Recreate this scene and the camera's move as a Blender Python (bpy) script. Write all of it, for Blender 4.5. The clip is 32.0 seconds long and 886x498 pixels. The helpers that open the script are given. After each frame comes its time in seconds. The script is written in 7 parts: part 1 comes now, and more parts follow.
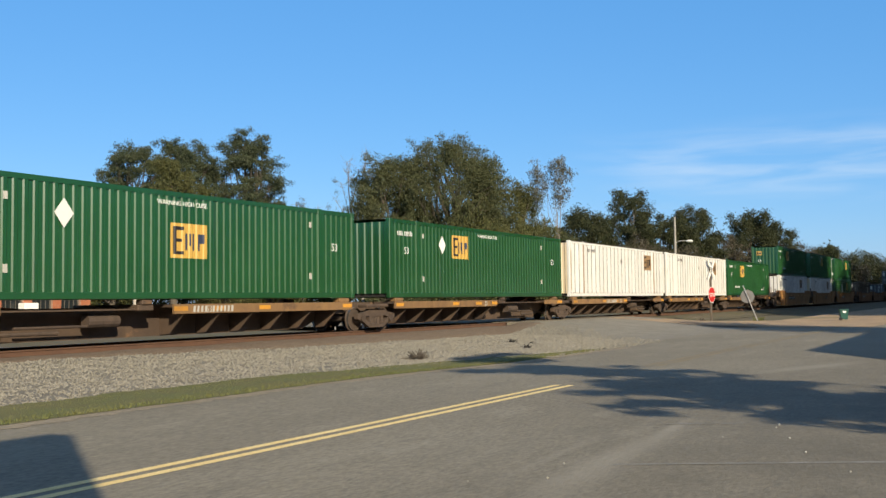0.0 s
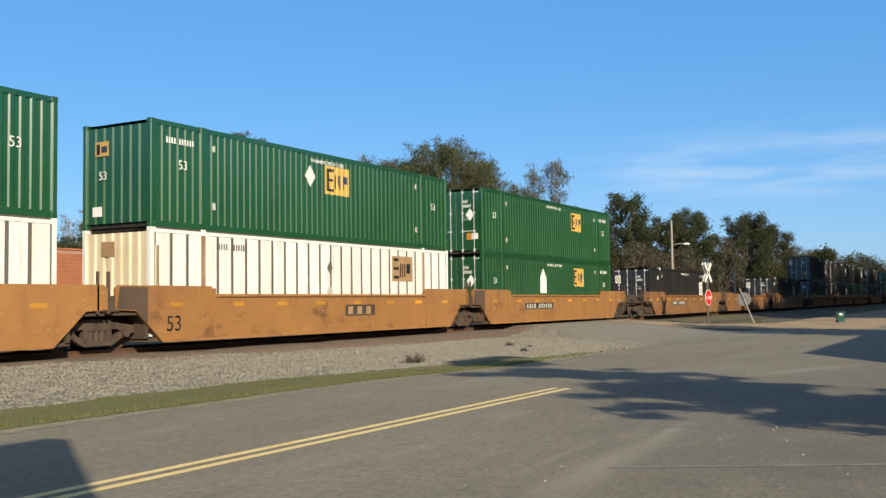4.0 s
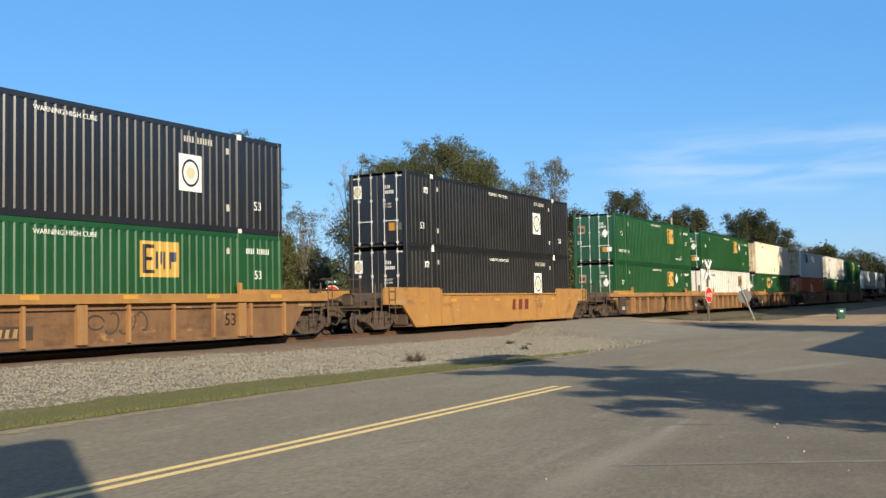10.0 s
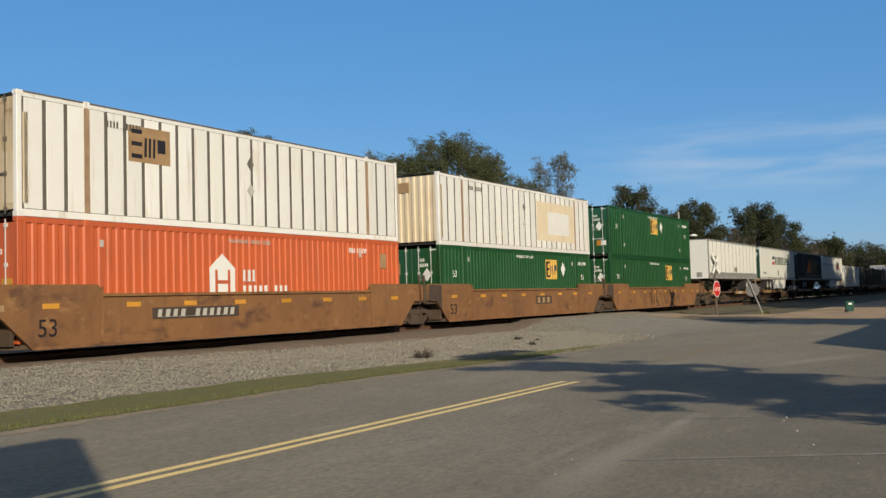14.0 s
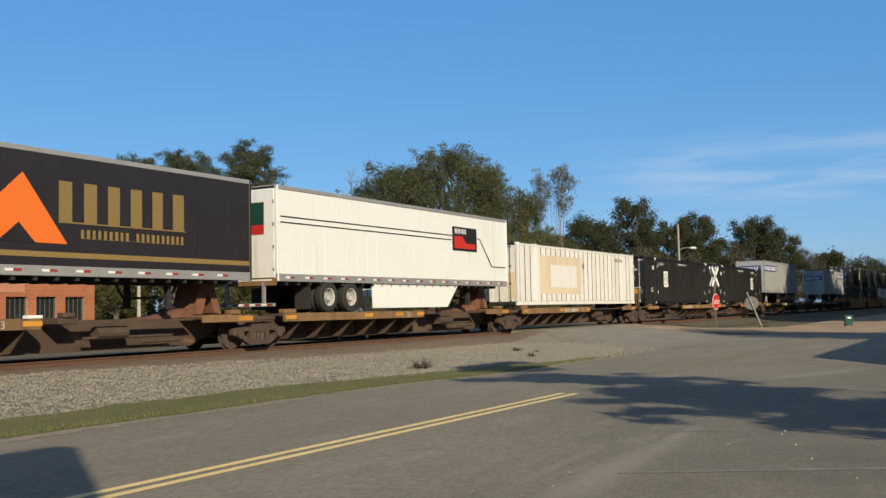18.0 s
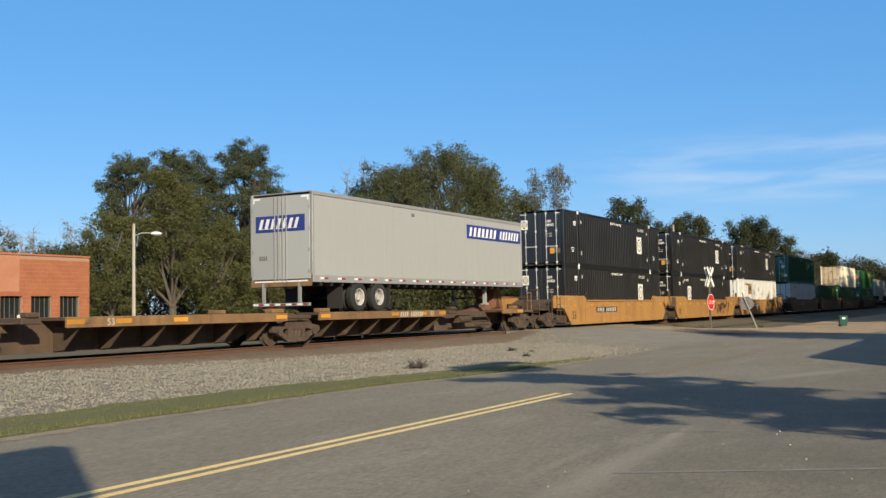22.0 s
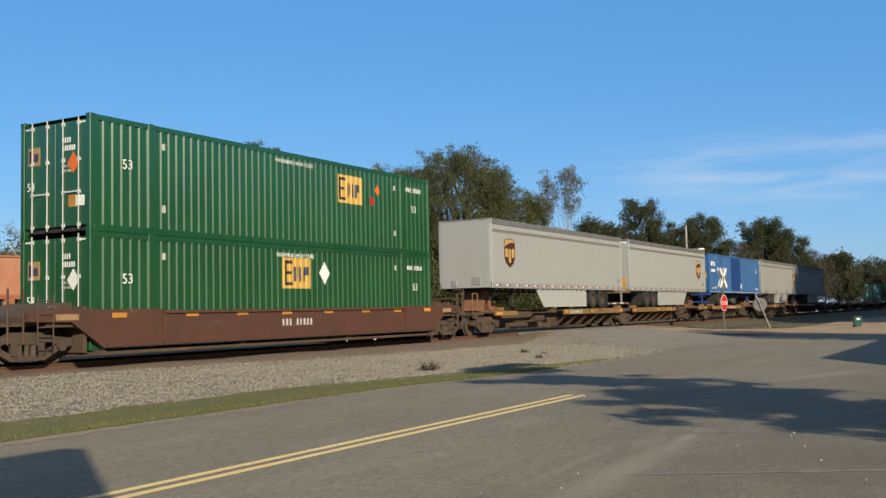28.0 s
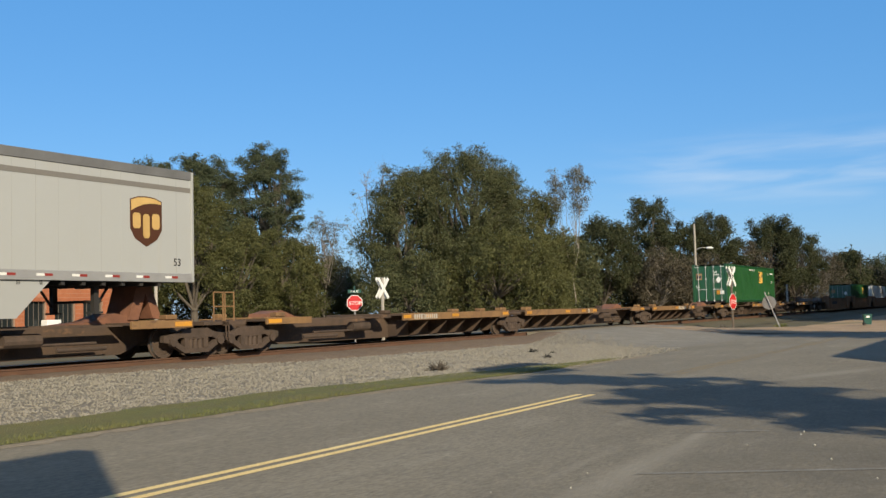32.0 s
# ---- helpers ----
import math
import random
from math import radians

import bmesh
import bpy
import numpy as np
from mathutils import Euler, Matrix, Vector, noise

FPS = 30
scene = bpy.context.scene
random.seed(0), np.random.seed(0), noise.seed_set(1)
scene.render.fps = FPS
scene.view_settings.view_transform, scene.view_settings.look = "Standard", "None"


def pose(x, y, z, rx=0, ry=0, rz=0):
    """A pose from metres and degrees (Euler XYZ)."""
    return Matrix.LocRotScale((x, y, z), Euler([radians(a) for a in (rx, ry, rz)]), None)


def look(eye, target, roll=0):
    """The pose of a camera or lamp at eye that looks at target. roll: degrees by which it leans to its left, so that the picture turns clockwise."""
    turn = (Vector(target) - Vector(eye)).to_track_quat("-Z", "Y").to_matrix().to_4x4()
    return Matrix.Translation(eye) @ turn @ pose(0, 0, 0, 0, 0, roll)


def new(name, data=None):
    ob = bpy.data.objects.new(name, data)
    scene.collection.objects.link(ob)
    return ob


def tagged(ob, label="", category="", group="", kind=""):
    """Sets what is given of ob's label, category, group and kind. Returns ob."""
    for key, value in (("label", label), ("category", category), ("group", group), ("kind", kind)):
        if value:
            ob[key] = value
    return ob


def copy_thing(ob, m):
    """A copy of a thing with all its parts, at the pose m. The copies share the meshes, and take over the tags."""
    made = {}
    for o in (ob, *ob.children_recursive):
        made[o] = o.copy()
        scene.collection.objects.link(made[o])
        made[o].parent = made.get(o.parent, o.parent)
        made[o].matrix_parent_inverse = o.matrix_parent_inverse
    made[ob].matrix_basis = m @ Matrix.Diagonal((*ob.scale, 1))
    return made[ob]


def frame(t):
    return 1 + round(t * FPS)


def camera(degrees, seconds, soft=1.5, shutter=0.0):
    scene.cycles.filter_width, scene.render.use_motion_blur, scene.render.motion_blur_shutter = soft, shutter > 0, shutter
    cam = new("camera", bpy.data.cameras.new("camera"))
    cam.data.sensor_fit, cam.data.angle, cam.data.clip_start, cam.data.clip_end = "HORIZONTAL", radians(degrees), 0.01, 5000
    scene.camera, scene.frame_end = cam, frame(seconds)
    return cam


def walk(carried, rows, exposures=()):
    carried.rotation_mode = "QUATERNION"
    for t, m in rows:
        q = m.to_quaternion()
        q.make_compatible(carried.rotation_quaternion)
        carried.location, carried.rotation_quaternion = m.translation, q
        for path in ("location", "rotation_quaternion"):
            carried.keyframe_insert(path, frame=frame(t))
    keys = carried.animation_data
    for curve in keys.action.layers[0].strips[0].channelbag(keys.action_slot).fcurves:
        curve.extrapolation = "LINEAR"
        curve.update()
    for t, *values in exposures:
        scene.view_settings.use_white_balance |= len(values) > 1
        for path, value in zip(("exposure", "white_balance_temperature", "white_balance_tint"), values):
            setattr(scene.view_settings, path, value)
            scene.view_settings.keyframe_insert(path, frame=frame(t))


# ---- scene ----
cam = camera(48.049, 32.0, soft=1.45)
EXPOSURE = 0.0
EYE = (0.0, 0.0, 1.036)
walk(cam, [(t, pose(*EYE, rx, ry, rz)) for t, rx, ry, rz in (
    (0, 92.961, 0.694, -60.637), (0.5, 93.040, 0.730, -60.688), (1, 93.143, 0.788, -60.647), (1.5, 93.223, 0.832, -60.715),
    (2, 93.322, 0.846, -60.717), (2.5, 93.334, 0.844, -60.742), (3, 93.270, 0.824, -60.787), (3.5, 93.208, 0.814, -60.822),
    (5.5, 93.021, 0.891, -60.691), (6, 93.033, 0.938, -60.708), (6.5, 93.021, 0.988, -60.724), (7, 93.050, 1.051, -60.776),
    (7.5, 93.067, 1.039, -60.827), (8, 93.046, 1.048, -60.828), (8.5, 93.017, 1.042, -60.835), (9, 93.045, 1.094, -60.844),
    (9.5, 93.070, 1.131, -60.751), (10, 93.079, 1.103, -60.787), (10.5, 93.020, 1.079, -60.791), (11, 92.992, 1.105, -60.764),
    (11.5, 92.936, 1.175, -60.757), (12, 92.800, 1.291, -60.667), (12.5, 92.821, 1.378, -60.572), (13, 92.815, 1.489, -60.550),
    (13.5, 92.878, 1.554, -60.440), (14, 92.873, 1.601, -60.357), (14.5, 93.002, 1.615, -60.357), (16.5, 93.194, 1.233, -60.355),
    (17, 93.239, 1.207, -60.385), (17.5, 93.352, 1.160, -60.436), (18, 93.486, 1.145, -60.417), (18.5, 93.658, 1.084, -60.428),
    (19, 93.712, 1.031, -60.533), (19.5, 93.691, 0.981, -60.597), (20, 93.613, 1.015, -60.688), (20.5, 93.578, 0.979, -60.726),
    (21, 93.461, 1.005, -60.735), (21.5, 93.461, 1.008, -60.684), (22, 93.478, 1.064, -60.683), (22.5, 93.506, 1.098, -60.557),
    (23, 93.587, 1.145, -60.484), (23.5, 93.663, 1.175, -60.363), (24, 93.723, 1.200, -60.324), (24.5, 93.841, 1.172, -60.279),
    (25, 93.868, 1.228, -60.189), (25.5, 93.913, 1.229, -60.126), (27.5, 93.698, 1.300, -59.979), (28, 93.597, 1.243, -59.977),
    (28.5, 93.504, 1.174, -59.969), (29, 93.472, 1.120, -59.983), (29.5, 93.399, 1.115, -59.904), (30, 93.375, 1.220, -59.813),
    (30.5, 93.405, 1.368, -59.683), (31, 93.485, 1.487, -59.572), (31.5, 93.511, 1.536, -59.511), (32, 93.612, 1.534, -59.500),
)],
     exposures=[(t, EXPOSURE + e) for t, e in ((0, 0.3), (1, 0.15), (2, -0.13), (3, 0.1), (6, 0.36), (9, 0.4), (10, 0.38), (12, 0.18), (13, -0.15), (14, -0.15), (17, -0.02), (18, 0.02), (19, -0.22), (20, 0.26), (22, 0.25), (24, 0.28), (25, 0.04), (27.5, -0.05), (28, 0.12), (32, 0.17))])

# ---- daylight: low winter sun from behind the camera ----
SUN_AZ, SUN_EL = 216.9, 26.0
TO_SUN = Vector((math.sin(radians(SUN_AZ)) * math.cos(radians(SUN_EL)),
                 math.cos(radians(SUN_AZ)) * math.cos(radians(SUN_EL)), math.sin(radians(SUN_EL))))
world = bpy.data.worlds.new("world")
world.use_nodes = True
scene.world = world
wn = world.node_tree.nodes
sky = wn.new("ShaderNodeTexSky")
sky.sky_type, sky.sun_disc = "NISHITA", False
sky.sun_elevation, sky.sun_rotation = radians(SUN_EL), radians(SUN_AZ)
sky.air_density, sky.dust_density, sky.ozone_density = 1.0, 0.40, 3.2
rich = wn.new("ShaderNodeHueSaturation")
world.node_tree.links.new(sky.outputs[0], rich.inputs["Color"])
deep = wn.new("ShaderNodeMix")          # clear high air: an even blue laid over the model sky's steep fall-off
deep.data_type = "RGBA"
height = wn.new("ShaderNodeSeparateXYZ")
world.node_tree.links.new(wn.new("ShaderNodeTexCoord").outputs["Generated"], height.inputs[0])
fall = wn.new("ShaderNodeMapRange")     # and it thins out again towards the zenith
fall.interpolation_type = "SMOOTHSTEP"
for key, val in (("From Min", 0.34), ("From Max", 0.85), ("To Min", 0.5), ("To Max", 0.06)):
    fall.inputs[key].default_value = val
world.node_tree.links.new(height.outputs["Z"], fall.inputs["Value"])
world.node_tree.links.new(fall.outputs[0], deep.inputs[0])
haze = wn.new("ShaderNodeMapRange")     # thin high haze makes the overhead sky less deep a blue
haze.interpolation_type = "SMOOTHSTEP"
for key, val in (("From Min", 0.36), ("From Max", 0.80), ("To Min", 1.15), ("To Max", 0.55)):
    haze.inputs[key].default_value = val
world.node_tree.links.new(height.outputs["Z"], haze.inputs["Value"])
world.node_tree.links.new(haze.outputs[0], rich.inputs["Saturation"])
deep.inputs[7].default_value = (0.92, 3.8, 8.7, 1.0)
world.node_tree.links.new(rich.outputs[0], deep.inputs[6])
world.node_tree.links.new(deep.outputs[2], wn["Background"].inputs[0])
wn["Background"].inputs[1].default_value = 0.097
sun = new("sun", bpy.data.lights.new("sun", "SUN"))
sun.data.energy, sun.data.angle, sun.data.color = 5.0, radians(0.53), (1.0, 0.87, 0.65)
sun.matrix_world = look(TO_SUN * 100, (0, 0, 0))


# ---- materials ----
def surf(name, col, rough=0.6, metal=0.0, second=None, spread=0.5, scale=1.2, grain=0.12, fine=40.0,
         streak=None, run=0.0, bump=0.15, spec=0.5, vary=0.08, stretch=(1, 1, 1), coat=0.0, runs=(7.0, 7.0, 0.35), patches=(), dent=0.0):
    """A worn surface: base colour, a second colour in blotches, vertical streaks, scuffed patches, fine grain and relief."""
    m = bpy.data.materials.new(name)
    m.use_nodes = True
    nt = m.node_tree
    n, l = nt.nodes, nt.links
    bsdf = n["Principled BSDF"]
    tc = n.new("ShaderNodeTexCoord")
    mp = n.new("ShaderNodeMapping")
    mp.inputs["Scale"].default_value = stretch
    l.new(tc.outputs["Object"], mp.inputs[0])
    info = n.new("ShaderNodeObjectInfo")

    def noise_of(size, detail, vec, rough_=0.6):
        t = n.new("ShaderNodeTexNoise")
        t.inputs["Scale"].default_value, t.inputs["Detail"].default_value = size, detail
        t.inputs["Roughness"].default_value = rough_
        l.new(vec, t.inputs["Vector"])
        return t.outputs["Fac"]

    def ramp(fac, a, b):
        r = n.new("ShaderNodeMapRange")
        r.inputs["From Min"].default_value, r.inputs["From Max"].default_value = a, b
        l.new(fac, r.inputs["Value"])
        return r.outputs[0]

    def mix(fac, a, b, kind="MIX"):
        x = n.new("ShaderNodeMix")
        x.data_type, x.blend_type = "RGBA", kind
        for sock, val in ((x.inputs[0], fac), (x.inputs[6], a), (x.inputs[7], b)):
            if isinstance(val, (int, float)):
                sock.default_value = val
            elif isinstance(val, tuple):
                sock.default_value = (*val, 1.0)
            else:
                l.new(val, sock)
        return x.outputs[2]

    off = n.new("ShaderNodeVectorMath")
    off.operation = "ADD"
    rnd = n.new("ShaderNodeMath")
    rnd.operation = "MULTIPLY"
    rnd.inputs[1].default_value = 37.0
    l.new(info.outputs["Random"], rnd.inputs[0])
    l.new(mp.outputs[0], off.inputs[0])
    l.new(rnd.outputs[0], off.inputs[1])
    vec = off.outputs[0]
    big = noise_of(scale, 6, vec)
    colour = tuple(col)
    if second:
        colour = mix(ramp(big, 0.5 - 0.35 * (1 - spread), 0.5 + 0.35 * (1.2 - spread)), tuple(col), tuple(second))
    if streak:
        ms = n.new("ShaderNodeMapping")
        ms.inputs["Scale"].default_value = runs
        l.new(vec, ms.inputs[0])
        st = noise_of(1.0, 5, ms.outputs[0], 0.65)
        colour = mix(ramp(st, 0.62 - 0.3 * run, 0.80), colour, tuple(streak))
    for k, (tint, size, low, high) in enumerate(patches):
        mk = n.new("ShaderNodeMapping")
        mk.inputs["Location"].default_value = (3.7 * k, 1.9 * k, 5.3 * k)
        mk.inputs["Scale"].default_value = (0.7, 1.0, 1.3)
        l.new(vec, mk.inputs[0])
        colour = mix(ramp(noise_of(size, 9, mk.outputs[0], 0.68), low, high), colour, tuple(tint))
    small = noise_of(fine, 4, vec, 0.7)
    g = n.new("ShaderNodeHueSaturation")
    val = n.new("ShaderNodeMapRange")
    val.inputs["From Min"].default_value, val.inputs["From Max"].default_value = 0.3, 0.7
    val.inputs["To Min"].default_value, val.inputs["To Max"].default_value = 1 - grain, 1 + grain
    l.new(small, val.inputs["Value"])
    per = n.new("ShaderNodeMapRange")
    per.inputs["To Min"].default_value, per.inputs["To Max"].default_value = 1 - vary, 1 + vary
    l.new(info.outputs["Random"], per.inputs["Value"])
    mul = n.new("ShaderNodeMath")
    mul.operation = "MULTIPLY"
    l.new(val.outputs[0], mul.inputs[0])
    l.new(per.outputs[0], mul.inputs[1])
    l.new(mul.outputs[0], g.inputs["Value"])
    if isinstance(colour, tuple):
        g.inputs["Color"].default_value = (*colour, 1.0)
    else:
        l.new(colour, g.inputs["Color"])
    l.new(g.outputs[0], bsdf.inputs["Base Color"])
    rr = n.new("ShaderNodeMapRange")
    rr.inputs["From Min"].default_value, rr.inputs["From Max"].default_value = 0.3, 0.7
    rr.inputs["To Min"].default_value, rr.inputs["To Max"].default_value = max(0.05, rough - 0.1), min(1.0, rough + 0.1)
    l.new(big, rr.inputs["Value"])
    l.new(rr.outputs[0], bsdf.inputs["Roughness"])
    bsdf.inputs["Metallic"].default_value = metal
    bsdf.inputs["Specular IOR Level"].default_value = spec
    bsdf.inputs["Coat Weight"].default_value, bsdf.inputs["Coat Roughness"].default_value, bsdf.inputs["Coat IOR"].default_value = coat, 0.29, 1.85
    if bump:
        b = n.new("ShaderNodeBump")
        b.inputs["Strength"].default_value, b.inputs["Distance"].default_value = bump, 0.02
        l.new(small, b.inputs["Height"])
        l.new(b.outputs[0], bsdf.inputs["Normal"])
        if dent:
            d = n.new("ShaderNodeBump")
            d.inputs["Strength"].default_value, d.inputs["Distance"].default_value = dent, 0.12
            l.new(noise_of(1.4, 2, vec), d.inputs["Height"])
            l.new(b.outputs[0], d.inputs["Normal"])
            l.new(d.outputs[0], bsdf.inputs["Normal"])
    return m


GREEN = surf("green_paint", (0.009, 0.068, 0.014), 0.43, second=(0.012, 0.084, 0.020), scale=0.6, streak=(0.022, 0.056, 0.025), run=0.15, bump=0.03, grain=0.05, spec=0.3, coat=1.0)
BLACK = surf("black_paint", (0.013, 0.012, 0.011), 0.42, second=(0.018, 0.017, 0.015), scale=0.6, streak=(0.042, 0.040, 0.038), run=0.1, bump=0.03, grain=0.06, spec=0.3, coat=0.75)
CREAM = surf("cream_paint", (0.80, 0.73, 0.56), 0.55, second=(0.76, 0.67, 0.49), scale=0.5, streak=(0.42, 0.27, 0.13), run=0.25, bump=0.05, grain=0.04, runs=(4.0, 4.0, 0.3), patches=(((0.46, 0.29, 0.14), 1.1, 0.66, 0.74),))
ORANGE = surf("orange_paint", (0.60, 0.12, 0.03), 0.5, second=(0.50, 0.10, 0.03), scale=0.6, streak=(0.34, 0.10, 0.04), run=0.3, bump=0.05, grain=0.05, coat=0.4)
BLUE = surf("blue_paint", (0.034, 0.112, 0.285), 0.5, second=(0.050, 0.140, 0.320), scale=0.6, streak=(0.08, 0.13, 0.25), run=0.22, bump=0.05, grain=0.05)
DEEPBLUE = surf("deep_blue_paint", (0.018, 0.062, 0.215), 0.45, bump=0.05, grain=0.05)
WHITE = surf("white_aluminium_sheet", (0.80, 0.785, 0.735), 0.5, second=(0.74, 0.715, 0.65), scale=0.7, streak=(0.48, 0.38, 0.26), run=0.16, bump=0.04, grain=0.03, runs=(4.0, 4.0, 0.3), patches=(((0.45, 0.34, 0.22), 1.4, 0.68, 0.75),))
STAIN = surf("stained_white_sheet", (0.64, 0.52, 0.34), 0.6, second=(0.72, 0.62, 0.46), scale=0.9, streak=(0.42, 0.29, 0.15), run=0.3, bump=0.04, grain=0.05)
RUSTPOST = surf("rust_stained_post", (0.27, 0.165, 0.095), 0.75, second=(0.40, 0.28, 0.17), scale=2.0, streak=(0.16, 0.09, 0.05), run=0.4, bump=0.08, grain=0.1)
RUSTCREAM = surf("rust_eaten_cream_paint", (0.66, 0.55, 0.37), 0.65, second=(0.52, 0.38, 0.22), scale=0.8, streak=(0.26, 0.13, 0.06), run=0.45, bump=0.08, grain=0.08, runs=(5.0, 5.0, 0.4), patches=(((0.24, 0.115, 0.050), 1.3, 0.55, 0.68),))
JOINT = surf("weathered_aluminium", (0.135, 0.118, 0.094), 0.7, second=(0.085, 0.073, 0.058), scale=2.0, bump=0.08)
WHITEPAINT = surf("white_marking_paint", (0.78, 0.77, 0.72), 0.55, bump=0.03, grain=0.06)
CHROME = surf("galvanised_rod", (0.55, 0.55, 0.53), 0.4, bump=0.03)
GREY = surf("pale_grey_trailer_sheet", (0.375, 0.380, 0.360), 0.5, second=(0.355, 0.356, 0.334), scale=0.3, streak=(0.36, 0.35, 0.315), run=0.12, bump=0.02, grain=0.02, runs=(1.2, 1.2, 0.2))
WHITETR = surf("white_trailer_sheet", (0.80, 0.795, 0.750), 0.4, second=(0.765, 0.755, 0.70), scale=0.3, streak=(0.60, 0.54, 0.44), run=0.12, bump=0.02, grain=0.02, runs=(1.8, 1.8, 0.18))
ALU = surf("bare_aluminium", (0.35, 0.345, 0.33), 0.45, metal=0.2, second=(0.28, 0.275, 0.265), scale=1.5, bump=0.05)
TAN = surf("tan_well_paint", (0.37, 0.180, 0.052), 0.65, second=(0.27, 0.122, 0.038), spread=0.3, scale=0.5, streak=(0.20, 0.090, 0.034), run=0.30, bump=0.08, grain=0.08, runs=(1.7, 1.7, 0.3), patches=(((0.15, 0.070, 0.030), 1.2, 0.56, 0.70), ((0.42, 0.235, 0.095), 2.6, 0.60, 0.70)), dent=0.35)
RUSTY = surf("rusty_well_paint", (0.258, 0.124, 0.043), 0.75, second=(0.175, 0.080, 0.033), spread=0.4, scale=0.5, streak=(0.120, 0.056, 0.028), run=0.30, bump=0.15, grain=0.10, runs=(1.7, 1.7, 0.35), patches=(((0.095, 0.045, 0.024), 1.1, 0.55, 0.68), ((0.31, 0.168, 0.068), 2.4, 0.58, 0.70), ((0.050, 0.030, 0.021), 4.0, 0.64, 0.71)), dent=0.5)
YELLOW = surf("yellow_well_paint", (0.41, 0.215, 0.060), 0.65, second=(0.31, 0.148, 0.044), spread=0.4, scale=0.5, streak=(0.22, 0.105, 0.040), run=0.30, bump=0.08, grain=0.08, runs=(1.7, 1.7, 0.3), patches=(((0.17, 0.080, 0.033), 1.2, 0.58, 0.72), ((0.45, 0.270, 0.115), 2.6, 0.60, 0.70)), dent=0.35)
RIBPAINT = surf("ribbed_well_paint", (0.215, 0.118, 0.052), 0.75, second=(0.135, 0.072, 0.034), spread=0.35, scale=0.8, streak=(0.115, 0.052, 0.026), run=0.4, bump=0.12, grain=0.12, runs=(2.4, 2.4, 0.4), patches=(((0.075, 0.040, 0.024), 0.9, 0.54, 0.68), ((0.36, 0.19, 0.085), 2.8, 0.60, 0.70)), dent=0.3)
# rib tan with sunlight put into its colour; also used for one top chord
LITRIBTAN = surf("sunlit_rib_tan_paint", (0.315, 0.180, 0.072), 0.7, second=(0.30, 0.13, 0.045), spread=0.35, scale=1.5, streak=(0.17, 0.08, 0.035), run=0.3, bump=0.1, grain=0.1)
MAROON = surf("red_brown_paint", (0.105, 0.042, 0.024), 0.7, second=(0.070, 0.032, 0.021), scale=0.7, streak=(0.060, 0.032, 0.022), run=0.3, bump=0.06, grain=0.1, runs=(2.0, 2.0, 0.3), patches=(((0.15, 0.085, 0.055), 2.0, 0.60, 0.72),))
SPINEPAINT = surf("grimy_brown_steel", (0.100, 0.064, 0.040), 0.85, second=(0.056, 0.037, 0.026), scale=1.0, streak=(0.045, 0.033, 0.025), run=0.25, bump=0.15, grain=0.15, runs=(2.5, 2.5, 0.5), patches=(((0.21, 0.115, 0.055), 1.6, 0.60, 0.72),))
SPINESIDE = surf("worn_mustard_sill", (0.255, 0.145, 0.056), 0.8, second=(0.160, 0.088, 0.042), spread=0.45, scale=0.9, streak=(0.095, 0.058, 0.034), run=0.3, bump=0.12, grain=0.12, runs=(2.5, 2.5, 0.5), patches=(((0.095, 0.055, 0.034), 1.8, 0.57, 0.68),))
IRON = surf("brake_dusted_iron", (0.090, 0.060, 0.041), 0.85, second=(0.048, 0.034, 0.025), scale=3.0, bump=0.15, grain=0.18)
TREAD = surf("polished_wheel_tread", (0.42, 0.40, 0.38), 0.3, metal=0.9, bump=0.02)
AMBER = surf("amber_reflective_tape", (0.62, 0.285, 0.030), 0.4, second=(0.42, 0.20, 0.04), spread=0.3, scale=1.5, bump=0.0, grain=0.08, vary=0.2)
LOGO_Y = surf("golden_decal", (0.66, 0.40, 0.075), 0.45, second=(0.58, 0.34, 0.065), scale=2, bump=0.0, grain=0.05, coat=0.7)
LOGO_K = surf("dark_decal", (0.022, 0.018, 0.018), 0.45, bump=0.0)
LOGO_B = surf("blue_decal", (0.03, 0.05, 0.22), 0.4, bump=0.0, grain=0.05)
LOGO_R = surf("red_decal", (0.50, 0.03, 0.02), 0.45, bump=0.0, grain=0.05)
LOGO_G = surf("dark_green_decal", (0.012, 0.055, 0.035), 0.45, bump=0.0, grain=0.05)
LOGO_O = surf("orange_decal", (0.75, 0.16, 0.02), 0.45, bump=0.0, grain=0.05)
GOLD = surf("dull_gold_lettering", (0.23, 0.155, 0.052), 0.45, bump=0.0, grain=0.08)
SHIELDGOLD = surf("tan_gold_decal", (0.56, 0.37, 0.13), 0.45, second=(0.48, 0.30, 0.10), scale=2, bump=0.0, grain=0.05)
DULLRAIL = surf("weathered_grey_rail", (0.17, 0.168, 0.16), 0.55, second=(0.12, 0.118, 0.112), scale=1.5, bump=0.05)
BROWN = surf("brown_decal", (0.075, 0.028, 0.010), 0.45, bump=0.0, grain=0.05)
FADED = surf("faded_decal", (0.30, 0.185, 0.085), 0.6, second=(0.40, 0.26, 0.13), scale=3, bump=0.03, grain=0.1)
PALEMARK = surf("faded_white_lettering", (0.48, 0.46, 0.40), 0.6, bump=0.0, grain=0.1)
DARKRED = surf("faded_red_lettering", (0.17, 0.035, 0.018), 0.6, bump=0.0, grain=0.1)
TAPERED = surf("dull_red_tape", (0.26, 0.030, 0.022), 0.5, bump=0.0, grain=0.05)
SLATE = surf("slate_blue_decal", (0.040, 0.050, 0.085), 0.45, bump=0.0, grain=0.05)
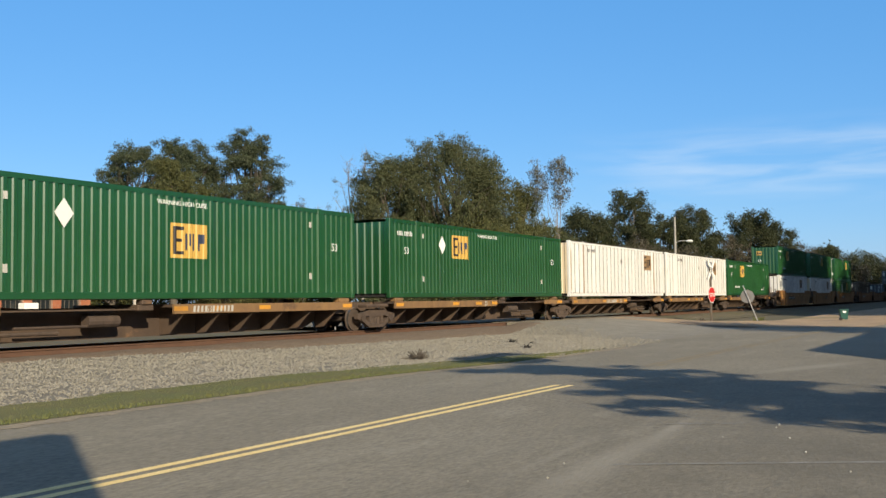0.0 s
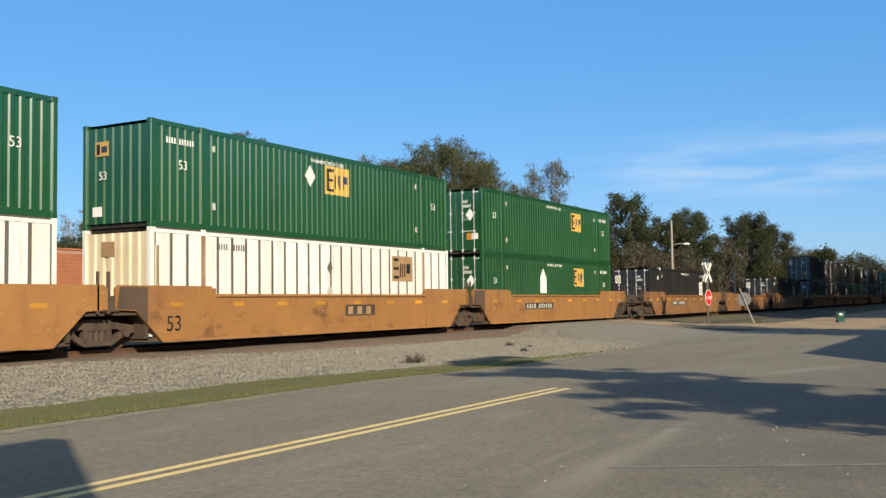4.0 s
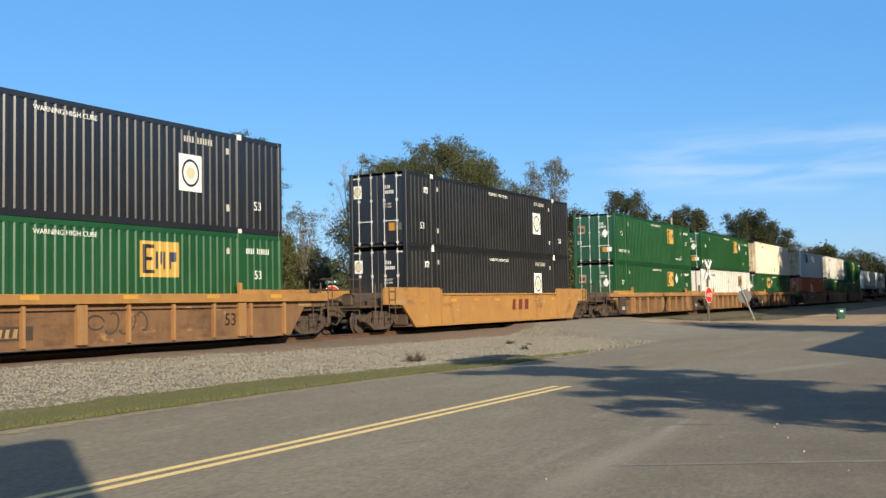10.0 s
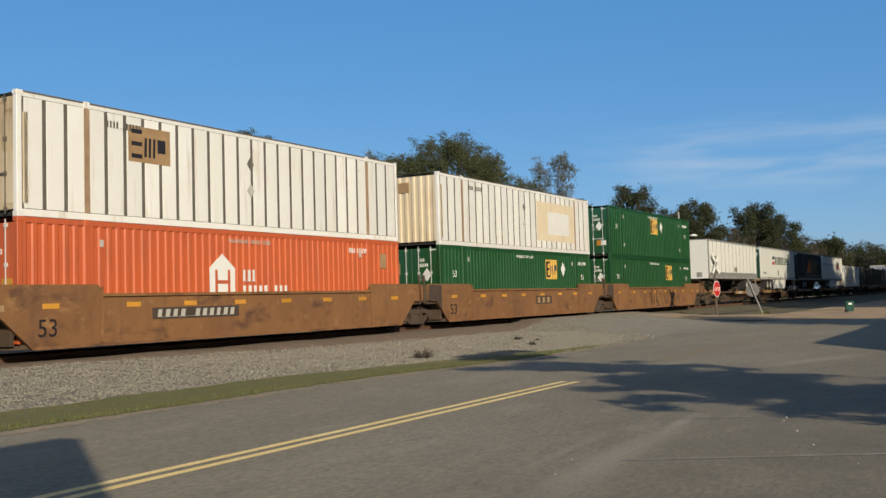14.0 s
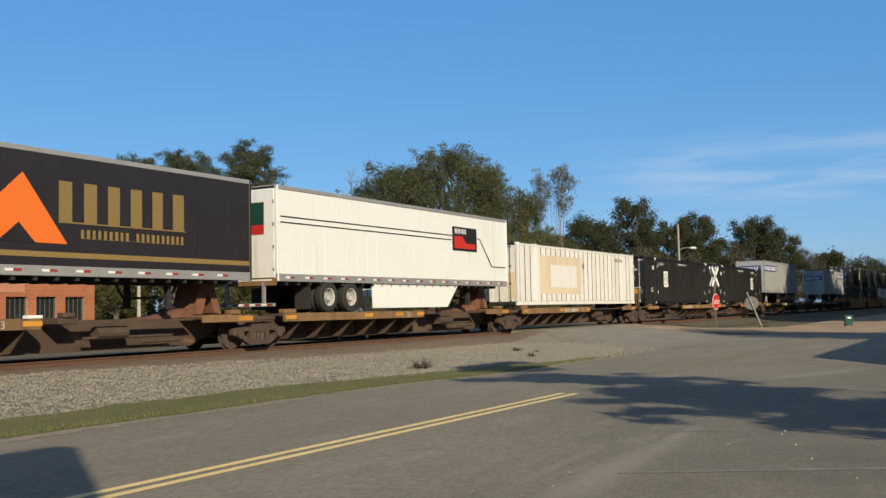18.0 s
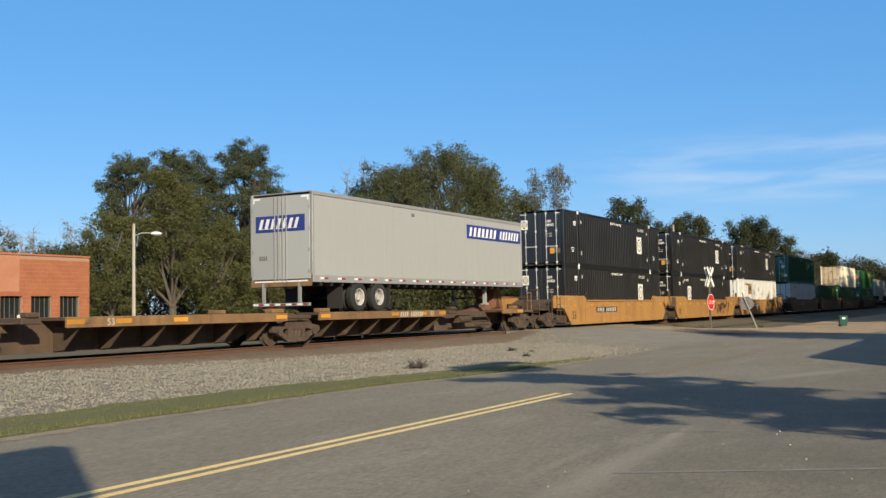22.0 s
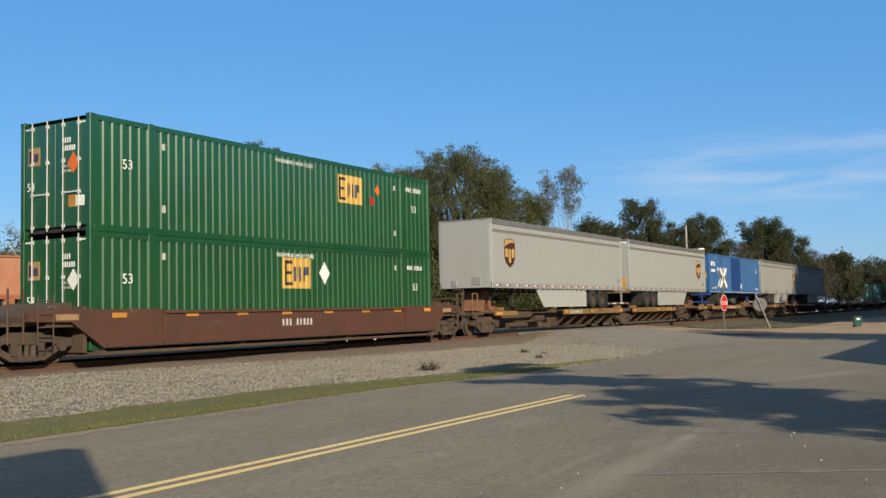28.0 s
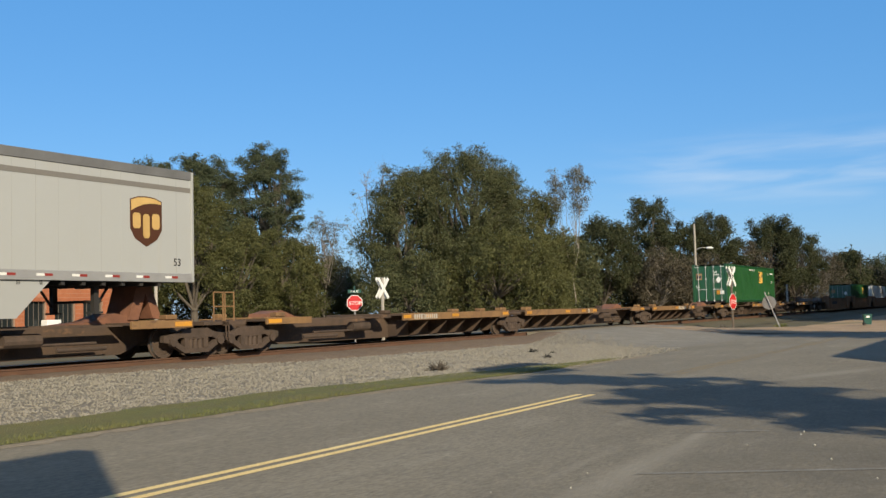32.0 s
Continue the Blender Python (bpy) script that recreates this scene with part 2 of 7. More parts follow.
HITCHRUST = surf("rust_red_hitch", (0.23, 0.098, 0.052), 0.85, second=(0.13, 0.062, 0.038), scale=2.0, bump=0.15, grain=0.15)
ENDDARK = surf("dirty_dark_end_panel", (0.070, 0.046, 0.032), 0.8, second=(0.040, 0.030, 0.024), scale=1.5, bump=0.1, grain=0.15)
BRIGHTYEL = surf("bright_yellow_edge_paint", (0.60, 0.33, 0.035), 0.6, second=(0.42, 0.20, 0.045), spread=0.3, scale=0.9, bump=0.05, grain=0.1)
BAND = surf("grey_brown_band", (0.185, 0.170, 0.145), 0.5, bump=0.02)
TYRE = surf("tyre_rubber", (0.018, 0.018, 0.018), 0.85, second=(0.03, 0.028, 0.025), scale=4, bump=0.2)
RIM = surf("white_wheel_rim", (0.48, 0.46, 0.42), 0.5, second=(0.33, 0.30, 0.27), scale=3, bump=0.05)
DARK = surf("dark_underframe", (0.022, 0.021, 0.020), 0.8, second=(0.035, 0.03, 0.026), scale=3, bump=0.1)
ASPHALT = surf("asphalt", (0.252, 0.222, 0.164), 0.92, second=(0.176, 0.156, 0.120), spread=0.2, scale=0.28, grain=0.28, fine=22, bump=0.45, spec=0.3, vary=0, stretch=(0.45, 1, 1), patches=(((0.185, 0.164, 0.125), 2.2, 0.54, 0.72), ((0.285, 0.255, 0.195), 1.1, 0.57, 0.74), ((0.15, 0.135, 0.105), 7.0, 0.62, 0.70)))
EDGEDUST = surf("sandy_road_edge", (0.285, 0.230, 0.152), 0.95, second=(0.225, 0.190, 0.135), spread=0.4, scale=2.0, grain=0.35, fine=18, bump=0.5, vary=0)
PATCHED = surf("paler_dusty_asphalt", (0.256, 0.233, 0.188), 0.92, second=(0.200, 0.181, 0.147), scale=1.3, grain=0.3, fine=22, bump=0.5, spec=0.3, vary=0)
LANE = surf("yellow_road_paint", (0.86, 0.665, 0.30), 0.75, second=(0.74, 0.53, 0.20), spread=0.3, scale=3.0, grain=0.18, bump=0.15, vary=0)
LANEOLD = surf("worn_yellow_road_paint", (0.19, 0.158, 0.105), 0.85, second=(0.26, 0.20, 0.10), scale=1.0, grain=0.2, bump=0.2, vary=0)
LINEOLD = surf("worn_white_road_paint", (0.25, 0.235, 0.205), 0.85, second=(0.15, 0.137, 0.11), spread=0.4, scale=3.5, grain=0.2, bump=0.2, vary=0)
GRAVEL = surf("pale_ballast", (0.205, 0.184, 0.145), 0.95, second=(0.145, 0.129, 0.102), scale=1.5, grain=0.4, fine=26, bump=0.8, vary=0)
STONE = surf("ballast_stone", (0.315, 0.289, 0.232), 0.9, second=(0.155, 0.140, 0.112), spread=0.35, scale=9.0, grain=0.25, fine=25, bump=0.2, vary=0)
FOULED = surf("rust_stained_ballast", (0.135, 0.096, 0.064), 0.95, second=(0.185, 0.138, 0.096), scale=2.5, grain=0.4, fine=18, bump=0.9, vary=0)
GRASS = surf("mown_grass", (0.112, 0.122, 0.032), 0.9, second=(0.140, 0.118, 0.048), scale=1.1, grain=0.3, fine=30, bump=0.8, vary=0)
BLADES = surf("grass_blades", (0.112, 0.130, 0.030), 0.8, second=(0.150, 0.135, 0.050), scale=1.4, grain=0.15, fine=12, bump=0.0, vary=0)
SOIL = surf("dry_soil_and_weeds", (0.125, 0.098, 0.060), 0.95, second=(0.075, 0.078, 0.032), scale=0.35, grain=0.3, fine=12, bump=0.6, vary=0)
SAND = surf("sandy_shoulder", (0.40, 0.28, 0.165), 0.95, second=(0.27, 0.19, 0.115), scale=0.6, grain=0.25, fine=20, bump=0.5, vary=0)
RAILRUST = surf("rusted_rail", (0.125, 0.063, 0.034), 0.8, second=(0.085, 0.045, 0.028), scale=2.0, grain=0.15, bump=0.15, vary=0)
RAILTOP = surf("polished_rail_head", (0.45, 0.43, 0.41), 0.28, metal=0.9, bump=0.03, vary=0)
WOOD = surf("grey_weathered_timber", (0.16, 0.125, 0.092), 0.9, second=(0.11, 0.085, 0.065), scale=2.0, grain=0.2, bump=0.3, stretch=(6, 6, 1))
BRICK = surf("orange_red_brick", (0.43, 0.150, 0.062), 0.9, second=(0.33, 0.105, 0.05), scale=1.5, grain=0.12, bump=0.2, vary=0.12)
MORTAR = surf("mortar", (0.40, 0.24, 0.16), 0.95, bump=0.3)
WASHED = surf("pale_washed_brick", (0.46, 0.21, 0.12), 0.95, second=(0.40, 0.15, 0.08), scale=1.2, grain=0.12, bump=0.2)
POLEWOOD = surf("bleached_pole_timber", (0.42, 0.38, 0.32), 0.9, second=(0.33, 0.29, 0.24), scale=2.0, grain=0.15, bump=0.3, stretch=(6, 6, 1))
DISC = surf("pale_yellow_decal", (0.62, 0.55, 0.36), 0.5, bump=0.0, grain=0.05)
BARK = surf("bark", (0.085, 0.068, 0.050), 0.95, second=(0.13, 0.11, 0.085), scale=3, bump=0.6, stretch=(3, 3, 1))
PALEBARK = surf("pale_bare_bark", (0.30, 0.26, 0.215), 0.9, second=(0.20, 0.17, 0.14), scale=3, bump=0.5, stretch=(3, 3, 1))
SIGNRED = surf("red_sign_sheet", (0.50, 0.022, 0.022), 0.4, bump=0.0, grain=0.04)
SIGNBACK = surf("bare_sign_back", (0.17, 0.165, 0.155), 0.6, metal=0.2, second=(0.12, 0.10, 0.085), scale=4, bump=0.05)
STEELPOST = surf("galvanised_post", (0.35, 0.34, 0.32), 0.5, metal=0.4, bump=0.05)
BINGREEN = surf("green_plastic", (0.012, 0.075, 0.055), 0.5, bump=0.05)
GLASS = surf("dark_window_glass", (0.018, 0.022, 0.022), 0.2, bump=0.0, grain=0.02, spec=0.4)
ROOF = surf("grey_roofing", (0.16, 0.15, 0.14), 0.9, bump=0.3)


def soft_tints(m, spots, tint):
    """Lays soft-edged tinted places, dust among them, into a ground material: (x, y, turn, half length, half width,
    strength).
    """
    n, l = m.node_tree.nodes, m.node_tree.links
    sock = n["Principled BSDF"].inputs["Base Color"]
    colour = sock.links[0].from_socket
    tc = n.new("ShaderNodeTexCoord")
    grit = n.new("ShaderNodeTexNoise")
    grit.inputs["Scale"].default_value, grit.inputs["Detail"].default_value, grit.inputs["Roughness"].default_value = 1.3, 8, 0.7
    l.new(tc.outputs["Object"], grit.inputs["Vector"])
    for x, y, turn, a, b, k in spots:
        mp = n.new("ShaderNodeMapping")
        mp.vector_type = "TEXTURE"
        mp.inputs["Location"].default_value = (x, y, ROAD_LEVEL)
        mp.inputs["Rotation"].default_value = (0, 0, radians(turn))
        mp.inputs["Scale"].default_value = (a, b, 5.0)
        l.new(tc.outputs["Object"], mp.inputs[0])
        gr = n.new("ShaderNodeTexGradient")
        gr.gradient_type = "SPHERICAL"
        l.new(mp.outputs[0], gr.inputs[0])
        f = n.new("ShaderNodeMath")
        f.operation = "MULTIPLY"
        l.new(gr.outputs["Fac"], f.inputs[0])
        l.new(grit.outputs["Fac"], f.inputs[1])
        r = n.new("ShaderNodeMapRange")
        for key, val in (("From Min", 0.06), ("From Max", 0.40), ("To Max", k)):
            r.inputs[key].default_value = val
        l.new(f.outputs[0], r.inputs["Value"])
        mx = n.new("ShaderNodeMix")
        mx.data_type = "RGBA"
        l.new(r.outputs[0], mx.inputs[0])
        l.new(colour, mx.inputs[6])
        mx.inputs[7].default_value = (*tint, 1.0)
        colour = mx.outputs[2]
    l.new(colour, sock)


ROAD_LEVEL = -0.5
soft_tints(SAND, ((65.0, 13.4, -14, 8.0, 1.8, 0.7), (72.0, 10.8, -20, 7.0, 1.4, 0.7)), (0.150, 0.142, 0.060))
# one broad soft ellipse of darker tone on the forecourt
soft_tints(ASPHALT, ((15.0, -3.5, 0, 22.0, 11.0, 0.95),), (0.122, 0.110, 0.086))
# narrow streaks of pale dust
soft_tints(ASPHALT, ((10.0, 3.35, 1, 3.6, 0.30, 0.40), (8.3, 3.25, 6, 2.2, 0.42, 0.40), (11.7, 3.45, 4, 1.5, 0.12, 0.6), (22.6, 3.7, -19, 3.2, 0.5, 0.5), (9.2, 3.9, 3, 2.0, 0.10, 0.35)), (0.320, 0.290, 0.232))


def leaf(name, a, b, c):
    m = bpy.data.materials.new(name)
    m.use_nodes = True
    n, l = m.node_tree.nodes, m.node_tree.links
    bsdf = n["Principled BSDF"]
    geo = n.new("ShaderNodeNewGeometry")
    cr = n.new("ShaderNodeValToRGB")
    cr.color_ramp.elements[0].color, cr.color_ramp.elements[1].color = (*a, 1), (*c, 1)
    e = cr.color_ramp.elements.new(0.55)
    e.color = (*b, 1)
    l.new(geo.outputs["Random Per Island"], cr.inputs[0])
    l.new(cr.outputs[0], bsdf.inputs["Base Color"])
    bsdf.inputs["Roughness"].default_value = 0.65
    bsdf.inputs["Specular IOR Level"].default_value = 0.25
    tr = n.new("ShaderNodeBsdfTranslucent")
    l.new(cr.outputs[0], tr.inputs[0])
    mx = n.new("ShaderNodeMixShader")
    mx.inputs[0].default_value = 0.22
    l.new(bsdf.outputs[0], mx.inputs[1])
    l.new(tr.outputs[0], mx.inputs[2])
    l.new(mx.outputs[0], n["Material Output"].inputs[0])
    return m


LEAF_OAK = leaf("oak_leaves", (0.058, 0.068, 0.029), (0.088, 0.097, 0.040), (0.130, 0.126, 0.060))
LEAF_OLIVE = leaf("sunlit_olive_leaves", (0.066, 0.072, 0.024), (0.100, 0.104, 0.034), (0.140, 0.132, 0.054))
LEAF_PINE = leaf("pine_needles", (0.050, 0.064, 0.030), (0.076, 0.092, 0.046), (0.120, 0.126, 0.070))
LEAF_PALE = leaf("pale_grey_green_leaves", (0.090, 0.088, 0.060), (0.130, 0.126, 0.088), (0.200, 0.184, 0.140))
LEAF_DARK = leaf("dark_oak_leaves", (0.036, 0.045, 0.019), (0.054, 0.062, 0.026), (0.084, 0.082, 0.040))
LEAF_DRY = leaf("dry_brown_leaves", (0.058, 0.050, 0.030), (0.086, 0.073, 0.046), (0.130, 0.112, 0.078))


# ---- mesh helpers ----
PROTO = {}
LEAN = [False]
MINOR = {"pale_mark", "lettering", "marking", "edge_tape", "rod_keeper", "warning_label", "door_handle", "bearing_cap", "spring_nest", "reflective_tape", "corner_casting", "brake_gear", "air_hose", "uncoupling_lever", "ladder", "side_number", "lifting_casting", "logo_shape", "joint_guard"}


def part(name, bm, material, parent=None, label="", at=None):
    me = bpy.data.meshes.new(name)
    bm.to_mesh(me)
    bm.free()
    me.materials.append(material)
    return place(name, me, parent, label, at)


def place(name, me, parent=None, label="", at=None):
    if LEAN[0] and name in MINOR:
        return None
    ob = new(name, me)
    if at is not None:
        ob.matrix_basis = at if isinstance(at, Matrix) else Matrix.Translation(at)
    ob.parent = parent
    if label:
        ob["label"] = label
    return ob


def mesh_of(name, verts, faces, material, smooth=False):
    me = bpy.data.meshes.new(name)
    me.from_pydata(verts, [], faces)
    me.materials.append(material)
    if smooth:
        me.polygons.foreach_set("use_smooth", [True] * len(me.polygons))
    return me


def box(bm, x0, x1, y0, y1, z0, z1, bev=0.0):
    v = [bm.verts.new((x, y, z)) for x in (x0, x1) for y in (y0, y1) for z in (z0, z1)]
    f = [bm.faces.new([v[i] for i in q]) for q in ((0, 1, 3, 2), (4, 6, 7, 5), (0, 4, 5, 1), (2, 3, 7, 6), (0, 2, 6, 4), (1, 5, 7, 3))]
    if bev:
        e = list({ed for fa in f for ed in fa.edges})
        bmesh.ops.bevel(bm, geom=e, offset=bev, segments=1, affect="EDGES")
    return bm


def boxes(*dims, bev=0.0):
    bm = bmesh.new()
    for d in dims:
        box(bm, *d, bev=bev)
    return bm


def prism(bm, outline, y0, y1):
    """A slab between y0 and y1 with the outline given in x and z."""
    a = [bm.verts.new((x, y0, z)) for x, z in outline]
    b = [bm.verts.new((x, y1, z)) for x, z in outline]
    n = len(outline)
    bm.faces.new(a)
    bm.faces.new(b[::-1])
    for i in range(n):
        bm.faces.new((a[i], b[i], b[(i + 1) % n], a[(i + 1) % n]))
    bmesh.ops.recalc_face_normals(bm, faces=bm.faces)
    return bm


def slab(outline, y0, y1):
    return prism(bmesh.new(), outline, y0, y1)


def rod(bm, p, q, r, r2=None, n=8, cap=True):
    p, q = Vector(p), Vector(q)
    d = (q - p)
    m = Matrix.Translation((p + q) / 2) @ d.to_track_quat("Z", "Y").to_matrix().to_4x4()
    bmesh.ops.create_cone(bm, cap_ends=cap, segments=n, radius1=r, radius2=r if r2 is None else r2, depth=d.length, matrix=m)
    return bm


def rods(*pq, r=0.02, n=8):
    bm = bmesh.new()
    for p, q in pq:
        rod(bm, p, q, r, n=n)
    return bm


def ring(profile, n=24, axis="Y"):
    """A turned shape: (radius, offset) pairs about the axis."""
    vs, fs = [], []
    k = len(profile)
    for i in range(n):
        a = 2 * math.pi * i / n
        for r, o in profile:
            c, s = r * math.cos(a), r * math.sin(a)
            vs.append((c, o, s) if axis == "Y" else (c, s, o))
    for i in range(n):
        j = (i + 1) % n
        for q in range(k - 1):
            fs.append((i * k + q, j * k + q, j * k + q + 1, i * k + q + 1))
    return vs, fs


WORDS = {}


def word(text, size, material):
    """Flat lettering in the plane facing the road, standing on its baseline and starting at x = 0."""
    key = (text, size, material.name)
    if key not in WORDS:
        cu = bpy.data.curves.new("lettering", "FONT")
        cu.body, cu.size, cu.extrude, cu.resolution_u = text, size * 1.4, 0.003, 3
        ob = new("lettering", cu)
        me = bpy.data.meshes.new_from_object(ob)
        bpy.data.objects.remove(ob)
        me.transform(pose(0, 0, 0, 90))
        me.materials.clear()
        me.materials.append(material)
        me.name = "lettering"
        WORDS[key] = me
    return WORDS[key]


def bars(text, size, material, width=0.62, lean=0.0):
    """Unreadable or private writing: one plain bar for each character."""
    key = ("bars", text, size, material.name, width, lean)
    if key not in WORDS:
        rnd = random.Random(len(text) * 7 + int(size * 100))
        w, k, base = size * width, lean * size, 0.035 * size
        top, x = [], 0.0
        for ch in text:
            if ch != " ":
                h = size
                g = w * rnd.uniform(0.46, 0.56)
                top += [(x, base), (x + k, h), (x + g + k, h), (x + g, base)]
            x += w
        bm = slab([(0.0, 0.0)] + top + [(x - w * 0.3, 0.0)], -0.003, 0.003)
        me = bpy.data.meshes.new("marking")
        bm.to_mesh(me)
        bm.free()
        me.materials.append(material)
        WORDS[key] = me
    return WORDS[key]


def on_end(m, y, z):
    """Puts flat lettering on the end face that looks along -x."""
    return Matrix.Translation((m, y, z)) @ pose(0, 0, 0, 0, 0, -90)


def thing(name, label, category, group="", kind=""):
    return tagged(new(name), label, category, group, kind)


def joined(*sheets):
    vs, fs = [], []
    for v, f in sheets:
        k = len(vs)
        vs += v
        fs += [tuple(i + k for i in q) for q in f]
    return vs, fs


def bm_from(vs, fs):
    bm = bmesh.new()
    v = [bm.verts.new(c) for c in vs]
    for f in fs:
        q = [v[i] for i in f]
        if len(set(q)) > 2:
            try:
                bm.faces.new(q)
            except ValueError:
                pass
    bmesh.ops.remove_doubles(bm, verts=bm.verts, dist=1e-6)
    return bm


# ---- the train: sizes ----
NEAR_Y, MID_Y = 19.39, 20.685
LEN, WID, HGT = 16.154, 2.591, 2.896
SPEED = 25.72
MOVERS = []


# ---- the ground, the road and the railway ----
ROAD_Z = -0.5


def street_z(y):
    """The side street climbs from the road to the rails and stays level beyond."""
    t = min(1.0, max(0.0, (y - 11.0) / 7.6))
    return ROAD_Z + 0.004 + (0.485 * t * t * (3 - 2 * t))


def ground_z(x, y):
    t = min(1.0, max(0.0, (y - 13.0) / 5.0))
    z = ROAD_Z - 0.06 + 0.14 * t
    if y > 26:
        z += 0.05 * noise.noise((x * 0.06, y * 0.06, 0.3))
    return z


def grid(xs, ys, zf, material, name, kind="structure", label="", category=""):
    vs = [(x, y, zf(x, y)) for y in ys for x in xs]
    n = len(xs)
    fs = [(j * n + i, j * n + i + 1, (j + 1) * n + i + 1, (j + 1) * n + i) for j in range(len(ys) - 1) for i in range(n - 1)]
    ob = new(name, mesh_of(name, vs, fs, material, True))
    return tagged(ob, label, category, kind=kind)


def steps(*spec):
    out = []
    for a, b, d in spec:
        n = max(1, round((b - a) / d))
        out += [a + (b - a) * i / n for i in range(n)]
    return out + [spec[-1][1]]


grid(steps((-2500, -100, 600), (-100, 260, 12), (260, 2500, 560)), steps((-2500, -60, 600), (-60, 10, 14), (10, 30, 1.5), (30, 120, 9), (120, 2500, 590)),
     ground_z, SOIL, "ground", label="dry soil with weeds", category="ground")
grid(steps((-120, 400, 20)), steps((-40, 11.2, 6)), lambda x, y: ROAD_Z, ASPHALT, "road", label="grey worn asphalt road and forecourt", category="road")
# the side street and its flared mouth; it rises from the forecourt to the rails
def ease(t):
    t = min(1.0, max(0.0, t))
    return t * t * (3 - 2 * t)


def mouth_z(x, y):
    return ROAD_Z + 0.004 + (street_z(y) - ROAD_Z - 0.004) * ease((x - 36) / 6) * ease((60 - x) / 6)


grid(steps((24, 44, 1.0), (44, 56, 2.0)), steps((10.9, 19.0, 0.5)), mouth_z, PATCHED, "side_street", label="grey asphalt side street rising to the rails", category="road")
grid(steps((41, 55.5, 3)), steps((22.9, 95, 9)), lambda x, y: -0.02 - 0.28 * ease((y - 23) / 12), ASPHALT, "side_street", label="grey asphalt side street beyond the rails", category="road")


def paint_strip(name, x0, x1, y0, y1, material, label):
    bm = bmesh.new()
    n = max(1, int((x1 - x0) / 1.5))
    for i in range(n):
        a, b = x0 + (x1 - x0) * i / n, x0 + (x1 - x0) * (i + 1) / n
        v = [bm.verts.new(p) for p in ((a, y0, ROAD_Z + 0.004), (b, y0, ROAD_Z + 0.004), (b, y1, ROAD_Z + 0.004), (a, y1, ROAD_Z + 0.004))]
        bm.faces.new(v)
    return tagged(part(name, bm, material), label, "road marking", kind="structure")


for y in (6.68, 6.93):
    paint_strip("lane_line", -60, 16.6, y, y + 0.125, LANE, "yellow painted centre line on the asphalt")
    paint_strip("worn_lane_line", 22.0, 60, y + 0.1, y + 0.25, LANEOLD, "nearly worn away yellow centre line")


def paint_quad(name, pts, material, label, lift=0.004):
    bm = bmesh.new()
    bm.faces.new([bm.verts.new((x, y, ROAD_Z + lift)) for x, y in pts])
    return tagged(part(name, bm, material), label, "road marking", kind="structure")


for x, y, ln in ((8.86, 3.2, 2.95), (11.95, 3.62, 0.95)):
    paint_quad("parking_line", [(x + 0.03, y), (x - 0.06, y), (x - 0.06 + 0.475 * ln, y - 0.88 * ln), (x + 0.04 + 0.475 * ln, y - 0.88 * ln)], LINEOLD, "worn white parking line on asphalt")
for x, y, s in ((12.38, 2.38, 0.02), (12.1, 2.36, 0.016), (11.25, 2.06, 0.018), (10.31, 1.74, 0.018), (8.7, 3.62, 0.014), (7.94, 3.46, 0.014), (7.5, 4.0, 0.012), (11.07, 2.73, 0.013), (9.34, 1.21, 0.013)):
    bm = bmesh.new()
    bmesh.ops.create_icosphere(bm, subdivisions=1, radius=s * 0.65)
    tagged(part("pebble", bm, PALEMARK, None, "", pose(x, y, ROAD_Z + s * 0.45)), "small pale pebble lying on the asphalt", "pebble", "pebbles on the road")


def shoulder_z(x, y):
    base = ROAD_Z - 0.015
    low = 0.15 * min(1.0, max(0.0, (x - 13) / 11)) if y < 19.2 else 0.0     # the bank is lower towards the crossing
    if y < 17.9:
        t = max(0.0, (y - 12.8) / 5.1)
        z = base + (0.28 - low) * t
    elif y < 19.2:
        z = base + 0.28 - low + (0.06 + low) * (y - 17.9) / 1.3
    elif y < 22.2:
        z = base + 0.34
    else:
        z = base + 0.34 - 0.22 * min(1, (y - 22.2) / 2.5)
    z += 0.018 * noise.noise((x * 2.1, y * 2.1, 0.0)) + 0.03 * noise.noise((x * 0.4, y * 0.4, 5.0))
    if 18 < x < 41.5:
        z = max(z, ROAD_Z + 0.018)
    if 25 < x < 66 and y < 19.2:
        z = max(z, mouth_z(x, y) + 0.02)
    return z


def bank_edge(x):
    """Where the ballast begins: it comes forward where the grass ends, and runs out along the side street."""
    wave = 0.2 * noise.noise((x * 0.7, 2.0, 0))
    if x < 16:
        return 12.85 + 0.15 * wave
    if x < 31:
        return 12.85 - 2.05 * min(1, (x - 16) / 7) + wave
    return 10.8 + 7.4 * min(1.0, (x - 31) / 10) ** 1.4 + wave


for name, xa, xb in (("ballast", -60, 41.2), ("ballast_beyond", 55.2, 330)):
    xs = steps((xa, xb, 0.35)) if xa < 0 else steps((xa, xb, 1.2))
    ys = steps((10.6, 24.7, 0.35))
    vs, fs = [], []
    n = len(xs)
    for y in ys:
        for x in xs:
            edge = bank_edge(x)
            if xa > 0:
                edge = 16.2 + 2.4 * max(0.0, (60 - x) / 5)
            vs.append((x, max(y, edge + 0.15 * noise.noise((x * 0.8, 1.0, 0))), shoulder_z(x, max(y, edge))))
    fs = [(j * n + i, j * n + i + 1, (j + 1) * n + i + 1, (j + 1) * n + i) for j in range(len(ys) - 1) for i in range(n - 1)]
    tagged(new("ballast", mesh_of("ballast", vs, fs, GRAVEL if xa < 0 else SOIL, True)), "pale grey crushed stone ballast beside the rails", "ballast", kind="structure")


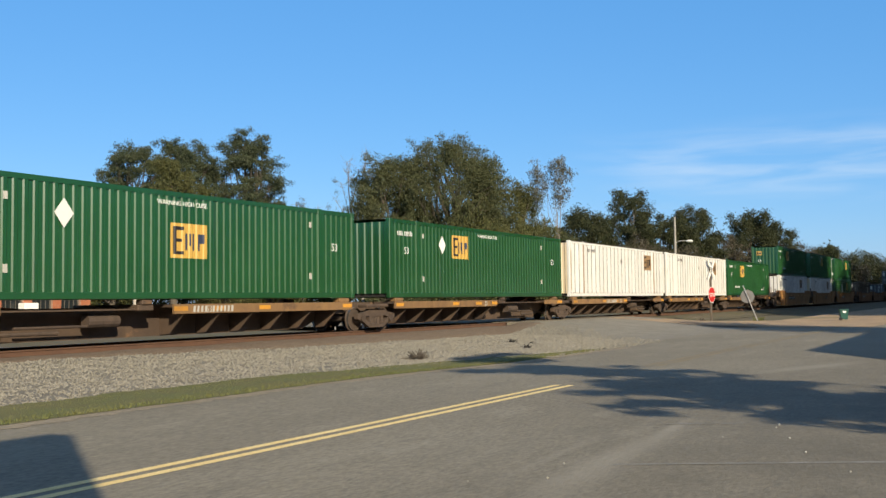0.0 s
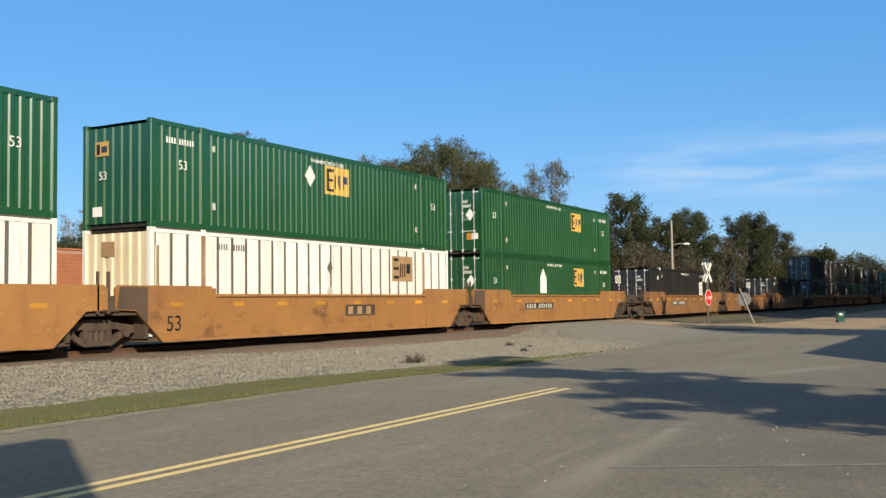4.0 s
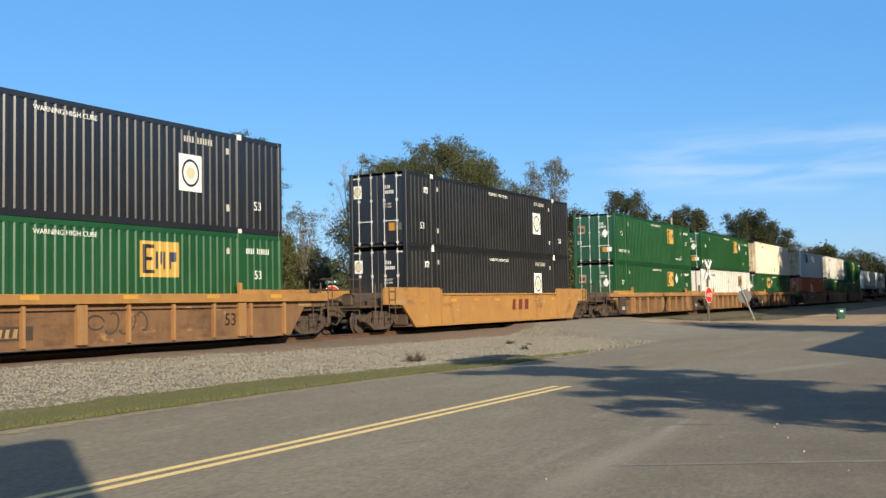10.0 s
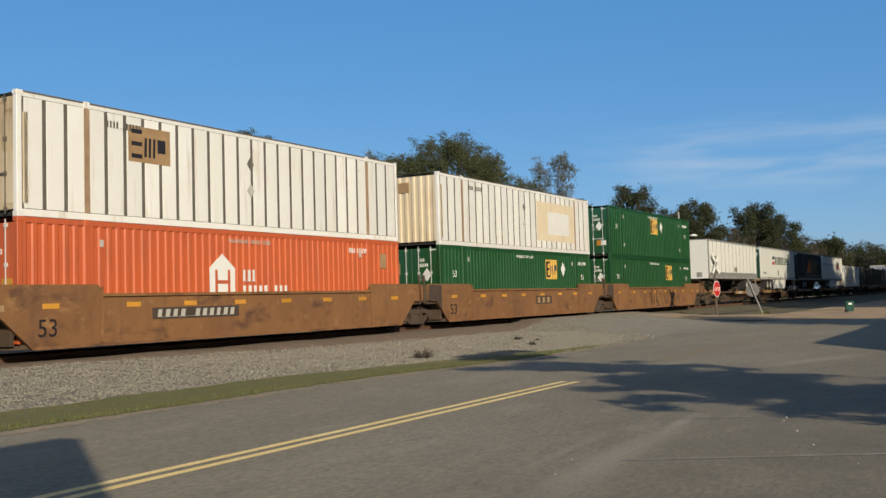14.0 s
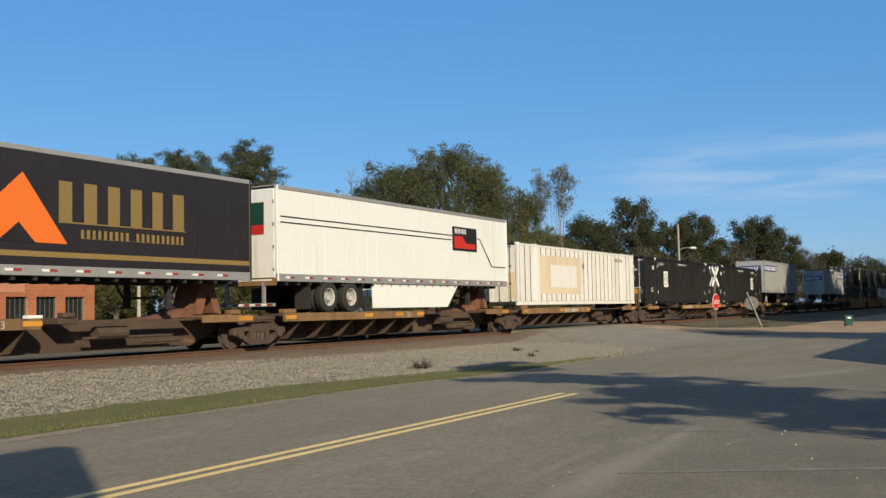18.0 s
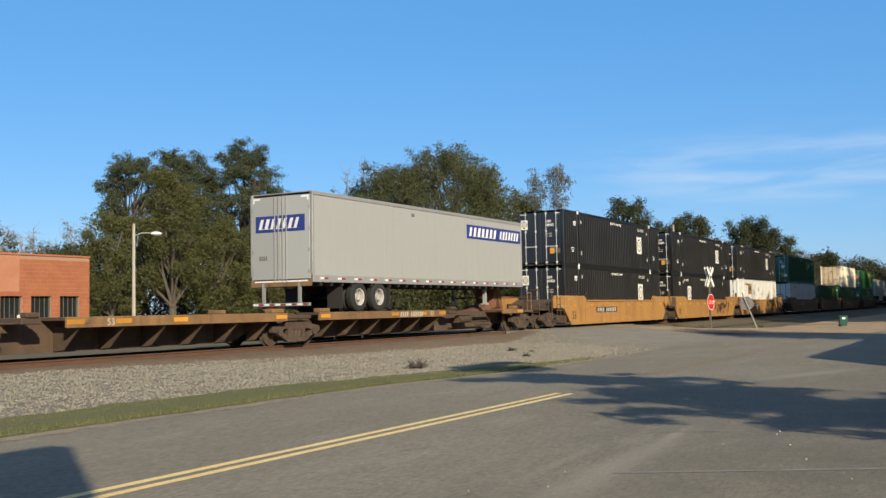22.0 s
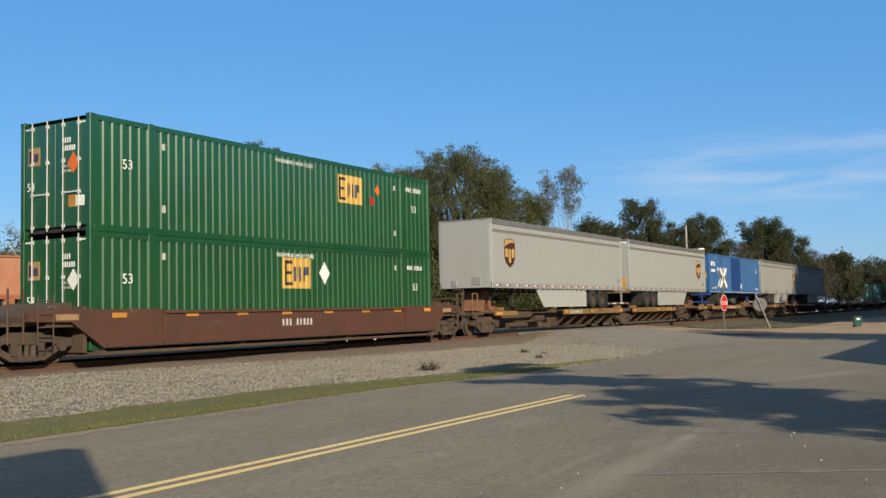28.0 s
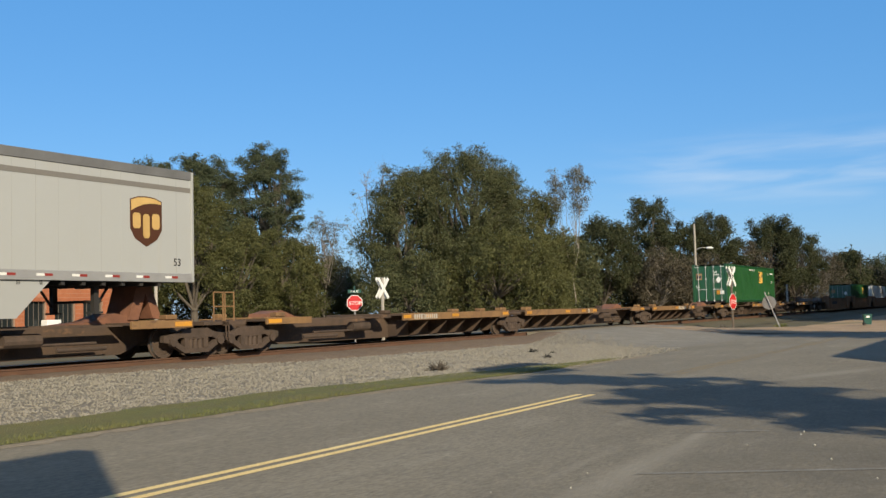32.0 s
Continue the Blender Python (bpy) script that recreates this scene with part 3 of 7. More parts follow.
def stones(count, x0, x1, y0, y1, r0, r1, material, seed, zf):
    """Loose crushed stones, each a small skewed block."""
    rng = np.random.default_rng(seed)
    base = np.array([(1, 0, 0), (-1, 0, 0), (0, 1, 0), (0, -1, 0), (0, 0, 1), (0, 0, -0.6)], float)
    tri = np.array([(0, 2, 4), (2, 1, 4), (1, 3, 4), (3, 0, 4), (2, 0, 5), (1, 2, 5), (3, 1, 5), (0, 3, 5)])
    xs = rng.uniform(x0, x1, count)
    ys = rng.uniform(y0, y1, count)
    V, F = [], []
    for i in range(count):
        if not zf(xs[i], ys[i]):
            continue
        s = rng.uniform(r0, r1)
        m = np.linalg.qr(rng.normal(size=(3, 3)))[0]
        p = (base * rng.uniform(0.6, 1.1, (6, 1))) @ m * s * np.array((1, 1, 0.8)) + (xs[i], ys[i], shoulder_z(xs[i], ys[i]) + s * 0.25)
        F += [tuple(int(q) for q in t + len(V)) for t in tri]
        V += [tuple(float(q) for q in v) for v in p]
    return mesh_of("ballast_stones", V, F, material)


def dirt_edge(x):
    """Near edge of the brown dirt along the rail; it widens towards the crossing."""
    return 18.85 - 0.05 * min(20.0, max(0.0, x - 14)) + 0.2 * noise.noise((x * 0.5, 9.0, 0)) + 0.1 * noise.noise((x * 2.2, 9.0, 0))


def on_dirt(x, y):
    return y > dirt_edge(x) and math.sin(x * 57.1 + y * 91.3) > -0.2


def on_bank(x, y):
    if y > dirt_edge(x) + 0.35 * (math.sin(x * 77.7 + y * 33.1) * 0.5 + 0.5) ** 3:
        return False
    edge = bank_edge(x)
    return y > edge + 0.1 - (0 if x < 24 else 2.2 * (math.sin(x * 91.7 + y * 57.3) * 0.5 + 0.5) ** 4)


tagged(new("ballast_stones", stones(56000, 8, 41, 10.2, 19.45, 0.017, 0.038, STONE, 3, on_bank)), "loose pale crushed stones of the track bed", "ballast", kind="stuff")
tagged(new("fouled_stones", stones(6500, 8, 40, 15.2, 20.6, 0.02, 0.042, FOULED, 4, on_dirt)), "rust-stained stones beside the rail", "ballast", kind="stuff")

vs, fs = [], []
xs = steps((-60, 41, 0.5))
for x in xs:
    near = dirt_edge(x)
    for k in range(9):
        y = near + (19.9 - near) * k / 8
        vs.append((x, y, shoulder_z(x, y) + (0.03 if k else -0.02)))
for i in range(len(xs) - 1):
    for k in range(8):
        a = i * 9 + k
        fs.append((a, a + 9, a + 10, a + 1))
tagged(new("fouled_bed", mesh_of("fouled_bed", vs, fs, FOULED, True)), "rust-brown dust over the ballast along the rail", "ballast", kind="structure")

# rails, ties and the crossing
RAIL = [(-0.075, -0.175), (0.075, -0.175), (0.075, -0.155), (0.012, -0.135), (0.012, -0.05), (0.036, -0.035), (0.036, -0.004), (0.028, 0.0),
        (-0.028, 0.0), (-0.036, -0.004), (-0.036, -0.035), (-0.012, -0.05), (-0.012, -0.135), (-0.075, -0.155)]
for y in (19.93, 21.44):
    vs = [(x, y + a, b) for x in (-90.0, 420.0) for a, b in RAIL]
    k = len(RAIL)
    fs = [(i, (i + 1) % k, (i + 1) % k + k, i + k) for i in range(k)]
    me = mesh_of("rail", vs, [f[::-1] for f in fs], RAILRUST)
    me.materials.append(RAILTOP)
    me.polygons[7].material_index = 1
    tagged(new("rail", me), "rusted steel rail with a polished head", "rail", "rails of the track", "structure")
tie = boxes((-0.11, 0.11, -1.3, 1.3, -0.20, -0.165), bev=0.01)
tie_ob = tagged(part("railway_tie", tie, WOOD, None, "", pose(6, MID_Y, 0)), "weathered timber tie bedded in ballast", "railway tie", "ties under the rails", "structure")
for i in range(1, 66):
    tagged(place("railway_tie", tie_ob.data, None, "", pose(6 + i * 0.52, MID_Y, 0.004 * noise.noise((i * 1.7, 0, 0)))), "weathered timber tie bedded in ballast", "railway tie", "ties under the rails", "structure")
for y0, y1 in ((18.5, 19.86), (20.06, 21.30), (21.54, 23.2)):
    tagged(part("crossing_panel", boxes((41.2, 55.2, y0, y1, -0.14, -0.006), bev=0.01), ASPHALT), "asphalt crossing panel between the rails", "crossing panel", "panels of the crossing", "structure")

# grass strip along the road
def grass_edges(x):
    near = 11.2 + 0.10 * noise.noise((x * 0.9, 3.0, 0)) + 0.05 * noise.noise((x * 3.1, 3.0, 0))
    far = 13.08 + 0.22 * noise.noise((x * 0.7, 7.0, 0)) + 0.10 * noise.noise((x * 2.4, 7.0, 0))
    near -= 0.75 * min(1.0, max(0.0, (x - 17) / 5))
    if x > 16:
        far -= 1.9 * min(1.0, (x - 16) / 9)
    if x > 24:
        far -= 0.5 * (x - 24) / 4
    return near, max(near + 0.02, far)


xs = steps((-60, 4, 2), (4, 28, 0.25))
vs, fs = [], []
for x in xs:
    a, b = grass_edges(x)
    for k in range(5):
        vs.append((x, a + (b - a) * k / 4, ROAD_Z + 0.012 + 0.035 * math.sin(math.pi * k / 4) + (0.03 if k == 4 else 0)))
for i in range(len(xs) - 1):
    for k in range(4):
        a = i * 5 + k
        fs.append((a, a + 5, a + 6, a + 1))
tagged(new("grass_verge", mesh_of("grass_verge", vs, fs, GRASS, True)), "mown olive-green grass verge between road and ballast", "grass", kind="structure")
rng = np.random.default_rng(11)
V, F = [], []
for i in range(29000):
    x = rng.uniform(6, 27.5)
    a, b = grass_edges(x)
    y = rng.uniform(a - 0.03, b + 0.05)
    h, w, ang, lean = rng.uniform(0.014, 0.045), rng.uniform(0.004, 0.009), rng.uniform(0, 6.28), rng.uniform(-0.03, 0.03)
    c, s = math.cos(ang) * w, math.sin(ang) * w
    k = len(V)
    z = ROAD_Z + 0.02
    V += [(x - c, y - s, z), (x + c, y + s, z), (x + lean, y + lean * 0.7, z + h)]
    F.append((k, k + 1, k + 2))
tagged(new("grass_blades", mesh_of("grass_blades", V, F, BLADES)), "short olive grass blades of the verge", "grass", kind="stuff")

# sandy dust gathered along the road's edge
vs, fs = [], []
xs = steps((-60, 4, 2), (4, 30, 0.1))
for x in xs:
    a, b = grass_edges(x)
    w = max(0.04, 0.30 + 0.40 * noise.noise((x * 0.5, 21.0, 0)) + 0.16 * noise.noise((x * 2.7, 22.0, 0)) + 0.12 * noise.noise((x * 9.0, 22.0, 0)))
    vs += [(x, a - w, ROAD_Z + 0.005), (x, a + 0.03, ROAD_Z + 0.008)]
for i in range(len(xs) - 1):
    fs.append((2 * i, 2 * i + 2, 2 * i + 3, 2 * i + 1))
tagged(new("sandy_road_edge", mesh_of("sandy_road_edge", vs, fs, EDGEDUST)), "pale sandy dust along the edge of the asphalt", "road edge", kind="structure")

# dry clumps lying on the ballast, and leaf litter
def clump(name, x, y, r, n, material, label, category, seed):
    rnd = random.Random(seed)
    bm = bmesh.new()
    for i in range(n):
        a, e, l = rnd.uniform(0, 6.28), rnd.uniform(0.1, 1.2), r * rnd.uniform(0.5, 1.1)
        p = Vector((rnd.uniform(-0.3, 0.3) * r, rnd.uniform(-0.3, 0.3) * r, 0))
        q = p + Vector((math.cos(a) * math.cos(e), math.sin(a) * math.cos(e), math.sin(e) * 0.8)) * l
        rod(bm, p, q, r * 0.06, r * 0.01, n=4)
    return tagged(part(name, bm, material, None, "", pose(x, y, shoulder_z(x, y) + 0.01)), label, category)


clump("weed_clump", 31.3, 14.9, 0.22, 60, DARK, "dark dead weed clump on the ballast", "weed", 1)
clump("weed_clump", 28.2, 12.9, 0.22, 40, DARK, "dark dead weed clump on the ballast", "weed", 2)
clump("weed_clump", 31.0, 14.0, 0.13, 30, DARK, "dark dead weed clump on the ballast", "weed", 3)
clump("weed_clump", 22.1, 13.2, 0.35, 90, BARK, "low brown weed clump on the ballast", "weed", 4)
clump("weed_clump", 59.0, 15.6, 0.4, 60, BARK, "dry weeds by the crossing", "weed", 5)
clump("weed_clump", 61.6, 12.9, 0.5, 70, BLADES, "green weeds at the leaning post", "weed", 6)

# sandy shoulder past the side street
vs, fs = [], []
xs = steps((50.0, 60, 0.5), (60, 140, 2.0))
for i, x in enumerate(xs):
    near = max(5.4, 13.6 - (x - 50) * 3.2) - 2.0 * ease((x - 60) / 12) + 0.25 * noise.noise((x * 0.4, 0, 0))
    for k in range(6):
        y = near + (18.4 - 6.4 * ease((x - 55) / 7) - near) * k / 5
        z = ROAD_Z + 0.008 + 0.20 * ease((y - 9) / 8) + 0.04 * noise.noise((x * 0.3, y * 0.3, 2))
        vs.append((x, y, max(z, ROAD_Z + 0.008, (mouth_z(x, y) if y > 10.9 and x < 60 else -1) + 0.012)))
for i in range(len(xs) - 1):
    for k in range(5):
        a = i * 6 + k
        fs.append((a, a + 6, a + 7, a + 1))
tagged(new("sandy_shoulder", mesh_of("sandy_shoulder", vs, fs, SAND, True)), "tan sandy shoulder between road and track", "shoulder", kind="structure")


# ---- signs and small things by the crossing ----
def octagon(r):
    return [(r * math.cos(math.pi / 8 + i * math.pi / 4), r * math.sin(math.pi / 8 + i * math.pi / 4)) for i in range(8)]


def blade(length, wide, ang):
    c, s = math.cos(ang), math.sin(ang)
    return [(x * c - z * s, x * s + z * c) for x, z in ((-length / 2, -wide / 2), (length / 2, -wide / 2), (length / 2, wide / 2), (-length / 2, wide / 2))]


def crossbuck(x, y, z, turn, height, stop, label, long=1.48, wide=0.21):
    c = thing("crossing_sign", label, "crossing sign")
    part("post", boxes((-0.06, 0.06, -0.05, 0.05, -0.1, height), bev=0.01), POLEWOOD if not stop else WOOD, c)
    for k, ang in enumerate((radians(52), radians(-52))):
        b = part("blade", slab(blade(long, wide, ang), -0.085 - 0.012 * k, -0.07 - 0.012 * k), WHITEPAINT, c, "", (0, 0, height - 0.5))
        part("blade_back", slab(blade(long, wide, ang), 0.055 + 0.012 * k, 0.07 + 0.012 * k), WHITEPAINT, c, "", (0, 0, height - 0.5))
        place("marking", bars("XXXXXX", 0.10, LOGO_K), b, "", Matrix.Translation((0, -0.098, 0)) @ pose(0, 0, 0, 0, -math.degrees(ang), 0) @ Matrix.Translation((-0.22, 0, -0.05)))
    if stop:
        s = part("stop_sign", slab(octagon(0.52), -0.075, -0.062), WHITEPAINT, c, "red octagonal stop sign", (0, 0, stop))
        part("red_field", slab(octagon(0.48), -0.082, -0.0755), SIGNRED, s)
        me = word("STOP", 0.235, WHITEPAINT)
        place("lettering", me, s, "", (-0.35, -0.086, -0.12))
    c.matrix_basis = pose(x, y, z, 0, 0, turn)
    return c


crossbuck(61.4, 15.65, -0.42, -10, 3.64, 1.60, "white crossbuck and stop sign on one post")
crossbuck(39.8, 26.8, -0.3, 176, 3.05, 0, "white crossbuck on a post beyond the rails", 1.22, 0.18)


def stop_sign(x, y, z, turn, lean, height, back, label, name_plate=False):
    c = thing("stop_sign", label, "road sign")
    part("post", boxes((-0.035, 0.035, -0.03, 0.03, -0.15, height + (0.7 if back else 0.3)), bev=0.006), STEELPOST, c)
    s = part("sign_plate", slab(octagon(0.42), -0.05, -0.036), SIGNBACK if back else WHITEPAINT, c, "", pose(0, 0, height, 0, 0, 105 if back else 0))
    if not back:
        part("red_field", slab(octagon(0.385), -0.056, -0.0505), SIGNRED, s)
        place("lettering", word("STOP", 0.19, WHITEPAINT), s, "", (-0.285, -0.06, -0.10))
    if name_plate:
        p = part("street_name_plate", boxes((-0.33, 0.33, -0.02, 0.02, 0, 0.17)), BINGREEN, c, "", (0, 0, height + 0.5))
        place("marking", bars("XXXX XX", 0.09, WHITEPAINT), p, "", (-0.18, -0.024, 0.04))
        p2 = part("street_name_plate", boxes((-0.02, 0.02, -0.33, 0.33, 0, 0.17)), BINGREEN, c, "", (0, 0, height + 0.68))
    c.matrix_basis = pose(x, y, z, lean[0], lean[1], turn)
    return c


stop_sign(60.3, 12.63, -0.44, 0, (-21, 0), 1.6, True, "leaning steel post with a bare octagonal sign back")
stop_sign(41.0, 29.3, -0.3, -58, (0, 0), 1.9, False, "red stop sign under green street name plates", True)

b = thing("rubbish_bin", "dark green plastic wheeled rubbish bin on sand", "rubbish bin")
part("body", bm_from(*joined(([(-0.26, -0.3, 0.06), (0.26, -0.3, 0.06), (0.26, 0.3, 0.06), (-0.26, 0.3, 0.06), (-0.34, -0.38, 0.95), (0.34, -0.38, 0.95), (0.34, 0.38, 0.95), (-0.34, 0.38, 0.95)],
                              [(3, 2, 1, 0), (0, 1, 5, 4), (1, 2, 6, 5), (2, 3, 7, 6), (3, 0, 4, 7), (4, 5, 6, 7)]))), BINGREEN, b)
part("lid", boxes((-0.37, 0.37, -0.41, 0.43, 0.95, 1.05), bev=0.03), BINGREEN, b)
part("label", boxes((-0.345, -0.33, -0.15, 0.15, 0.70, 0.88)), WHITEPAINT, b, "", pose(0, 0, 0))
for s in (-1, 1):
    vs, fs = ring([(0.0, -0.03), (0.12, -0.03), (0.12, 0.03), (0.0, 0.03)], 14)
    part("wheel", bm_from([(y, x, z) for x, y, z in vs], fs), TYRE, b, "", (s * 0.26, 0.28, 0.12))
b.matrix_basis = pose(65.2, 8.53, -0.46, 0, 0, 20) @ Matrix.Scale(0.64, 4)


def lamp_pole(x, y, z, height, turn, label, drop=0.0):
    c = thing("street_lamp", label, "street lamp")
    bm = bmesh.new()
    rod(bm, (0, 0, -0.2), (0, 0, height), 0.12, 0.08, n=10)
    part("pole", bm, POLEWOOD, c)
    low = height - drop
    part("arm", rods(((0, 0, low - 0.75), (0.45, 0, low - 0.55)), ((0.45, 0, low - 0.55), (1.15, 0, low - 0.55)), r=0.03), STEELPOST, c)
    vs, fs = ring([(0.0, 0.12), (0.10, 0.11), (0.20, 0.02), (0.20, -0.03), (0.12, -0.10), (0.0, -0.12)], 14, "Z")
    part("lamp_head", bm_from([(a * 1.7, q, r) for a, q, r in vs], fs), WHITEPAINT, c, "", (1.3, 0, low - 0.58))
    c.matrix_basis = pose(x, y, z, 0, 0, turn)
    return c


lamp_pole(42.7, 45.1, -0.35, 6.85, -42, "grey timber pole with a small street lamp")
lamp_pole(88.4, 25.6, -0.35, 8.65, -60, "grey timber pole with a small street lamp", 1.6)
for x, y, h in ((112.5, 25.6, 4.6), (121.0, 24.4, 3.6)):
    tagged(part("fence_post", rods(((0, 0, 0), (0, 0, h)), r=0.11), POLEWOOD, None, "", pose(x, y, -0.45)), "thin pale post beyond the rails", "post")


# ---- the brick building beyond the rails ----
def brick_building():
    c = thing("brick_building", "single-storey orange brick building with dark windows", "building")
    x0, x1, y0, y1, h = 22.0, 35.8, 41.0, 53.0, 4.36
    for d in ((x0, x1, y0, y0 + 0.3, 0, 0.95), (x0, x1, y0, y0 + 0.3, 2.5, h), (x0, x0 + 0.3, y0 + 0.3, y1, 0, h), (x1 - 0.3, x1, y0 + 0.3, y1, 0, h), (x0 + 0.3, x1 - 0.3, y1 - 0.3, y1, 0, h)):
        part("wall", boxes(d), MORTAR, c)
    xs = [x1 - 0.63 - 1.2 - i * 1.70 for i in range(7, -1, -1)]
    piers = [(x0, xs[0])] + [(a + 1.2, b) for a, b in zip(xs, xs[1:])] + [(xs[-1] + 1.2, x1)]
    for a, b in piers:
        part("pier", boxes((a, b, y0, y0 + 0.3, 0.95, 2.5)), MORTAR, c)
    part("washed_panel", boxes((x0, x1 - 4.2, y0 - 0.018, y0 - 0.0125, 2.62, h - 0.06)), WASHED, c, "paler washed brick")
    for x in xs:
        w = part("window", boxes((x, x + 1.2, y0 + 0.18, y0 + 0.20, 0.95, 2.5)), GLASS, c)
        part("window_frame", boxes((x, x + 0.06, y0 + 0.12, y0 + 0.18, 0.95, 2.5), (x + 1.14, x + 1.2, y0 + 0.12, y0 + 0.18, 0.95, 2.5), (x + 0.06, x + 1.14, y0 + 0.12, y0 + 0.18, 2.44, 2.5),
                                   *[(x + 0.04 + k * 0.28, x + 0.065 + k * 0.28, y0 + 0.14, y0 + 0.17, 0.95, 2.44) for k in range(1, 4)]), JOINT, w)
        part("sill", boxes((x - 0.05, x + 1.25, y0 - 0.06, y0 + 0.12, 0.86, 0.95)), MORTAR, w)
    part("roof", boxes((x0 + 0.3, x1 - 0.3, y0 + 0.3, y1 - 0.3, h - 0.45, h - 0.3)), ROOF, c)
    part("coping", boxes((x0 - 0.05, x1 + 0.05, y0 - 0.05, y0 + 0.35, h, h + 0.1), (x1 - 0.35, x1 + 0.05, y0 + 0.35, y1, h, h + 0.1), bev=0.02), BRICK, c)
    part("air_conditioner", boxes((31.55, 32.35, y0 - 0.4, y0 + 0.1, 0.98, 1.5), bev=0.03), WHITEPAINT, c, "white window air conditioner")
    # courses of brick: far off, so all but the course lines are joined
    rows = int(h / 0.20)
    V, F = [], []
    rnd = random.Random(5)
    for r in range(rows):
        z = r * 0.20
        x = x0 + (0.0 if r % 2 else -0.2)
        while x < x1:
            a, b = max(x, x0), min(x + 0.385, x1)
            x += 0.40
            if b - a < 0.08:
                continue
            cut = 0.90 < z + 0.1 < 2.5 and any(a < q + 1.2 and b > q for q in xs)
            if cut:
                spans = [(p, q) for p, q in piers if q > a and p < b]
                if not spans:
                    continue
                a, b = max(a, spans[0][0]), min(b, spans[0][1])
                if b - a < 0.05:
                    continue
            k, d = len(V), rnd.uniform(0.004, 0.012)
            V += [(a, y0 - d, z), (b, y0 - d, z), (b, y0 - d, z + 0.185), (a, y0 - d, z + 0.185), (a, y0, z), (b, y0, z), (b, y0, z + 0.185), (a, y0, z + 0.185)]
            F += [tuple(k + i for i in q) for q in ((0, 1, 2, 3), (3, 2, 6, 7), (1, 5, 6, 2), (0, 3, 7, 4))]
    ob = place("brickwork", mesh_of("brickwork", V, F, BRICK), c)
    V, F = [], []
    for r in range(rows):
        z, y = r * 0.20, y0 + (0.2 if r % 2 else 0)
        while y < y1:
            k = len(V)
            V += [(x1 + 0.008, y, z), (x1 + 0.008, y + 0.385, z), (x1 + 0.008, y + 0.385, z + 0.185), (x1 + 0.008, y, z + 0.185)]
            F.append((k, k + 1, k + 2, k + 3))
            y += 0.40
    place("brickwork", mesh_of("brickwork", V, F, BRICK), c)
    c.matrix_basis = pose(0, 0, -0.35)
    return c


brick_building()


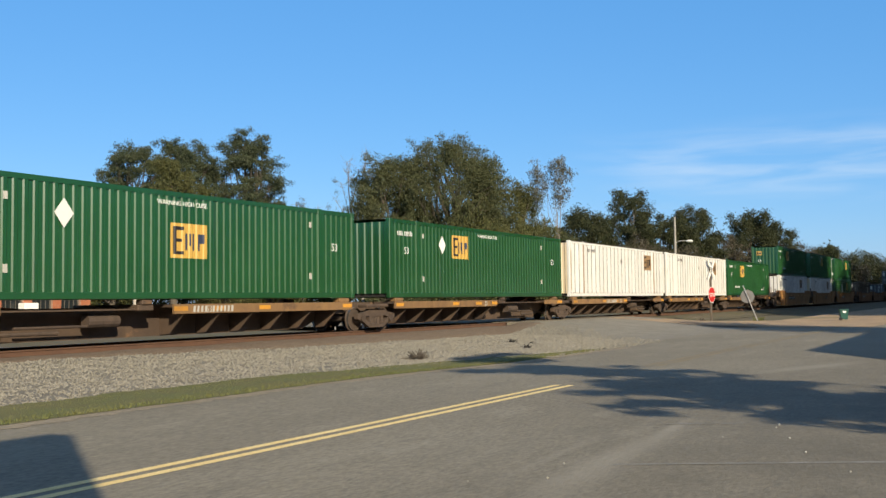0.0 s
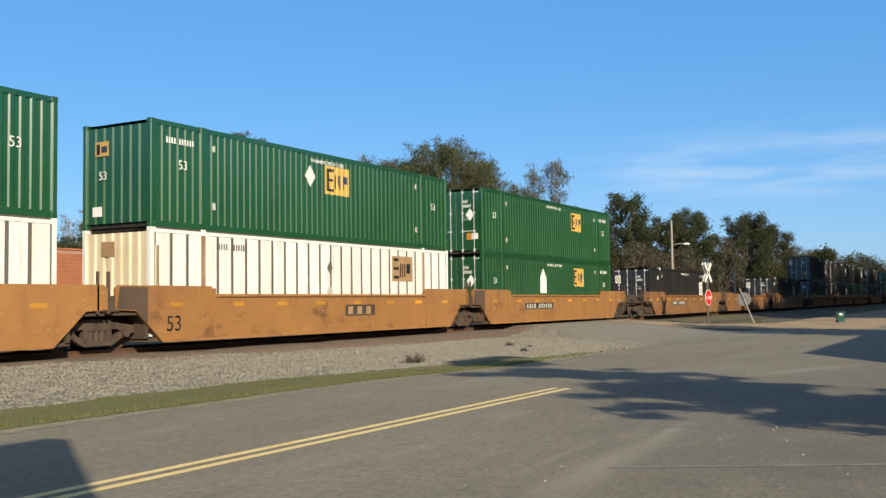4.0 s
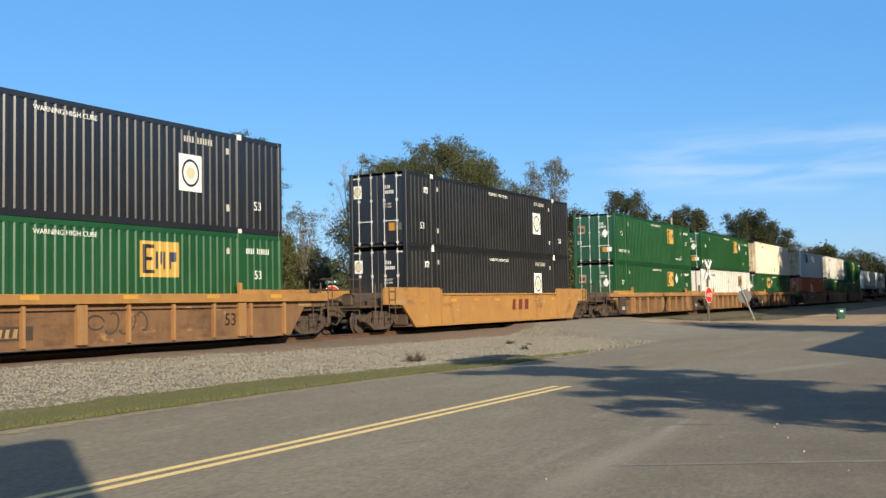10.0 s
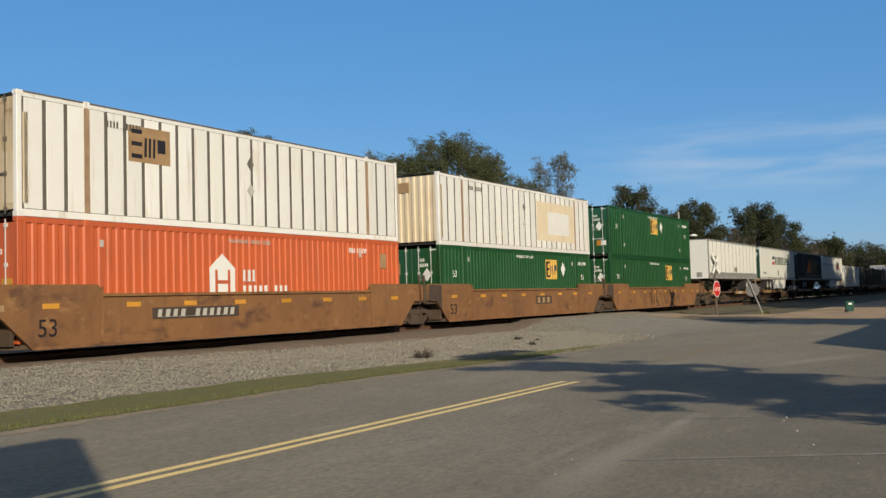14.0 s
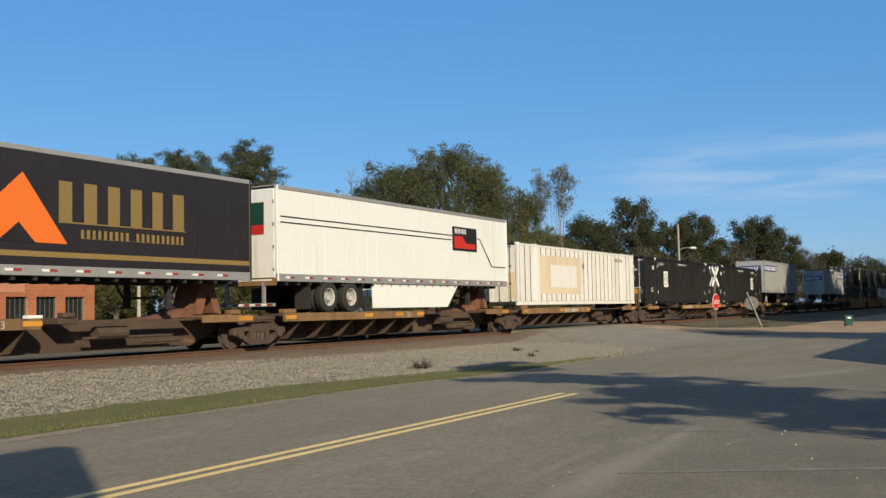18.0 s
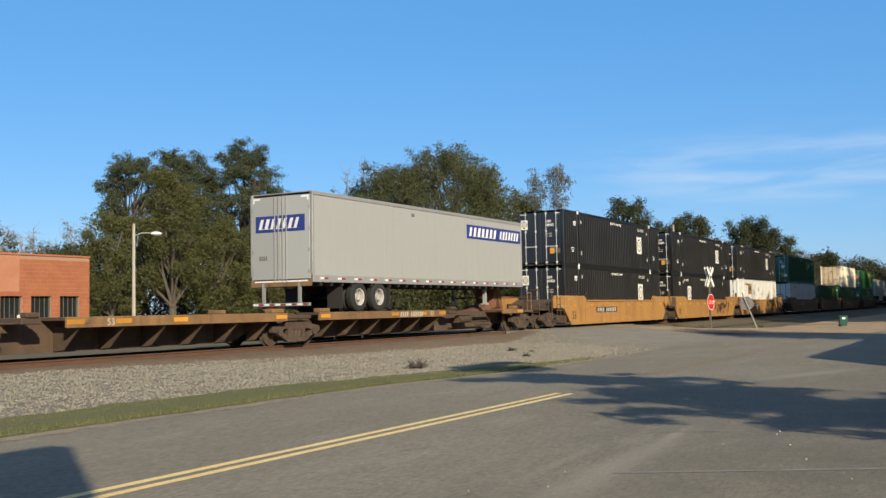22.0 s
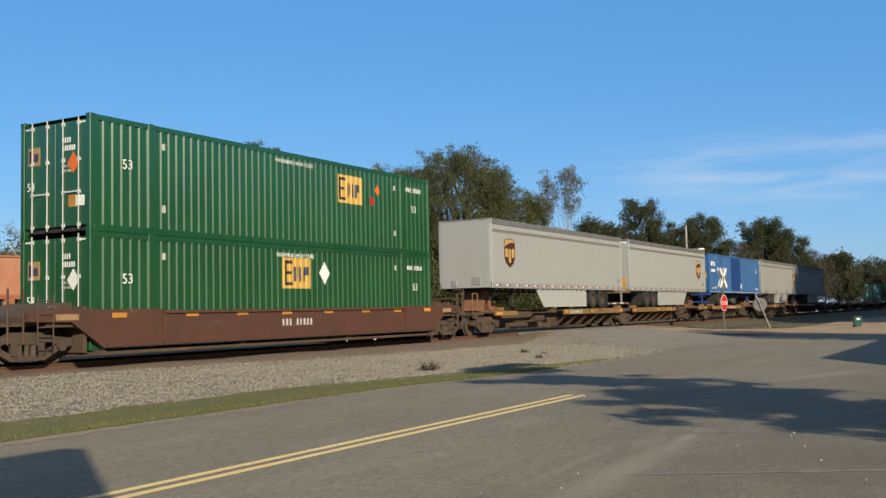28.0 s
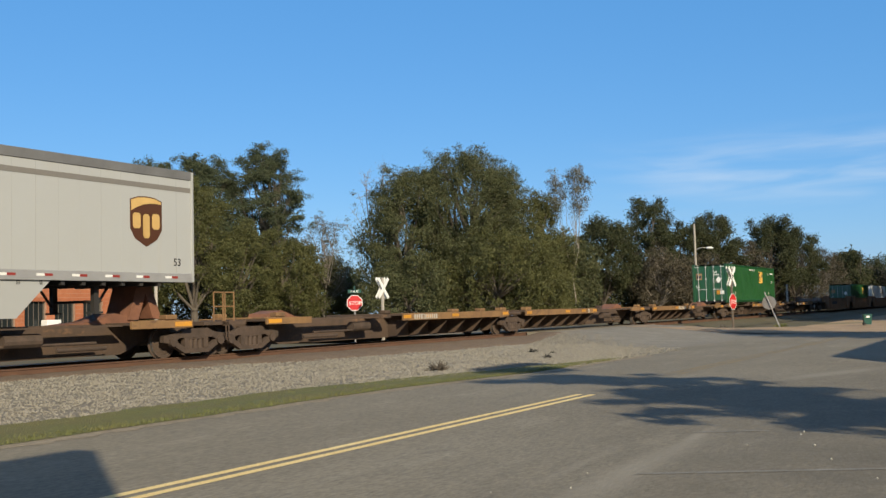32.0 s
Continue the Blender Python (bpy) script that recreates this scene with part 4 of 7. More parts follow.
# ---- trees ----
def tree(name, x, y, height, spread, crown_from, leaves, leaf_mat, bark, label, seed, size=0.22, lobes=16, trunk=0.3, flat=0.8, hole=0.35, bare=0.0, clump=1.0, twigs=3, droop=0.8, per=45):
    """A tapered trunk with limbs, and a crown of small leaf sprays gathered on the limbs' ends."""
    rnd = random.Random(seed)
    rng = np.random.default_rng(seed)
    c = thing(name, label, "tree")
    bm = bmesh.new()
    bends = [Vector((rnd.uniform(-0.3, 0.3) * k, rnd.uniform(-0.3, 0.3) * k, height * 0.80 * k / 5)) for k in range(6)]
    for k in range(5):
        rod(bm, bends[k], bends[k + 1], trunk * (1 - 0.16 * k), trunk * (1 - 0.16 * (k + 1)), n=9, cap=False)
    ends = []
    for i in range(lobes):
        a = i * 2.4 + rnd.uniform(-0.5, 0.5)
        t = (i + 0.5) / lobes
        zz = crown_from + (height - crown_from) * (0.10 + 0.80 * t)
        rr = spread * math.sqrt(max(0.06, 1 - (2 * ((zz - crown_from) / (height - crown_from)) - 0.85) ** 2)) * rnd.uniform(0.45, 0.88)
        e = Vector((math.cos(a) * rr, math.sin(a) * rr, zz))
        s = bends[min(4, max(1, int(5 * (zz / height) * 0.7)))]
        mid_ = s.lerp(e, 0.55) + Vector((rnd.uniform(-0.4, 0.4), rnd.uniform(-0.4, 0.4), 0.25 * (e - s).length * 0.4))
        rod(bm, s, mid_, trunk * 0.38, trunk * 0.22, n=6, cap=False)
        rod(bm, mid_, e, trunk * 0.22, trunk * 0.06, n=5, cap=False)
        for q in range(twigs):
            root = mid_.lerp(e, 0.6 if twigs < 6 else rnd.uniform(0.1, 1.0))
            d = (e if twigs < 6 else root) + Vector((rnd.uniform(-1, 1), rnd.uniform(-1, 1), rnd.uniform(-0.3, 1))) * spread * 0.22
            rod(bm, root, d, trunk * 0.09, trunk * 0.02, n=4, cap=False)
            ends.append((d, spread * clump * rnd.uniform(0.16, 0.28)))
        ends.append((e, spread * clump * rnd.uniform(0.24, 0.38)))
    part("trunk", bm, bark, c)
    if leaves:
        w = np.array([r ** 2.2 for _, r in ends])
        if bare:
            w *= (rng.uniform(size=len(w)) > bare)
        sprays = max(20, leaves // per)
        pick = rng.choice(len(ends), sprays, p=w / w.sum())
        cen = np.array([tuple(e) for e, _ in ends])[pick]
        rad = np.array([r for _, r in ends])[pick]
        d = rng.normal(size=(sprays, 3))
        d /= np.linalg.norm(d, axis=1)[:, None]
        rr = rad * rng.uniform(hole, 1.0, sprays) ** 0.6 * rng.choice([1.0, 1.0, 1.0, 1.3], sprays)
        hub = cen + d * rr[:, None] * np.array((1, 1, flat))
        at = rng.integers(0, sprays, leaves)
        out = rng.normal(size=(leaves, 3)) * np.array((1, 1, droop)) * (size * 1.9)
        out[:, 2] -= np.abs(out[:, 2]) * 0.5 * (droop > 1)
        p = hub[at] + out
        p[:, 2] = np.maximum(p[:, 2], crown_from * 0.55 + 0.3 * rng.uniform(size=leaves))
        t1 = rng.normal(size=(leaves, 3)) * np.array((1, 1, 0.6 + 0.5 * droop))
        t1 /= np.linalg.norm(t1, axis=1)[:, None]
        t2 = np.cross(t1, rng.normal(size=(leaves, 3)) + d[at])
        t2 /= np.linalg.norm(t2, axis=1)[:, None]
        s = (size * rng.uniform(0.6, 1.25, leaves))[:, None]
        V = np.empty((leaves * 3, 3))
        V[0::3], V[1::3], V[2::3] = p - t1 * s, p + t2 * s * 0.5 + t1 * s * 0.3, p + t1 * s - t2 * s * 0.25
        me = bpy.data.meshes.new("crown")
        me.vertices.add(leaves * 3)
        me.vertices.foreach_set("co", V.ravel())
        me.loops.add(leaves * 3)
        me.loops.foreach_set("vertex_index", np.arange(leaves * 3))
        me.polygons.add(leaves)
        me.polygons.foreach_set("loop_start", np.arange(0, leaves * 3, 3))
        me.update(calc_edges=True)
        me.materials.append(leaf_mat)
        place("crown", me, c)
    c.matrix_basis = pose(x, y, -0.4)
    return c


# beyond the rails: the broad oak, the pines beside the building, the dark row further down the line
tree("oak_tree", 63.0, 34.8, 13.1, 5.6, 2.5, 130000, LEAF_OAK, BARK, "broad evergreen oak with dense olive crown", 21, 0.085, 70, 0.45, hole=0.1, clump=0.62, droop=1.6)
tree("oak_tree", 59.4, 38.2, 12.2, 3.9, 0.8, 58000, LEAF_OAK, BARK, "olive oak crowded against a larger one", 25, 0.09, 40, 0.35, hole=0.1, clump=0.66, droop=1.6)
tree("oak_tree", 66.0, 31.4, 10.4, 3.7, 0.6, 56000, LEAF_OLIVE, BARK, "olive oak crowded against a larger one", 22, 0.09, 40, 0.35, hole=0.1, clump=0.66, droop=1.6)
tree("oak_bush", 62.0, 31.5, 6.9, 4.8, 0.3, 52000, LEAF_OLIVE, BARK, "low dense skirt of oak branches", 26, 0.09, 36, 0.2, clump=0.75, droop=1.7)
tree("oak_bush", 57.6, 36.0, 5.2, 3.3, 0.2, 26000, LEAF_OAK, BARK, "low dense skirt of oak branches", 27, 0.10, 26, 0.2, clump=0.75, droop=1.7)
tree("oak_bush", 67.4, 30.4, 6.6, 2.6, 0.2, 24000, LEAF_OLIVE, BARK, "low dense skirt of oak branches", 28, 0.10, 24, 0.2, clump=0.75, droop=1.7)
tree("sparse_tree", 68.2, 29.1, 11.9, 2.0, 8.2, 7000, LEAF_PALE, PALEBARK, "thin tree with a tuft of small leaves", 23, 0.075, 16, 0.05, hole=0.1, clump=0.75, droop=2.0, twigs=4)
tree("bare_tree", 61.0, 41.0, 13.4, 3.3, 5.0, 900, LEAF_PALE, PALEBARK, "bare pale-twigged tree behind the oak", 24, 0.07, 30, 0.12, clump=0.8, twigs=22)
tree("pine_tree", 58.3, 61.5, 14.6, 3.1, 7.0, 40000, LEAF_PINE, BARK, "tall pine with clumped dark needles", 31, 0.10, 40, 0.26, 0.95, 0.05, clump=0.74, droop=0.7, per=70)
tree("pine_tree", 62.6, 60.0, 15.6, 3.7, 5.5, 64000, LEAF_PINE, BARK, "tall pine with clumped dark needles", 32, 0.10, 54, 0.28, 0.95, 0.05, clump=0.72, droop=0.7, per=70)
tree("pine_tree", 66.8, 57.0, 16.9, 3.6, 4.5, 68000, LEAF_PINE, BARK, "tall pine with clumped dark needles", 33, 0.10, 60, 0.28, 0.95, 0.05, clump=0.72, droop=0.7, per=70)
tree("leafy_tree", 52.5, 51.5, 12.2, 2.9, 2.0, 44000, LEAF_OLIVE, BARK, "tall bushy olive tree before the pines", 39, 0.095, 34, 0.3, clump=0.66, droop=1.3)
tree("leafy_tree", 48.6, 53.5, 9.0, 2.4, 0.8, 28000, LEAF_OLIVE, BARK, "dense leafy tree by the lamp pole", 34, 0.095, 28, 0.22, clump=0.7, droop=1.3)
tree("leafy_tree", 55.5, 49.6, 8.6, 3.1, 0.5, 38000, LEAF_OLIVE, BARK, "dense leafy tree below the pines", 35, 0.095, 30, 0.22, clump=0.7, droop=1.3)
tree("leafy_tree", 59.4, 48.2, 7.4, 2.9, 0.4, 32000, LEAF_OLIVE, BARK, "dense leafy tree below the pines", 36, 0.095, 30, 0.22, clump=0.7, droop=1.3)
tree("bare_tree", 63.6, 48.4, 10.2, 2.7, 2.0, 9000, LEAF_PALE, PALEBARK, "half-bare grey tree at the grove's edge", 37, 0.085, 28, 0.13, twigs=14, droop=1.4)
tree("bare_tree", 60.5, 71.0, 10.6, 3.6, 3.0, 2200, LEAF_PALE, PALEBARK, "half-bare grey tree behind the building", 38, 0.09, 28, 0.16, twigs=22)
for x, y, h, r, mat_, seed in ((51.0, 60.0, 6.5, 3.6, LEAF_DARK, 201), (56.0, 57.5, 7.0, 3.8, LEAF_DARK, 202), (61.5, 53.5, 6.6, 3.8, LEAF_DARK, 203), (66.0, 50.5, 6.0, 3.4, LEAF_OLIVE, 204)):
    tree("oak_bush", x, y, h, r, 0.2, 17000, mat_, BARK, "low dark thicket between the grove's trees", seed, 0.15, 22, 0.2)
tree("bare_tree", 50.8, 66.0, 9.4, 3.6, 1.5, 2600, LEAF_PALE, PALEBARK, "half-bare grey tree beside the grove", 205, 0.09, 28, 0.16, twigs=22)
FAR_TREES = [(99, 43, 9.0, 4.3, 1), (107, 41.5, 11.6, 4.4, 0), (118, 40, 14.8, 4.0, 0), (113, 37, 8.4, 4.5, 2), (125, 37.5, 11.8, 4.0, 0), (121, 34, 7.5, 4.5, 2),
             (131, 35.5, 13.9, 4.2, 0), (138, 33.5, 10.4, 4.5, 2), (147, 31.5, 13.8, 4.6, 0), (153, 30.0, 12.6, 4.2, 0), (168, 31, 10.5, 5.0, 2), (183, 30.5, 11.0, 5.0, 2),
             (200, 29.5, 10.6, 3.0, 0), (214, 31, 9.0, 6.0, 0), (240, 31, 9.5, 6.5, 2), (268, 31, 11.0, 7.0, 0), (300, 32, 12.0, 7.5, 0), (335, 33, 12.0, 8.0, 2)]
for i, (x, y, h, s, k) in enumerate(FAR_TREES):
    tree(("oak_tree", "leafy_tree", "bare_tree")[k], x, y, h, s, 1.2 if k != 0 else 2.6, (30000, 22000, 11000)[k] if x < 200 else 9000, (LEAF_DARK, LEAF_OAK, LEAF_DRY)[k], (PALEBARK if i in (2, 6) else BARK, BARK, PALEBARK)[k],
         ("dark evergreen oak beyond the rails", "olive-green tree beyond the rails", "half-bare grey-brown tree beyond the rails")[k], 50 + i, 0.16 if x < 200 else 0.3, 30, (0.3, 0.3, 0.16)[k], clump=0.66, twigs=(3, 3, 9)[k], droop=(0.9, 1.2, 1.4)[k])
for i, (x, y, h) in enumerate(((84, 46, 4.2), (92, 44, 4.6), (100, 47, 5.0), (108, 46, 5.0), (117, 44, 5.2), (126, 42, 5.2), (135, 40, 5.0), (144, 38, 5.2), (156, 36, 5.2), (170, 36, 5.4))):
    tree("oak_bush", x, y, h, 5.4, 0.2, 12000, (LEAF_DARK, LEAF_DRY)[i % 3 == 2], BARK, "dark undergrowth beneath the far trees", 220 + i, 0.22, 22, 0.15)
for i, (x, y, h, s) in enumerate(((66, 88, 9, 5), (72, 85, 8, 5), (58, 92, 8.5, 6), (114, 81, 7, 6), (128, 84, 7, 7), (100, 88, 7, 7))):
    tree("oak_tree", x, y, h, s, 1.0, 9000, LEAF_DARK, BARK, "distant dark tree on the horizon", 80 + i, 0.24, 16, 0.35)
tree("conifer", 199, 27.5, 11.6, 2.2, 1.0, 6000, LEAF_DARK, BARK, "narrow dark conifer beyond the rails", 95, 0.26, 20, 0.25)

# ---- unseen behind the camera: casters shaped from the shadows they throw ----
def shadow_wall(x0, x1, y, h):
    c = thing("brick_wall", "unseen tall brick wall added to throw a shadow", "wall")
    part("wall", boxes((x0, x1, y - 0.35, y, 0, h)), BRICK, c)
    part("coping", boxes((x0, x1, y - 0.37, y + 0.01, h, h + 0.1)), MORTAR, c)
    c.matrix_basis = pose(0, 0, ROAD_Z)


K = 1 / math.tan(radians(SUN_EL))
HX, HY = math.sin(radians(SUN_AZ)) , math.cos(radians(SUN_AZ))
H1 = 7.6
# wall added out of view, sized so its edges throw the left shadow
shadow_wall(-26, 8.03 + HX * K * H1, 9.82 + HY * K * H1, H1)


def whorled_tree(x, y, height, low, reach, seed, label):
    """A tall tree with tiers of level branches, each carrying flat sprays, and open air between the tiers."""
    rnd = random.Random(seed)
    rng = np.random.default_rng(seed)
    c = thing("shade_tree", label, "tree")
    bm = bmesh.new()
    rod(bm, (0, 0, -0.2), (0, 0, height * 0.97), 0.20, 0.04, n=9, cap=False)
    hubs = []
    z = low
    while z < height:
        u = (z - low) / (height - low)
        r = reach * (0.75 + 0.45 * math.sin(math.pi * min(1, u * 1.15))) * (1.0 if u < 0.8 else 1.0 - 1.6 * (u - 0.8))
        for k in range(rnd.choice((4, 5, 6)) if u < 0.55 else rnd.choice((2, 3, 4))):
            a, ln = rnd.uniform(0, 2 * math.pi), r * rnd.uniform(0.45, 1.1)
            tip = Vector((math.cos(a) * ln, math.sin(a) * ln, z + rnd.uniform(-0.1, 0.35)))
            rod(bm, (0, 0, z - 0.2), tip, 0.05, 0.015, n=5, cap=False)
            for q in range(9):
                f = rnd.uniform(0.30, 1.05)
                hubs.append(tuple(Vector((0, 0, z)).lerp(tip, f) + Vector((rnd.gauss(0, 0.22), rnd.gauss(0, 0.22), rnd.gauss(0.05, 0.08)))))
        z += rnd.uniform(0.45, 0.75) + 0.2 * u
    part("trunk", bm, BARK, c)
    hubs = np.array(hubs)
    n = len(hubs) * 60
    p = np.repeat(hubs, 60, axis=0) + rng.normal(size=(n, 3)) * np.array((0.17, 0.17, 0.06))
    t1 = rng.normal(size=(n, 3)) * 0.13
    t2 = rng.normal(size=(n, 3)) * 0.06
    V = np.stack((p - t1, p + t2, p + t1), axis=1).reshape(-1, 3)
    me = mesh_of("crown", [tuple(v) for v in V.tolist()], [(3 * i, 3 * i + 1, 3 * i + 2) for i in range(n)], LEAF_PINE)
    place("crown", me, c)
    c.matrix_basis = pose(x, y, ROAD_Z)
    return c


TREE_H = 11.6
whorled_tree(23.4 + HX * K * TREE_H, 12.3 + HY * K * TREE_H, TREE_H, 2.2, 2.6, 12, "tall open-crowned tree behind the forecourt")


def house(x0, x1, y, h, ridge, d):
    c = thing("gabled_house", "plain house with a steep gabled roof", "building")
    part("wall", boxes((x0 + 0.4, x1 - 0.4, y - d + 0.4, y + d - 0.4, 0, h)), WHITETR, c)
    bm = bmesh.new()
    v = [bm.verts.new(p) for p in ((x0, y - d, h), (x1, y - d, h), (x1, y + d, h), (x0, y + d, h), (x0 + 0.3, y, ridge), (x1 - 0.3, y, ridge))]
    for q in ((0, 1, 5, 4), (1, 2, 5), (2, 3, 4, 5), (3, 0, 4), (3, 2, 1, 0)):
        bm.faces.new([v[i] for i in q])
    part("roof", bm, ROOF, c)
    c.matrix_basis = pose(0, 0, ROAD_Z)
    return c


H2 = 7.0
house(29.2 + HX * K * H2, 52 + HX * K * H2, 4.9 + HY * K * H2, 3.0, H2, 3.2)
tree("shade_tree", 53.4 + HX * K * 12.2, 13.2 + HY * K * 12.2, 12.4, 2.4, 2.5, 7000, LEAF_DARK, BARK, "tall dark tree on the road's near side", 119, 0.4, 16, 0.3, per=14)
for i in range(26):
    rnd = random.Random(300 + i)
    low = i < 3
    tree("shade_tree", 75 + i * 5.2 + rnd.uniform(-1, 1), ((-4.5, -9.0) if i < 5 else (-2.0, -6.5))[i % 2] + 0.17 * i, (13, 16)[i % 2] if low else ((22, 26) if i < 8 else (15, 19))[i % 2] + rnd.uniform(-1.5, 1.5), 4.4, (8.0, 10.0)[i % 2] if low else (1.0 if i > 4 else 5.0), 6500,
         LEAF_DARK, BARK, "tall dark tree on the road's near side", 120 + i, 0.6, 16, 0.35, per=12)

# unseen row, added to keep low sky out of the far cars' reflections
for i in range(13):
    rnd = random.Random(400 + i)
    tree("roadside_tree", 208 + i * 17 + rnd.uniform(-2, 2), 2.0 - 0.2 * i + rnd.uniform(-2, 2), 20 + rnd.uniform(-3, 3), 9.5, 0.5, 6000, LEAF_DARK, BARK, "unseen dark tree added to screen low sky from reflections", 150 + i, 0.8, 16, 0.5, per=12)
# trees added out of view as a dark backing for container side reflections
for i in range(15):
    rnd = random.Random(450 + i)
    tree("shade_tree", -12 + i * 11 + rnd.uniform(-2, 2), -35 - rnd.uniform(0, 5), 16 + rnd.uniform(-1.5, 1.5), 6.5, 0.5, 4000, LEAF_DARK, BARK, "unseen dark tree added as backing for container reflections", 170 + i, 0.8, 18, 0.4, per=10)

# added left of the view so container doors mirror dark trees, not sky
for i in range(9):
    rnd = random.Random(480 + i)
    tree("oak_tree", -75 + i * 11 + rnd.uniform(-2, 2), 68 + rnd.uniform(-4, 4), 14 + rnd.uniform(-2, 2), 6.5, 0.5, 4000, LEAF_DARK, BARK, "unseen dark tree added to darken door reflections", 190 + i, 0.6, 18, 0.4, per=12)

# a thin veil of high cloud, far off over the line
veil = bpy.data.materials.new("cirrus_veil")
veil.use_nodes = True
vn, vl = veil.node_tree.nodes, veil.node_tree.links
vn.remove(vn["Principled BSDF"])
tc = vn.new("ShaderNodeTexCoord")
sep = vn.new("ShaderNodeSeparateXYZ")
vl.new(tc.outputs["UV"], sep.inputs[0])
mp = vn.new("ShaderNodeMapping")
mp.inputs["Scale"].default_value = (2.2, 3.4, 1.0)
mp.inputs["Rotation"].default_value = (0, 0, -0.12)
vl.new(tc.outputs["UV"], mp.inputs[0])
ns = vn.new("ShaderNodeTexNoise")
ns.inputs["Scale"].default_value, ns.inputs["Detail"].default_value, ns.inputs["Distortion"].default_value = 2.0, 7, 0.4
vl.new(mp.outputs[0], ns.inputs["Vector"])


def soft(sock, a, b, top):
    r = vn.new("ShaderNodeMapRange")
    r.interpolation_type = "SMOOTHSTEP"
    for k, v in (("From Min", a), ("From Max", b), ("To Min", 0.0), ("To Max", top)):
        r.inputs[k].default_value = v
    vl.new(sock, r.inputs["Value"])
    return r.outputs[0]


def times(a, b):
    m = vn.new("ShaderNodeMath")
    m.operation = "MULTIPLY"
    vl.new(a, m.inputs[0])
    vl.new(b, m.inputs[1])
    return m.outputs[0]


alpha = times(times(soft(ns.outputs["Fac"], 0.30, 0.78, 0.42), soft(sep.outputs["X"], 0.0, 0.35, 1.0)), times(soft(sep.outputs["Y"], 0.0, 0.5, 1.0), soft(sep.outputs["Y"], 1.0, 0.55, 1.0)))
em, tr, mx = vn.new("ShaderNodeEmission"), vn.new("ShaderNodeBsdfTransparent"), vn.new("ShaderNodeMixShader")
em.inputs[0].default_value, em.inputs[1].default_value = (0.80, 0.90, 1.0, 1.0), 0.8
vl.new(alpha, mx.inputs[0])
vl.new(tr.outputs[0], mx.inputs[1])
vl.new(em.outputs[0], mx.inputs[2])
vl.new(mx.outputs[0], vn["Material Output"].inputs[0])
FARD, N = 2000.0, 24
vs, uv = [], []
for j in range(2):
    for i in range(N + 1):
        a = radians(66 + 30 * i / N)
        vs.append((FARD * math.sin(a), FARD * math.cos(a), (150.0, 360.0)[j]))
me = mesh_of("cirrus_cloud", vs, [(i, i + 1, N + 2 + i, N + 1 + i) for i in range(N)], veil)
lay = me.uv_layers.new(name="uv")
for lp in me.loops:
    v = lp.vertex_index
    lay.data[lp.index].uv = ((v % (N + 1)) / N, v // (N + 1))
tagged(new("backdrop_cirrus", me), "faint white streaks of high cloud", "cloud", kind="structure")


def send(ob, u, y, z):
    """Notes a rolling thing: its place at the start of the clip; all of them run at the same speed."""
    MOVERS.append((ob, u, y, z))
    ob.matrix_basis = pose(u, y, z)
    return ob


def corrugated(x0, x1, z0, z1, yo, yi, pitch=0.278):
    n = max(1, round((x1 - x0) / pitch))
    p = (x1 - x0) / n
    line = []
    for i in range(n):
        a = x0 + i * p
        line += [(a, yo), (a + p * 0.33, yo), (a + p * 0.47, yi), (a + p * 0.86, yi)]
    line.append((x1, yo))
    vs = [(x, y, z) for x, y in line for z in (z0, z1)]
    fs = [(2 * i, 2 * i + 2, 2 * i + 3, 2 * i + 1) for i in range(len(line) - 1)]
    return vs, fs


def draped(x0, x1, z0, z1, lift, ox, oz):
    """A painted oblong that follows the corrugation of a container's middle stretch, told from the plate's corner at ox, oz."""
    a, b = 2.07, LEN - 2.07
    p = (b - a) / round((b - a) / 0.278)

    def depth(x):
        u = ((x - a) / p) % 1.0
        return 0.010 + 0.028 * (0.0 if u < 0.33 else (u - 0.33) / 0.14 if u < 0.47 else 1.0 if u < 0.86 else (1.0 - u) / 0.14)
    cuts = sorted({x0, x1, *[a + (i + f) * p for i in range(int((b - a) / p) + 1) for f in (0.0, 0.33, 0.47, 0.86) if x0 < a + (i + f) * p < x1]})
    vs = [(x - ox, depth(x) - lift, z - oz) for x in cuts for z in (z0, z1)]
    return bm_from(vs, [(2 * i, 2 * i + 2, 2 * i + 3, 2 * i + 1) for i in range(len(cuts) - 1)])


